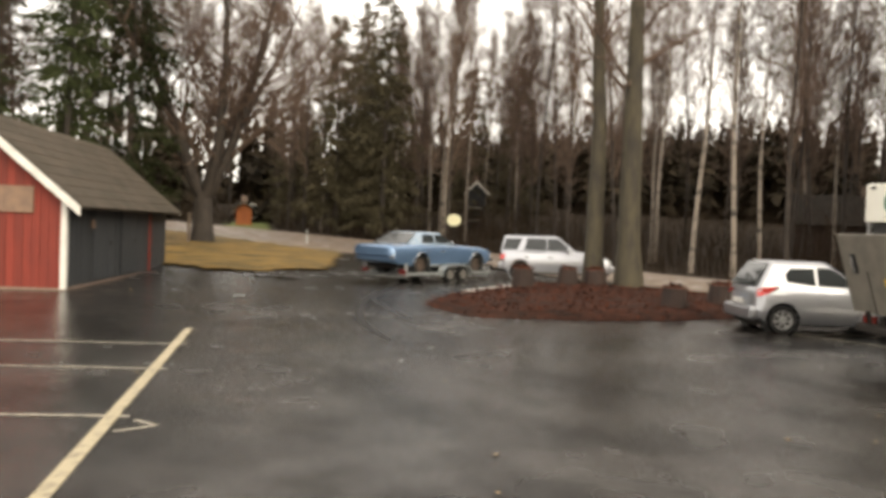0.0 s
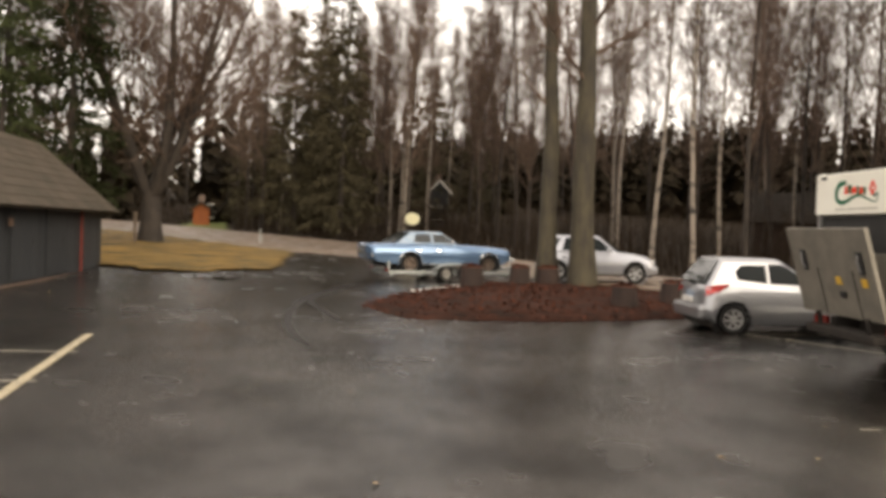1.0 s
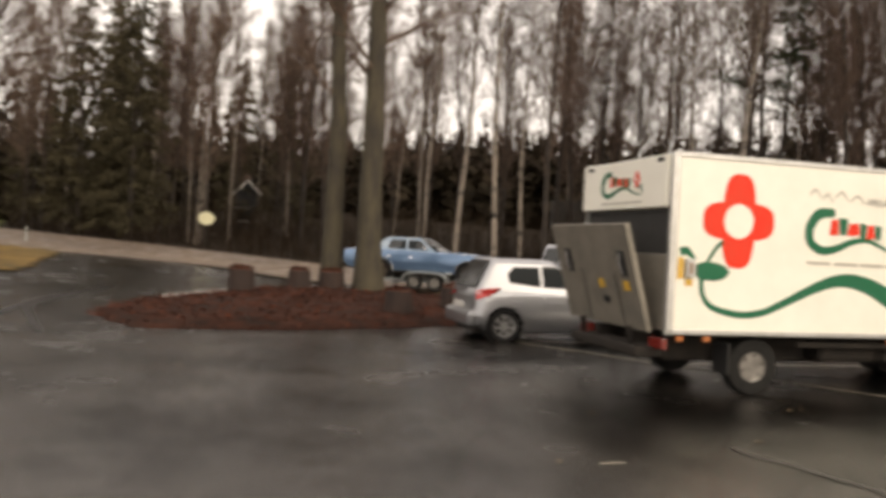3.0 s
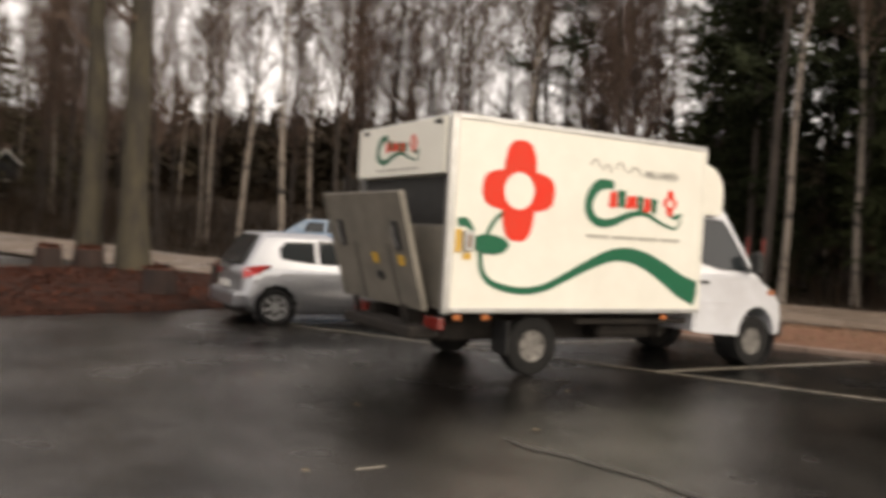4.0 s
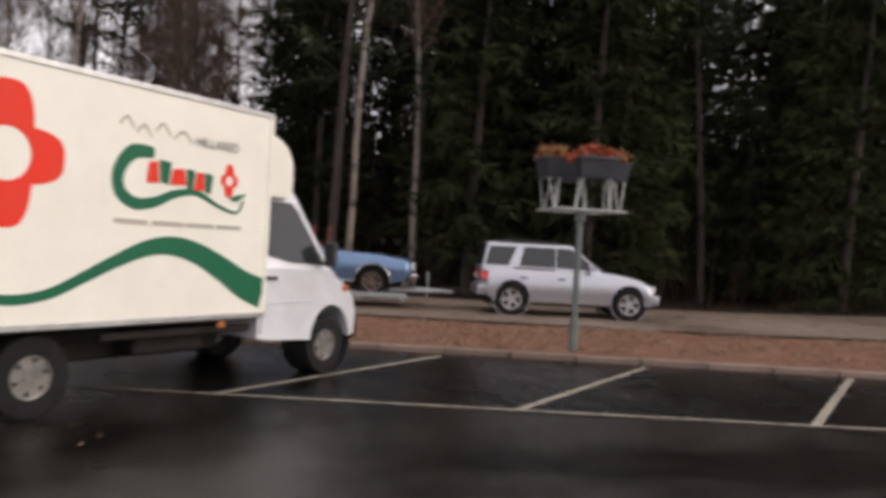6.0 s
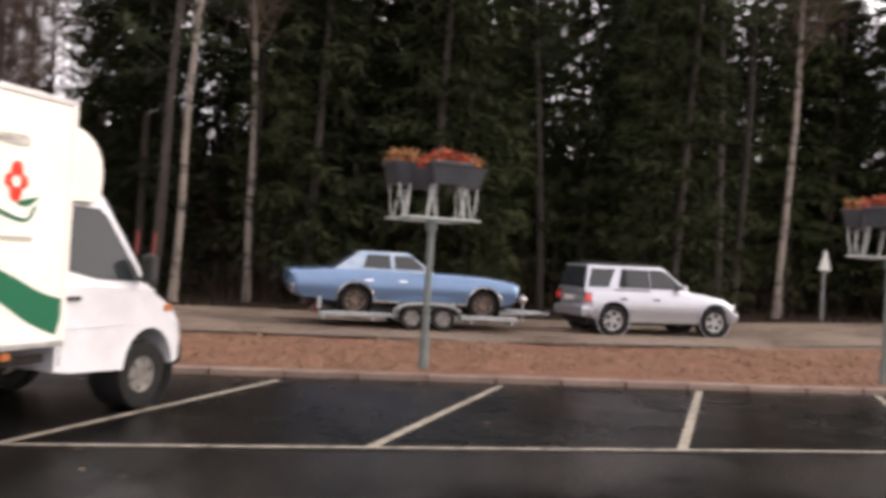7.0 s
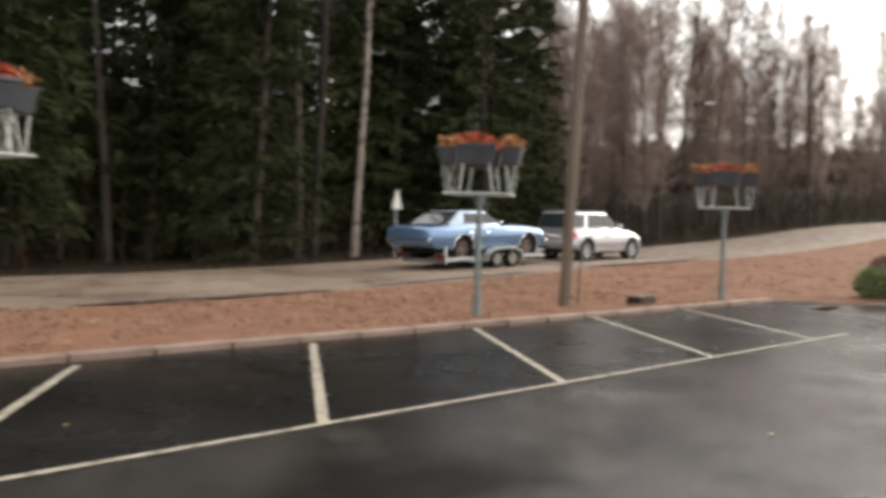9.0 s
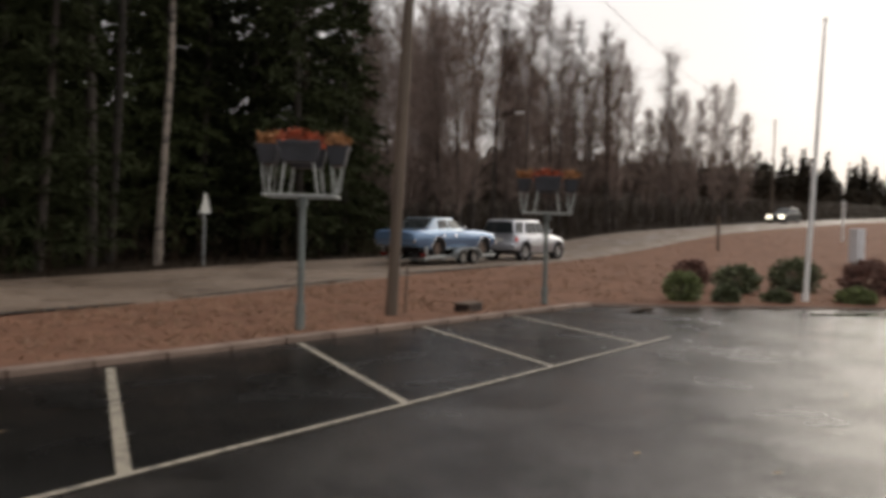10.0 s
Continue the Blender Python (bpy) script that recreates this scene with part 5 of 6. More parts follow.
    part("lift_rim", box_bm(-0.035, 0.035, W + 0.04, W + 0.08, 0.0, 1.38, 0.008), M_LIFT, lift)
    for y in (0.42, 1.80):
        part("grip", box_bm(-0.045, -0.028, y - 0.07, y + 0.07, 0.70, 1.04, 0.01), M_BLACK, lift)
        part("grip_bar", tube_bm([(-0.055, y, 0.74), (-0.075, y, 0.87), (-0.055, y, 1.0)], 0.012, 6), M_ALU, lift)
    for y in (0.42, 1.02):
        part("yellow_tag", box_bm(-0.04, -0.03, y - 0.06, y + 0.06, 0.52, 0.64), M_YELLOW, lift)
    for y in (0.66, 1.50):
        part("fold_groove", box_bm(-0.026, -0.019, y - 0.012, y + 0.012, 0.02, 0.75), M_DARK, lift)
    part("latch", box_bm(-0.05, -0.03, 0.9, 1.05, 0.32, 0.42, 0.01), M_BLACK, lift)
    for y in (0.4, 1.55):
        part("lift_arm", tube_bm([(0.5, y, 0.55), (-0.2, y, 0.45), (-0.28, y, 0.74)], 0.045, 6), M_DARK, tr)
    part("lift_beam", box_bm(-0.3, 0.1, 0.2, W - 0.2, 0.38, 0.52, 0.03), M_DARK, tr)
    for y in (0.02, W - 0.32):
        part("tail_lamp", box_bm(-0.05, 0.03, y, y + 0.3, 0.50, 0.64, 0.015), M_LAMP_DARK, tr, "red and amber tail lamp cluster")
        part("mud_flap", box_bm(0.9, 0.92, y, y + 0.28, 0.2, 0.6), M_BLACK, tr)
    for x in (0.12, 0.5, 3.3):
        part("side_marker", box_bm(x, x + 0.1, -0.02, 0.0, 0.62, 0.68, 0.006), M_AMBER, tr)
    for y in (0.6, W - 0.6):
        part("chassis_rail", box_bm(-0.1, 5.6, y - 0.05, y + 0.05, 0.46, 0.66), M_DARK, tr)
    part("underbody", box_bm(0.3, 3.9, 0.5, 1.55, 0.3, 0.7, 0.04), M_DARK, tr)
    part("fuel_tank", box_bm(2.5, 3.4, 0.25, 0.6, 0.34, 0.6, 0.06), M_DARK, tr)
    part("side_guard", box_bm(2.0, 3.9, 0.1, 0.14, 0.55, 0.62, 0.01), M_DARK, tr)
    part("spare_carrier", box_bm(0.2, 0.9, 0.7, 1.4, 0.35, 0.48, 0.05), M_DARK, tr)
    # wind deflector over the cab
    bm = bmesh.new()
    rings = []
    for y in np.linspace(0.18, W - 0.18, 9):
        u = abs(y - W / 2) / (W / 2 - 0.18)
        k = 1 - 0.18 * u ** 3
        ring = [(L + 0.02, 2.05), (L + 0.70 * k, 2.05), (L + 0.74 * k, 2.10)] + [(L + 0.02 + 0.73 * k * math.cos(t) ** 0.75, 2.30 + 0.56 * k * math.sin(t) ** 0.85) for t in (math.pi / 2 * i / 8 for i in range(9))]
        rings.append([bm.verts.new((x, y, z)) for x, z in ring])
    for a, b in zip(rings, rings[1:]):
        for i in range(len(a)):
            j = (i + 1) % len(a)
            bm.faces.new((a[i], a[j], b[j], b[i]))
    bm.faces.new(rings[0])
    bm.faces.new(rings[-1])
    bmesh.ops.translate(bm, verts=bm.verts, vec=(0, 0, -0.01))
    part("wind_deflector", bm, M_BOX, tr, "cream rounded wind deflector above the cab", True)
    # cab
    cab = part("cab", cab_bm(), M_WHITE, tr, "white van cab with sloping nose", True)
    ymid = W / 2
    cab.location = (0, ymid, 0)
    for s in (-1, 1):
        hw = 0.955
        side_pane(cab, [(4.14, 1.38), (4.6, 1.30), (5.28, 1.27), (5.22, 1.38), (4.84, 1.92), (4.74, 1.99), (4.12, 1.99)], (1.28, 2.15, 0.93, 0.74), s)
        part("handle", box_bm(4.10, 4.28, min(s * 0.955, s * 0.985), max(s * 0.955, s * 0.985), 1.10, 1.14, 0.008), M_BLACK, cab)
        part("body_crease", box_bm(4.0, 5.06, min(s * 0.94, s * 0.964), max(s * 0.94, s * 0.964), 0.84, 0.855), M_WHITE, cab)
        part("door_gap", box_bm(4.045, 4.055, min(s * 0.94, s * 0.958), max(s * 0.94, s * 0.958), 0.5, 1.95), M_BLACK, cab)
        part("headlamp", slab_bm([(5.8, s * 0.86, 0.90), (6.05, s * 0.80, 0.78), (6.03, s * 0.80, 0.88), (5.8, s * 0.86, 1.0)], (0.2, s, 0.3), 0.06), M_CLEAR, cab)
        part("indicator", box_bm(5.66, 5.80, min(s * 0.9, s * 0.965), max(s * 0.9, s * 0.965), 0.95, 1.03, 0.01), M_AMBER, cab)
        part("mirror", box_bm(5.16, 5.26, min(s * 0.98, s * 1.12), max(s * 0.98, s * 1.12), 1.26, 1.56, 0.03), M_BLACK, cab)
        part("wheel_housing", revolve_bm([(0.43, s * 0.6), (0.43, s * 0.95)], 24), M_BLACK, cab).location = (5.44, 0, 0.36)
    end_pane(cab, 5.5, 1.2, 0.93, 4.88, 2.15, 0.74, "windscreen")
    part("cab_top", cabin_bm(3.99, 3.99, 4.88, 5.5, 1.28, 2.15, 0.93, 0.74, 0.08), M_WHITE, cab, smooth=True)
    part("front_bumper", box_bm(5.84, 6.2, -0.90, 0.90, 0.32, 0.6, 0.08), M_BLACK, cab, "dark grey plastic front bumper")
    part("grille", box_bm(5.95, 6.17, -0.5, 0.5, 0.66, 0.8, 0.03), M_BLACK, cab)
    part("roof_lamp", box_bm(4.3, 4.6, -0.3, 0.3, 2.15, 2.22, 0.03), M_BLACK, cab)
    # a short nose: everything ahead of the cargo box drawn in
    for ob in [cab] + list(cab.children):
        if ob.name.startswith("wheel_housing"):
            ob.location.x = 5.30
            continue
        for v in ob.data.vertices:
            if v.co.x > 3.99:
                v.co.x = 3.99 + (v.co.x - 3.99) * 0.905
    for x in (1.36, 5.29):
        for y in (0.21, W - 0.21):
            w = wheel(tr, x, y, 0.345, 0.21, M_STEEL_RIM, 6, 0.52, 0.3)
            w.scale = (1 / 0.943, 1 / 1.10, 1 / 0.958)
            w.location.z = 0.345 / 0.958
    # the bodywork rides higher than its axles
    for ob in tr.children:
        if not ob.name.startswith("wheel"):
            ob.location.z += 0.072
    return tr


def cab_bm():
    top = [(3.99, 0.45), (3.99, 1.27), (4.6, 1.27), (5.46, 1.24), (5.62, 1.18), (5.95, 1.0), (6.10, 0.84), (6.15, 0.66), (6.13, 0.42)]
    bottom = arch(5.44, 0.36, 0.43, 0.38) + [(4.6, 0.40), (4.2, 0.42)]
    bm = bmesh.new()
    rings = []
    for a, e, d in ((-1.0, 0.1, 0.0), (-0.95, 0.05, 0.0), (-0.6, 0.01, 0.0), (0, 0, 0), (0.6, 0.01, 0), (0.95, 0.05, 0), (1.0, 0.1, 0)):
        ring = []
        for x, z in top:
            y = a * 0.955
            ring.append(bm.verts.new((x - (e * 1.6 if x > 5.5 else 0), y, z - (e * 0.5 if z > 1.1 else 0))))
        for x, z in bottom:
            ring.append(bm.verts.new((x, a * 0.955, z)))
        rings.append(ring)
    n = len(rings[0])
    for u, v in zip(rings, rings[1:]):
        for k in range(n):
            bm.faces.new((u[k], u[(k + 1) % n], v[(k + 1) % n], v[k]))
    for ring in (rings[0], rings[-1]):
        cap(bm, ring)
    return bm


def crown(root, half, middle, up, down):
    """Rounds the flat flanks of a car: they draw in above and below the middle height."""
    for ob in root.children_recursive:
        if ob.type != "MESH" or ob.name.split(".")[0] in ("wheel", "wheel_housing", "wheel_arch", "tyre", "rim", "roof", "cabin", "window", "windscreen", "rear_window", "mirror", "roof_rail"):
            continue
        bm = bmesh.new()
        bm.from_mesh(ob.data)
        if ob.name.split(".")[0] in ("body", "door"):
            for k in range(-6, 7):
                bmesh.ops.bisect_plane(bm, geom=bm.verts[:] + bm.edges[:] + bm.faces[:], plane_co=(0, 0, middle + 0.06 * k), plane_no=(0, 0, 1))
        for v in bm.verts:
            if abs(v.co.y) > 0.6 * half and v.co.z < middle + 0.42:
                k = v.co.z - middle
                v.co.y -= math.copysign((up if k > 0 else down) * k * k * (abs(v.co.y) / half) ** 4, v.co.y)
        bm.to_mesh(ob.data)
        bm.free()
        if ob.name.split(".")[0] in ("body", "door"):
            ob.data.polygons.foreach_set("use_smooth", [True] * len(ob.data.polygons))
            ob.data.set_sharp_from_angle(angle=radians(32))


SUV, SUV_WHEELS = build_suv()
for ob in SUV.children_recursive:
    # short overhangs and a low roof; the wheels stay as they are
    if ob.type == "MESH" and not ob.name.startswith(("wheel.", "tyre", "rim", "hub", "spoke")) and ob.name != "wheel" and not ob.parent.name.startswith("wheel") and ob.location.length < 1e-6:
        for v in ob.data.vertices:
            x, z = v.co.x, v.co.z
            v.co.x = x * 0.86 if x < 0 else (2.82 + (x - 2.82) * 0.83 if x > 2.82 else x)
            v.co.z = z if z < 1.1 else 1.1 + (z - 1.1) * 0.9
TRAILER, TRAILER_WHEELS = build_trailer()
CLASSIC = build_classic()
for ob in CLASSIC.children_recursive:
    # a tall-bodied old sedan; its wheels stay round
    if ob.type == "MESH" and not ob.name.startswith(("wheel", "tyre", "rim", "hub", "spoke")) and not ob.parent.name.startswith("wheel"):
        ob.data.transform(Matrix.Diagonal((1, 1, 1.08, 1)))
        ob.location.z *= 1.08
        for v in ob.data.vertices:
            if v.co.z > 1.04:
                v.co.z = 1.04 + (v.co.z - 1.04) * 0.93
crown(SUV, 0.9, 0.68, 0.45, 0.35)
crown(CLASSIC, 0.97, 0.66, 0.75, 0.45)
HATCH = build_hatchback()
for ob in HATCH.children:
    # a tall glasshouse
    if ob.name.split(".")[0] in ("cabin", "window", "windscreen", "rear_window"):
        for v in ob.data.vertices:
            v.co.z = v.co.z if v.co.z < 1.0 else 1.0 + (v.co.z - 1.0) * 1.14
crown(HATCH, 0.85, 0.58, 0.5, 0.4)
TRUCK = build_truck()


# ---- the shed ----
def board_row(parent, n, width, height_at, m, material, z0):
    """Upright boards side by side along local x, each reaching height_at(x)."""
    for i in range(n):
        a, b = i * width + 0.006, (i + 1) * width - 0.006
        t = 0.022 + 0.008 * (i % 2)
        pts = [(a, 0, z0), (b, 0, z0), (b, 0, height_at(b)), (a, 0, height_at(a))]
        ob = part("board", slab_bm(pts, (0, -1, 0), t), material, parent)
        ob.matrix_basis = m


def shed():
    root = empty("shed", pose(-20.85, -11.6, 0.03, 0, 0, 152.6), "red wooden shed with dark side wall and brown roof", "shed")
    L, W, eave, ridge = 10.4, 4.6, 2.35, 4.3
    def gable(y):
        return eave + (ridge - eave) * (1 - abs(y - W / 2) / (W / 2))
    core = slab_bm([(0.03, 0.03, -0.3), (0.03, W - 0.03, -0.3), (0.03, W - 0.03, eave - 0.03), (0.03, W / 2, ridge - 0.08), (0.03, 0.03, eave - 0.03)], (1, 0, 0), L - 0.06)
    part("wall", core, M_SLATE_WOOD, root)
    board_row(root, 23, 0.2, lambda y: gable(min(max(y, 0), W)) - 0.05, pose(0.03, 0, 0) @ Matrix(((0, 1, 0, 0), (1, 0, 0, 0), (0, 0, 1, 0), (0, 0, 0, 1))), M_FALU, 0.02)
    board_row(root, 52, 0.2, lambda x: eave - 0.02, pose(0, 0.03, 0), M_SLATE_WOOD, 0.05)
    # two roof slopes with felt courses
    for s in (-1, 1):
        y0, y1 = W / 2 + s * (W / 2 + 0.45), W / 2
        k = (ridge - eave) / (W / 2)
        z0 = eave - 0.45 * k
        slope = part("roof", slab_bm([(-0.35, y0, z0), (L + 0.35, y0, z0), (L + 0.35, y1, ridge), (-0.35, y1, ridge)], (0, s * k, 1), 0.08), M_TILE, root)
        for i in range(9):
            t0, t1 = i / 9, (i + 1) / 9
            a = (y0 + (y1 - y0) * t0, z0 + (ridge - z0) * t0)
            b = (y0 + (y1 - y0) * t1, z0 + (ridge - z0) * t1)
            n = Vector((0, s * k, 1)).normalized()
            o = n * 0.082
            part("felt_course", slab_bm([(-0.36, a[0] + o.y, a[1] + o.z + 0.012), (L + 0.36, a[0] + o.y, a[1] + o.z + 0.012), (L + 0.36, b[0] + o.y, b[1] + o.z), (-0.36, b[0] + o.y, b[1] + o.z)], n, 0.012), M_TILE, slope)
        part("barge_board", slab_bm([(-0.40, y0, z0 - 0.16), (-0.40, y0, z0 + 0.08), (-0.40, y1, ridge + 0.08), (-0.40, y1, ridge - 0.16)], (1, 0, 0), 0.035), M_TRIM, root, "white barge board")
        part("barge_board", slab_bm([(L + 0.365, y0, z0 - 0.02), (L + 0.365, y0, z0 + 0.08), (L + 0.365, y1, ridge + 0.08), (L + 0.365, y1, ridge - 0.1)], (1, 0, 0), 0.035), M_TRIM, root, "white barge board")
    part("corner_board", box_bm(-0.03, 0.11, -0.03, 0.11, 0.0, eave - 0.02, 0.005), M_TRIM, root, "white corner board")
    part("plinth", box_bm(-0.0, L, 0.0, W, -0.35, 0.03), M_KERB, root)
    part("notice_board", box_bm(-0.06, -0.015, 0.75, 3.6, 1.85, 2.5, 0.01), M_BOARD, root, "weathered pinkish notice board")
    for x in (2.0, 4.6):
        d = part("door", box_bm(x, x + 1.7, -0.05, -0.015, 0.08, 2.1, 0.008), M_SLATE_WOOD, root, "dark double door")
        part("handle", box_bm(x + 1.45, x + 1.5, -0.09, -0.05, 1.0, 1.15, 0.01), M_BLACK, d)
    part("door_frame", box_bm(7.9, 8.04, -0.06, -0.015, 0.05, 2.2, 0.005), M_FALU, root, "red door post")
    part("wall_sign", box_bm(1.75, 2.05, -0.075, -0.055, 1.5, 1.72, 0.005), M_BOARD, root)


shed()


# ---- posts with planters ----
def tuft_buf(b, rng, c, size, n, length, width, up=0.5):
    for _ in range(n):
        p = c + Vector((rng.uniform(-size[0], size[0]), rng.uniform(-size[1], size[1]), rng.uniform(0, size[2])))
        d = (rand_dir(rng) + Vector((0, 0, up))).normalized()
        b.leaf(p, d, d.cross(rand_dir(rng)).normalized(), rng.uniform(0.5, 1) * length, width * rng.uniform(0.6, 1.2))


def tapered_bm(x0, x1, y0, y1, z0, z1, flare, m):
    """A trough wider at its rim than at its bottom."""
    bm = bmesh.new()
    lo = [bm.verts.new(m @ Vector(p)) for p in ((x0, y0, z0), (x1, y0, z0), (x1, y1, z0), (x0, y1, z0))]
    hi = [bm.verts.new(m @ Vector(p)) for p in ((x0 - flare, y0 - flare, z1), (x1 + flare, y0 - flare, z1), (x1 + flare, y1 + flare, z1), (x0 - flare, y1 + flare, z1))]
    bm.faces.new(lo[::-1])
    bm.faces.new(hi)
    for i in range(4):
        bm.faces.new((lo[i], lo[(i + 1) % 4], hi[(i + 1) % 4], hi[i]))
    bmesh.ops.bevel(bm, geom=list(bm.edges), offset=0.012, segments=2, affect="EDGES")
    return bm


def planter_post():
    rng = random.Random(21)
    root = empty("planter_post", pose(0, 0, 0), "green-grey post carrying four planter boxes of red heather", "planter", "planter posts by the kerb")
    part("post", tube_bm([(0, 0, -0.3), (0, 0, 2.2)], 0.052, 12), M_POST, root, smooth=True)
    part("base_sleeve", tube_bm([(0, 0, -0.3), (0, 0, 0.5)], 0.075, 12), M_POST, root)
    part("collar", tube_bm([(0, 0, 2.02), (0, 0, 2.2)], 0.085, 12), M_POST, root)
    h = 0.54
    for s in (-1, 1):
        part("cross_arm", box_bm(-h, h, s * 0.16 - 0.025, s * 0.16 + 0.025, 2.165, 2.195, 0.004), M_POST, root)
    for k in range(4):
        m = pose(0, 0, 0, 0, 0, 90 * k)
        part("rail", box_bm(-h + 0.02, h - 0.02, -h - 0.015, -h + 0.015, 2.165, 2.195, 0.005, m), M_BRACKET, root, "pale frame rail")
        bx = part("planter_box", tapered_bm(-0.25, 0.25, -h - 0.10, -h + 0.12, 2.66, 2.96, 0.06, m), M_PLANTER, root)
        part("box_rim", box_bm(-0.32, 0.32, -h - 0.175, -h - 0.15, 2.93, 2.98, 0.006, m), M_PLANTER, bx)
        for s in (-1, 1):
            for y in (-h - 0.07, -h + 0.09):
                part("bracket", tube_bm([m @ Vector((s * 0.20, y, 2.69)), m @ Vector((s * 0.22, y, 2.64)), m @ Vector((s * 0.28, -h + (0.0 if y < -h else 0.04), 2.19))], 0.012, 6), M_BRACKET, root, "pale bent bracket", True)
        b = Buf()
        for i in range(8):
            x = -0.26 + 0.074 * i
            tuft_buf(b, rng, Vector((x, -h + 0.01, 2.95)), (0.07, 0.14, 0.05 + 0.13 * (1 - (x / 0.32) ** 2)), 52, 0.13, 0.035, 0.35)
        ob = data_mesh("heather", b.v, b.f, M_HEATHER if k % 2 == 0 else M_DRY_HEATHER, root)
        ob.matrix_basis = m
    return root


POST = planter_post()
POST.matrix_basis = pose(1.40, 4.72, 0.09, 0, 0, 10)
for x, y, turn in ((9.08, 4.47, -52), (16.5, 4.1, -62)):
    copy_thing(POST, pose(x, y, -0.03, 0, 0, turn))


# ---- poles and signs ----
def utility_pole(x, y, z, h, lean, label):
    root = empty("utility_pole", pose(x, y, z, 0, lean, 0), label, "pole")
    part("pole", tube_bm([(0, 0, -0.4), (0, 0, h * 0.5), (0, 0, h)], [0.115, 0.105, 0.085], 12), M_POLE, root, smooth=True)
    part("insulator", tube_bm([(0.1, 0, h - 0.3), (0.22, 0, h - 0.25), (0.22, 0, h - 0.1)], 0.03, 6), M_BLACK, root)
    return root


utility_pole(11.85, 4.85, 0.06, 9.5, 3.0, "weathered brown wooden utility pole beside the kerb")
utility_pole(97.0, 18.0, far_land(97, 18.0), 11.5, 0.5, "distant dark wooden utility pole")
stake = empty("marker_stake", pose(12.4, 4.95, verge_z(12.4, 4.95), 0, 3, 0), "thin brown wooden stake in the soil bank", "stake")
part("stake", tube_bm([(0, 0, -0.2), (0, 0, 0.95)], 0.022, 6), M_POLE, stake)


def cable(a, b, sag, label):
    pts = [Vector(a).lerp(Vector(b), i / 20) - Vector((0, 0, sag * 4 * (i / 20) * (1 - i / 20))) for i in range(21)]
    tagged(link("cable", tube_bm(pts, 0.012, 5), M_BLACK), label, "cable")


cable((12.2, 4.7, 9.3), (-42, 22, 11.5), 0.8, "thin black overhead cable between poles")
cable((12.2, 4.7, 9.3), (97.2, 18.0, far_land(97, 18.0) + 11.2), 1.5, "thin black overhead cable between poles")


def triangle_sign():
    x, y = 19.8, 20.1
    root = empty("road_sign", pose(x, y, far_land(x, y), 0, 0, 25), "grey back of a triangular road sign on a post", "sign")
    part("post", tube_bm([(0, 0, -0.3), (0, 0, 2.7)], 0.03, 8), M_GALV, root)
    part("plate", slab_bm([(-0.45, -0.04, 1.95), (0.45, -0.04, 1.95), (0.05, -0.04, 2.72), (-0.05, -0.04, 2.72)], (0, 1, 0), 0.012), M_SIGN_BACK, root)
    part("clamp", box_bm(-0.3, 0.3, -0.03, 0.0, 2.12, 2.16), M_GALV, root)


triangle_sign()


def oval_sign():
    x, y = -41.9, 14.0
    root = empty("oval_sign", pose(x, y, far_land(x, y) + 0.15, 0, 0, 57), "pale cream oval sign on a thin post", "sign")
    part("post", tube_bm([(0, 0.03, -0.3), (0, 0.03, 2.2)], 0.03, 8), M_DARK, root)
    pts = [(0.46 * math.cos(t), 0, 1.85 + 0.37 * math.sin(t)) for t in (2 * math.pi * k / 28 for k in range(28))]
    part("plate", slab_bm(pts, (0, -1, 0), 0.03), M_SIGN_CREAM, root)


oval_sign()
for x, y in ((-4.6, 18.0), (-4.15, 18.2)):
    root = empty("snow_stake", pose(x, y, far_land(x, y), 0, 2, 0), "red-topped marker stake at the road edge", "stake", "red marker stakes")
    part("stake", tube_bm([(0, 0, -0.2), (0, 0, 1.5)], 0.03, 6), M_DARK, root)
    part("tip", tube_bm([(0, 0, 1.45), (0, 0, 2.15)], 0.04, 6), M_REDSTICK, root)
root = empty("roadside_post", pose(-44.5, 5.2, west_rise(-44.5) + 0.1), "short pale roadside post", "post")
part("post", box_bm(-0.06, 0.06, -0.06, 0.06, -0.2, 0.75, 0.02), M_SIGN_BACK, root)
part("reflector", box_bm(0.055, 0.07, -0.04, 0.04, 0.5, 0.65), M_BLACK, root)
root = empty("wood_post", pose(-43.2, -2.2, west_rise(-43) + 0.05), "dark wooden post beside the old tree", "post")
part("post", tube_bm([(0, 0, -0.3), (0.02, 0, 1.55)], 0.09, 8), M_POLE, root)
part("cap", box_bm(-0.1, 0.14, -0.1, 0.1, 1.55, 1.6, 0.01), M_POLE, root)


def flagpole():
    root = empty("flagpole", pose(22.85, -0.2, 0.05, 1.6, 2.2, 0), "white tapered flagpole standing by the shrub bed", "flagpole")
    part("pole", tube_bm([(0, 0, 0), (0, 0, 4), (0, 0, 7.4)], [0.07, 0.055, 0.03], 12), M_FLAG, root, smooth=True)
    part("base", tube_bm([(0, 0, -0.2), (0, 0, 0.28)], 0.1, 12), M_FLAG, root)
    part("knob", tube_bm([(0, 0, 7.36), (0, 0, 7.45), (0, 0, 7.52)], [0.03, 0.055, 0.01], 10), M_FLAG, root)
    part("halyard", tube_bm([(0.09, 0, 1.1), (0.10, 0, 4.0), (0.05, 0, 7.25)], 0.006, 4), M_FLAG, root)


flagpole()


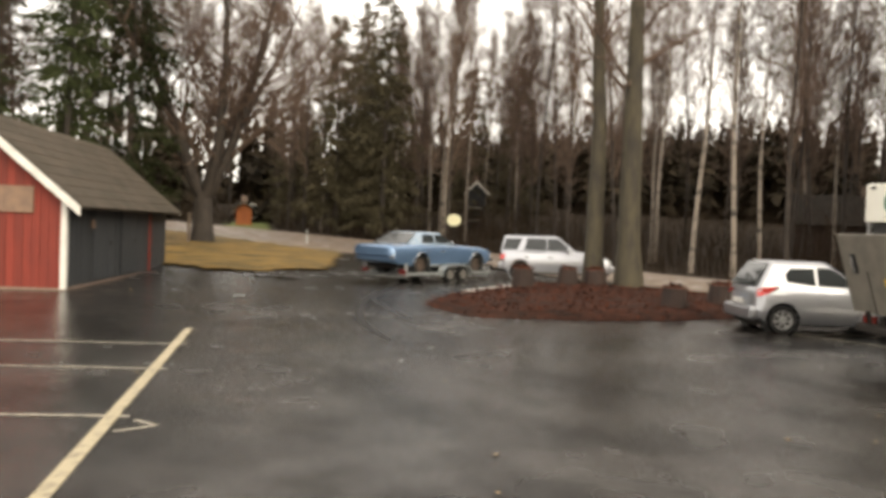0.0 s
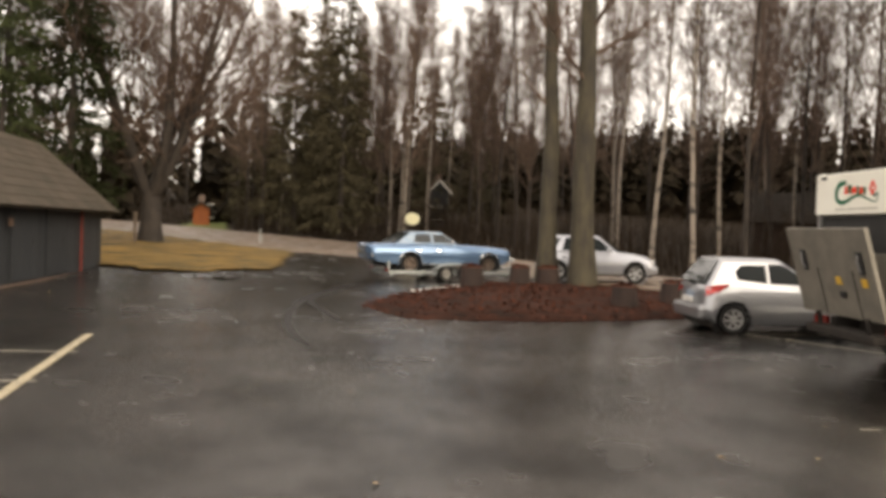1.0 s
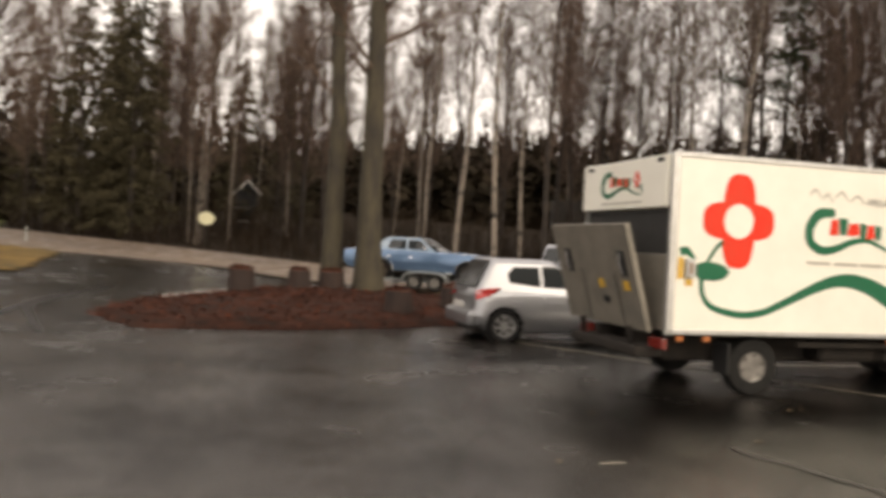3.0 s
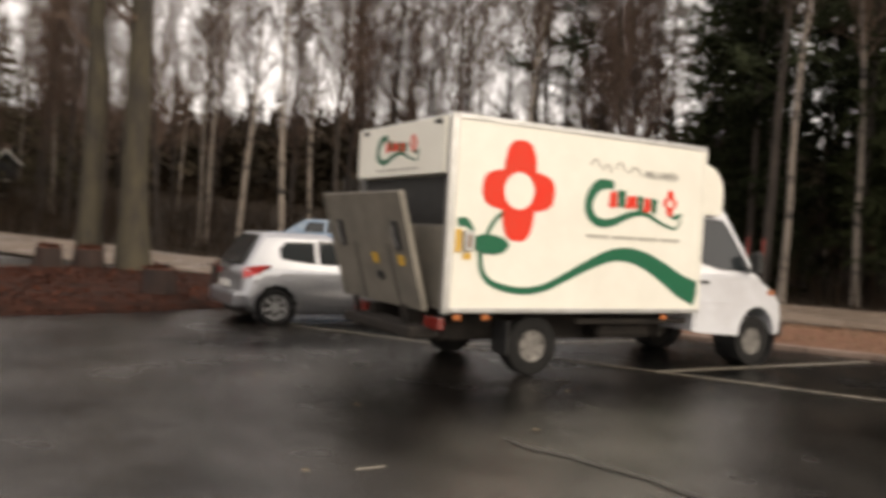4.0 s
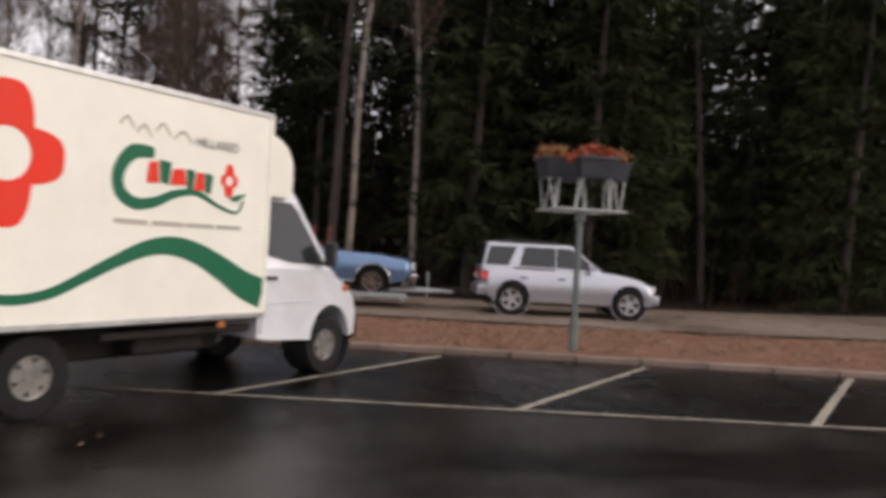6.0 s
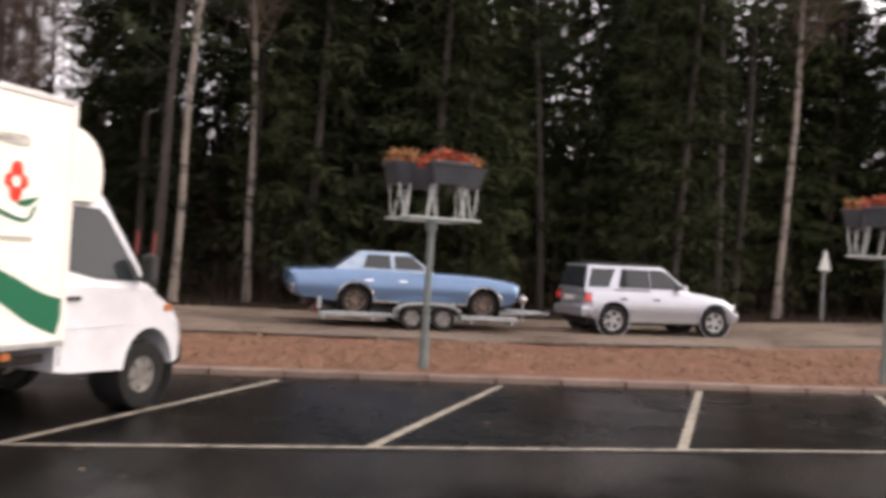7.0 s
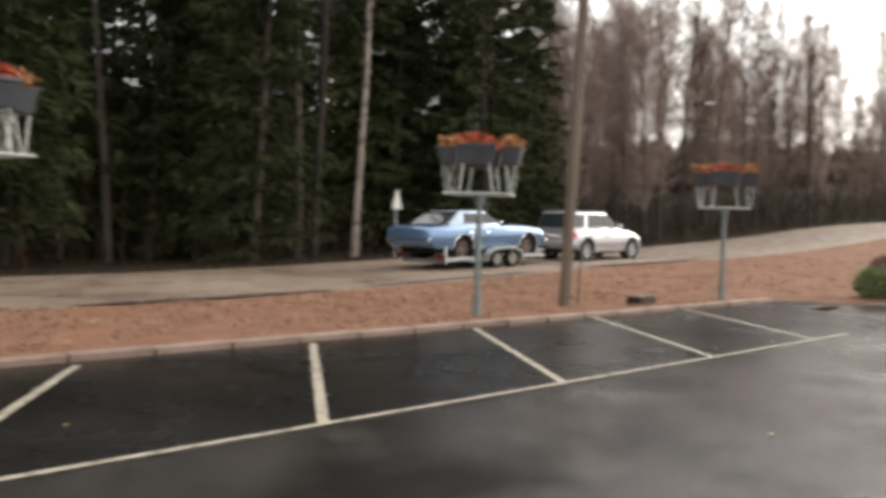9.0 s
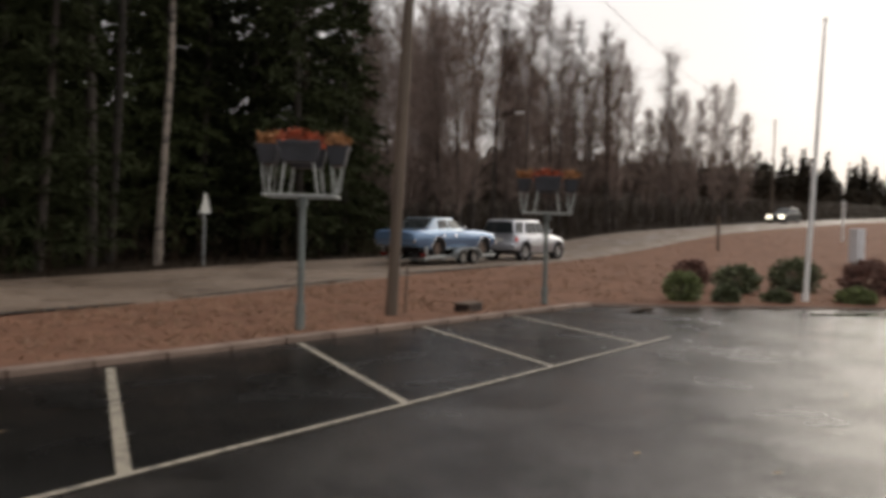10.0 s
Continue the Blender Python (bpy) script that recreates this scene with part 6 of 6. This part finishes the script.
def shrub(x, y, rx, rz, leaf_mat, label, seed):
    rng = random.Random(seed)
    root = empty("shrub", pose(x, y, verge_z(x, y) - 0.03), label, "shrub", "shrubs in the soil bed")
    w, b = Buf(), Buf()
    for _ in range(16):
        d = Vector((rng.uniform(-1, 1), rng.uniform(-1, 1), rng.uniform(0.5, 1.4)))
        br = bent(Vector((0, 0, 0)), d, rz * rng.uniform(0.7, 1.1), 4, rng, 0.2)
        w.limb(br, [0.02, 0.016, 0.012, 0.008, 0.003], 4)
    for _ in range(int(1500 * max(1.0, rx / 0.5) ** 1.8)):
        u = rand_dir(rng)
        r = rng.uniform(0.3, 1.0) ** 0.6 * (1 + 0.25 * noise.noise(u * 2.2 + Vector((seed, 0, 0))))
        p = Vector((u.x * rx * r, u.y * rx * r, max(0.03, rz * 0.5 + u.z * rz * 0.55 * r)))
        d = (u + rand_dir(rng) * 0.8).normalized()
        b.leaf(p, d, d.cross(rand_dir(rng)).normalized(), rng.uniform(0.08, 0.17), rng.uniform(0.04, 0.08))
    data_mesh("stems", w.v, w.f, M_BARK, root)
    data_mesh("foliage", b.v, b.f, leaf_mat, root)


for i, (x, y, rx, rz, mt, lb) in enumerate((
        (20.3, 2.2, 0.44, 0.70, M_BUSH_G, "bright green leafy shrub in bare soil"), (24.3, 3.3, 0.52, 0.80, M_BUSH_R, "brownish red twiggy shrub in bare soil"),
        (23.6, 1.75, 0.60, 0.74, M_BUSH_D, "dark green rounded shrub in bare soil"), (25.9, 0.7, 0.72, 0.95, M_BUSH_D, "large dark green shrub behind the flagpole"),
        (20.95, 1.3, 0.29, 0.38, M_BUSH_D, "small dark green shrub in bare soil"), (22.0, 0.3, 0.32, 0.26, M_BUSH_D, "low dark green shrub near the kerb"),
        (23.5, -1.3, 0.46, 0.36, M_BUSH_G, "low green shrub near the kerb"), (26.5, -1.2, 0.75, 0.95, M_BUSH_R, "dark reddish shrub in bare soil"))):
    shrub(x, y, rx, rz, mt, lb, 100 + i)


def culvert():
    root = empty("drain_box", pose(13.8, 4.4, verge_z(13.8, 4.4), 0, 0, 8), "dark rusty drain box set in the soil bank", "drain")
    part("body", box_bm(-0.34, 0.34, -0.18, 0.18, -0.2, 0.14, 0.05), M_STUMP, root)
    part("lid", box_bm(-0.42, 0.3, -0.2, 0.14, 0.14, 0.18, 0.015), M_POLE, root)


culvert()


# ---- logs standing round the island ----
def stump(x, y, r, h, seed):
    rng = random.Random(seed)
    z = island_z(x, y) - 0.05
    root = empty("tree_stump", pose(x, y, z, 0, 0, rng.uniform(0, 360)), "reddish brown cut tree stump topped with fallen leaves", "stump", "stumps round the island")
    bm = bmesh.new()
    rings = []
    for t in (0, 0.15, 0.5, 0.85, 1.0):
        ring = []
        for k in range(14):
            a = 2 * math.pi * k / 14
            q = r * (1.12 - 0.14 * t + (0.12 if t == 0 else 0)) * (1 + 0.1 * noise.noise((math.cos(a) * 1.5, math.sin(a) * 1.5, seed + t * 0.4)))
            ring.append(bm.verts.new((q * math.cos(a), q * math.sin(a), h * t - (0.05 if t == 0 else 0))))
        rings.append(ring)
    for u, v in zip(rings, rings[1:]):
        for k in range(14):
            bm.faces.new((u[k], u[(k + 1) % 14], v[(k + 1) % 14], v[k]))
    bm.faces.new(rings[-1])
    part("trunk_piece", bm, M_STUMP, root)
    part("cut_top", tube_bm([(0, 0, h - 0.02), (0, 0, h + 0.02)], r * 0.9, 14), M_STUMP_TOP, root)
    b = Buf()
    tuft_buf(b, rng, Vector((0, 0, h)), (r * 0.75, r * 0.75, 0.06), 140, 0.14, 0.06, 0.3)
    data_mesh("leaves", b.v, b.f, M_LEAF, root)


for i, (x, y, r, h) in enumerate(((-18.4, 0.75, 0.33, 0.70), (-19.0, 3.1, 0.31, 0.62), (-18.9, 4.2, 0.36, 0.58), (-12.55, 0.75, 0.29, 0.56), (-12.75, 2.75, 0.31, 0.58))):
    stump(x, y, r, h, 31 + i)


# ---- houses glimpsed through the trees ----
def cottage(name, x, y, turn, L, W, eave, ridge, wall_mat, roof_mat, trim_mat, label):
    root = empty(name, pose(x, y, far_land(x, y) - 0.2, 0, 0, turn), label, "house")
    part("wall", slab_bm([(0, 0, 0), (0, W, 0), (0, W, eave), (0, W / 2, ridge), (0, 0, eave)], (1, 0, 0), L), wall_mat, root)
    k = (ridge - eave) / (W / 2)
    for s in (-1, 1):
        y0 = W / 2 + s * (W / 2 + 0.4)
        part("roof", slab_bm([(-0.4, y0, eave - 0.4 * k + 0.03), (L + 0.4, y0, eave - 0.4 * k + 0.03), (L + 0.4, W / 2, ridge + 0.03), (-0.4, W / 2, ridge + 0.03)], (0, s * k, 1), 0.12), roof_mat, root)
        part("barge_board", slab_bm([(-0.45, y0, eave - 0.4 * k - 0.15), (-0.45, y0, eave - 0.4 * k + 0.13), (-0.45, W / 2, ridge + 0.15), (-0.45, W / 2, ridge - 0.13)], (1, 0, 0), 0.04), trim_mat, root)
    for yy in (W * 0.25, W * 0.62):
        w = part("window", box_bm(-0.05, 0.02, yy, yy + 0.9, 1.0, 2.2), M_GLASS, root)
        part("frame", box_bm(-0.07, -0.03, yy - 0.1, yy + 1.0, 2.2, 2.3), trim_mat, w)
        part("frame", box_bm(-0.07, -0.03, yy - 0.1, yy + 1.0, 0.9, 1.0), trim_mat, w)
    part("chimney", box_bm(L * 0.4, L * 0.4 + 0.6, W / 2 - 0.3, W / 2 + 0.3, ridge - 0.3, ridge + 0.8), M_KERB, root)


cottage("cottage", -67.9, 35.3, 147, 5.5, 1.8, 4.0, 4.9, M_SLATE_WOOD, M_TILE, M_TRIM, "dark cottage with white gable trim among bare trees")
cottage("barn", -33, 36, 35, 11, 7, 2.6, 4.6, M_STUMP, M_BARN_ROOF, M_SLATE_WOOD, "low dark brown barn among bare trees")
cottage("cottage", -78.5, 12.6, -20, 1.8, 1.5, 1.8, 2.3, M_RED_WALL, M_TILE, M_TRIM, "small orange-red cottage beyond the road")


def lawn():
    """A strip of greener grass before the orange cottage."""
    def keep(x, y):
        return abs(y - 14.2 + 0.37 * (x + 80)) < 2.2 + 0.4 * noise.noise((x * 0.5, y * 0.5, 2))
    tagged(grid_mesh("lawn", -84, -66, 6, 19, 30, 26, lambda x, y: far_land(x, y) + 0.08, M_LAWN, keep), "strip of green lawn before a small cottage", "grass", kind="structure")


lawn()


# ---- far end of the road ----
def sign_box():
    x, y = 41.5, 1.3
    root = empty("sign_box", pose(x, y, verge_z(x, y), 0, 0, 200), "pale rectangular sign box at the junction", "sign")
    part("face", box_bm(-0.9, 0.9, -0.15, 0.15, 0.15, 1.7, 0.02), M_LIT_SIGN, root)
    part("foot", box_bm(-0.8, 0.8, -0.12, 0.12, -0.3, 0.15), M_DARK, root)


sign_box()
for x, y, h, mt, lb in ((58.0, 4.5, 2.6, M_FLAG, "thin white pole at the junction"), (46.0, 8.9, 1.9, M_POLE, "short brown roadside post")):
    root = empty("roadside_pole", pose(x, y, verge_z(x, y)), lb, "pole")
    part("pole", tube_bm([(0, 0, -0.2), (0, 0, h)], 0.08, 8), mt, root)
    part("cap", tube_bm([(0, 0, h), (0, 0, h + 0.04)], 0.1, 8), mt, root)


def street_lamp(x, y, h, turn):
    root = empty("street_lamp", pose(x, y, far_land(x, y), 0, 0, turn), "slim grey street lamp beside the road", "street lamp")
    part("pole", tube_bm([(0, 0, -0.3), (0, 0, h), (0.3, 0, h + 0.4), (1.3, 0, h + 0.5)], [0.06, 0.045, 0.035, 0.03], 8), M_DARK, root)
    part("lamp_head", box_bm(1.2, 1.8, -0.12, 0.12, h + 0.44, h + 0.56, 0.03), M_FLAG, root)


street_lamp(46.5, 23.8, 8.2, -60)


def build_far_car():
    car = empty("car", pose(0, 0, 0), "distant dark car with lit headlights on the road", "car")
    half, wb, r = 0.88, 2.6, 0.31
    top = [(-0.7, 0.3), (-0.78, 0.7), (-0.6, 0.95), (0.5, 0.98), (1.9, 0.96), (2.9, 0.82), (3.3, 0.6), (3.3, 0.25)]
    bottom = arch(wb, r, 0.38, 0.22) + arch(0, r, 0.38, 0.22)
    part("body", shell_bm(top, bottom, half, LAYERS), M_BLACK, car)
    part("cabin", cabin_bm(-0.6, -0.1, 1.1, 1.95, 0.97, 1.46, 0.8, 0.62), M_GLASS, car)
    for s in (-1, 1):
        part("headlight", box_bm(3.2, 3.36, min(s * 0.5, s * 0.78), max(s * 0.5, s * 0.78), 0.56, 0.74, 0.02), M_HEADLIGHT, car, "glowing headlight")
        for x in (0, wb):
            wheel(car, x, s * 0.77, r, 0.2, M_RIM, 5)
    return car


FAR_CAR = build_far_car()


def far_car_pose(s):
    x = 86.5 - s
    a = math.atan2(road_mid(x) - road_mid(x - 3), 3)
    y = road_mid(x) + 1.6
    return pose(x, y, road_z(x) + 0.03, 0, math.degrees(math.atan2(road_z(x) - road_z(x - 3), 3)), 180 + math.degrees(a))


# ---- scattered small stuff ----
def verge_tufts():
    rng = random.Random(41)
    b = Buf()
    for _ in range(16000):
        x = rng.uniform(-5, 34) if rng.random() < 0.85 else rng.uniform(34, 70)
        y0, y1 = (lot_edge(x) if x < TURN_END[0] else -4.4) + 0.3, road_mid(x) - 3.5
        y = rng.uniform(y0, y1)
        if noise.noise((x * 0.8, y * 0.8, 4)) < rng.uniform(-0.5, 0.3):
            continue
        p = Vector((x, y, verge_z(x, y) - 0.01))
        for _ in range(2):
            d = Vector((rng.uniform(-1, 1), rng.uniform(-1, 1), rng.uniform(0.1, 0.9))).normalized()
            b.blade(p, p + d * rng.uniform(0.06, 0.2), rng.uniform(0.012, 0.03), d.cross(rand_dir(rng)).normalized())
    tagged(data_mesh("dead_grass", b.v, b.f, M_TUFT), "dead reddish grass and stalks on the soil bank", "grass", kind="stuff")


verge_tufts()


def island_leaves():
    rng = random.Random(43)
    b = Buf()
    made = 0
    poly = [Vector(p) for p in ISLAND]
    cx, cy = -15.8, 1.0
    while made < 9000:
        k = rng.randrange(len(poly))
        q = poly[k].lerp(poly[(k + 1) % len(poly)], rng.random())
        t = math.sqrt(rng.random()) * 1.03
        x, y = cx + (q.x - cx) * t, cy + (q.y - cy) * t
        z = (0.05 if t > 0.95 else 0.06 + 0.19 * (1 - t) ** 0.6 + 0.03)
        d = Vector((rng.uniform(-1, 1), rng.uniform(-1, 1), rng.uniform(-0.1, 0.5))).normalized()
        b.leaf(Vector((x, y, max(z, 0.03))), d, d.cross(Vector((rng.uniform(-0.4, 0.4), rng.uniform(-0.4, 0.4), 1))).normalized(), rng.uniform(0.05, 0.12), rng.uniform(0.03, 0.07))
        made += 1
    tagged(data_mesh("leaf_litter", b.v, b.f, M_LEAF), "fallen red-brown leaves covering the island", "leaves", kind="stuff")


island_leaves()


def lot_litter():
    rng = random.Random(47)
    b = Buf()
    for _ in range(60):
        x, y = rng.uniform(-22, 14), rng.uniform(-13, 3)
        d = Vector((rng.uniform(-1, 1), rng.uniform(-1, 1), 0.05)).normalized()
        b.leaf(Vector((x, y, 0.014)), d, d.cross(Vector((0, 0, 1))).normalized(), rng.uniform(0.04, 0.1), rng.uniform(0.03, 0.06))
    tagged(data_mesh("loose_leaves", b.v, b.f, M_DRY), "scattered pale leaves on wet asphalt", "leaves", kind="stuff")


lot_litter()


def puddle(x, y, rx, ry, turn, seed, name="puddle", material=M_PUDDLE, label="shallow puddle of rain water on asphalt", category="puddle", z=0.005):
    """A thin sheet of standing water with an uneven edge."""
    bm = bmesh.new()
    c, sn = math.cos(radians(turn)), math.sin(radians(turn))
    ring = []
    for k in range(40):
        a = 2 * math.pi * k / 40
        q = 1 + 0.45 * noise.noise((math.cos(a) * 1.3, math.sin(a) * 1.3, seed)) + 0.15 * noise.noise((math.cos(a) * 5, math.sin(a) * 5, seed))
        u, v = rx * q * math.cos(a), ry * q * math.sin(a)
        ring.append(bm.verts.new((x + u * c - v * sn, y + u * sn + v * c, lot_z(x, y) + z)))
    bm.faces.new(ring)
    tagged(link(name, bm, material), label, category, kind="structure")


for i, row in enumerate(((-25.4, -4.6, 1.6, 0.5, 30), (-23.0, -2.2, 0.9, 0.3, 40), (20.5, -1.5, 1.6, 0.25, -40), (23.0, -3.0, 1.4, 0.2, -35), (17.6, 2.2, 0.9, 0.2, 10))):
    puddle(*row, 60 + i)
tagged(link("paint_fragment", line_bm((-3.53, -5.86, 0), (-3.42, -5.67, 0), 0.03, 0.009), M_LINE), "worn-off fragment of pale line paint", "road marking", kind="structure")



def mark(points, width, label, material=M_TYRE_MARK, name="tyre_mark"):
    bm = bmesh.new()
    pts = [Vector(p) for p in points]
    a, b = [], []
    n = 30
    for i in range(n + 1):
        u = i / n * (len(pts) - 1)
        j = min(int(u), len(pts) - 2)
        p0, p1, p2, p3 = pts[max(j - 1, 0)], pts[j], pts[j + 1], pts[min(j + 2, len(pts) - 1)]
        t = u - j
        q = 0.5 * (2 * p1 + (p2 - p0) * t + (2 * p0 - 5 * p1 + 4 * p2 - p3) * t * t + (3 * p1 - p0 - 3 * p2 + p3) * t ** 3)
        d = (p2 - p1).normalized()
        w = width * (1 + 0.5 * noise.noise((q.x * 0.9, q.y * 0.9, 8))) * (0.3 + 0.7 * min(1, 6 * i / n, 6 * (n - i) / n)) / 2
        z = (road_z(q.x) + 0.012 if abs(q.y - road_mid(q.x)) < 3.7 and q.x > -20 else lot_z(q.x, q.y) + 0.008)
        a.append((q.x - d.y * w, q.y + d.x * w, z))
        b.append((q.x + d.y * w, q.y - d.x * w, z))
    bm.free()
    tagged(link(name, strip_bm(a, b), material), label, "road marking" if name == "tyre_mark" else "crack", kind="structure")


mark([(-22.9, -0.3), (-19.2, -3.8), (-15.4, -6.3), (-12.7, -7.6), (-10.5, -8.3)], 0.16, "faint dark curved tyre mark on the asphalt")
mark([(-22.0, -1.0), (-18.0, -4.5), (-15.4, -5.6), (-13.2, -6.3)], 0.14, "faint dark curved tyre mark on the asphalt")
mark([(-3.1, -4.42), (-2.83, -4.57), (-2.5, -4.6), (-2.27, -4.68), (-1.88, -4.79), (-1.55, -4.97), (-1.1, -5.1)], 0.085, "dark repaired crack in the asphalt", M_TYRE_MARK, "asphalt_crack")
# crumbled edge cracks, drawn wide so they also paint the shaded drop
for x0, x1, off in ((-6, 3, -3.5), (4.0, 9.5, -3.55), (10.5, 17, -3.4), (-1, 6.5, -2.4), (19, 27, -3.5)):
    mark([(x, road_mid(x) + off + 0.12 * noise.noise((x, 3, 1))) for x in np.linspace(x0, x1, 6)], 0.26, "dark crumbled crack and painted shade along the road edge", M_DARK, "edge_crack")


# ---- what moves ----
# the towing car's right rear wheel on the road: seconds, x, y
DRIVE = [(0, -23.7, 4.85), (1, -21.7, 7.25), (2, -18.7, 9.05), (3.5, -12.5, 10.25), (5, -4.58, 11.0), (5.5, -1.94, 11.15), (7, 7.4, 11.5), (7.5, 11.0, 11.85), (8, 14.6, 12.1), (9, 22.2, 12.5), (9.5, 26.2, 12.55), (10, 30.3, 12.4)]


def drive_at(t):
    """Smooth place along the drive by cubic pieces, with the speed."""
    rows = DRIVE
    n = len(rows)
    i = max(j for j in range(n - 1) if rows[j][0] <= t + 1e-9)
    def slope(j, k):
        a, b = max(j - 1, 0), min(j + 1, n - 1)
        return (rows[b][k] - rows[a][k]) / (rows[b][0] - rows[a][0])
    t0, t1 = rows[i][0], rows[i + 1][0]
    h = t1 - t0
    s = (t - t0) / h
    out, vel = [], []
    for k in (1, 2):
        p0, p1, m0, m1 = rows[i][k], rows[i + 1][k], slope(i, k) * h, slope(i + 1, k) * h
        out.append((2 * s ** 3 - 3 * s ** 2 + 1) * p0 + (s ** 3 - 2 * s ** 2 + s) * m0 + (-2 * s ** 3 + 3 * s ** 2) * p1 + (s ** 3 - s ** 2) * m1)
        vel.append(((6 * s * s - 6 * s) * p0 + (3 * s * s - 4 * s + 1) * m0 + (-6 * s * s + 6 * s) * p1 + (3 * s * s - 2 * s) * m1) / h)
    return Vector(out), Vector(vel)


def drive_z(p):
    """Height of the surface driven on: lot, then road."""
    mid = road_mid(p.x)
    t = smooth_step(mid - 5.5, mid - 2.8, p.y)
    return lot_z(p.x, p.y) * (1 - t) + (road_z(p.x) + 0.03) * t


def pose_on(p, heading, ahead):
    """Upright on the surface at p, pitched to the height a wheelbase ahead."""
    z0, z1 = drive_z(p), drive_z(p + heading * ahead)
    return pose(p.x, p.y, z0, 0, -math.degrees(math.atan2(z1 - z0, ahead)), math.degrees(math.atan2(heading.y, heading.x)))


def motions():
    suv_rows, trailer_rows, classic_rows = [], [], []
    turn_suv, turn_trailer = [], []
    steps = 300
    tail = None
    run, run_t, last, last_t = 0.0, 0.0, None, None
    for k in range(steps + 1):
        t = k / 30
        p, v = drive_at(min(t, 10.0))
        h = v.normalized()
        rear = p + Vector((-h.y, h.x)) * 0.8
        hitch = rear - h * 1.1
        if tail is None:
            tail = hitch - Vector((-0.28, 0.96)).normalized() * 3.6
        d = (hitch - tail).normalized()
        tail = hitch - d * 3.6
        run += (rear - last).length if last else 0
        run_t += (tail - last_t).length if last_t else 0
        last, last_t = rear.copy(), tail.copy()
        turn_suv.append((t, math.degrees(run / 0.36)))
        turn_trailer.append((t, math.degrees(run_t / 0.27)))
        if k % 6 == 0:
            suv_rows.append((t, pose_on(rear, h, 2.8)))
            m = pose_on(tail, d, 3.0)
            trailer_rows.append((t, m))
            classic_rows.append((t, m @ pose(-1.62, 0, 0.265)))
    walk(SUV, suv_rows)
    walk(TRAILER, trailer_rows)
    walk(CLASSIC, classic_rows)
    for wheels, turns in ((SUV_WHEELS, turn_suv), (TRAILER_WHEELS, turn_trailer)):
        for w in wheels:
            at = w.location.copy()
            walk(w, [(t, Matrix.Translation(at) @ pose(0, 0, 0, 0, a, 0)) for t, a in turns])
    walk(FAR_CAR, [(0, far_car_pose(-34)), (10, far_car_pose(0))])


motions()
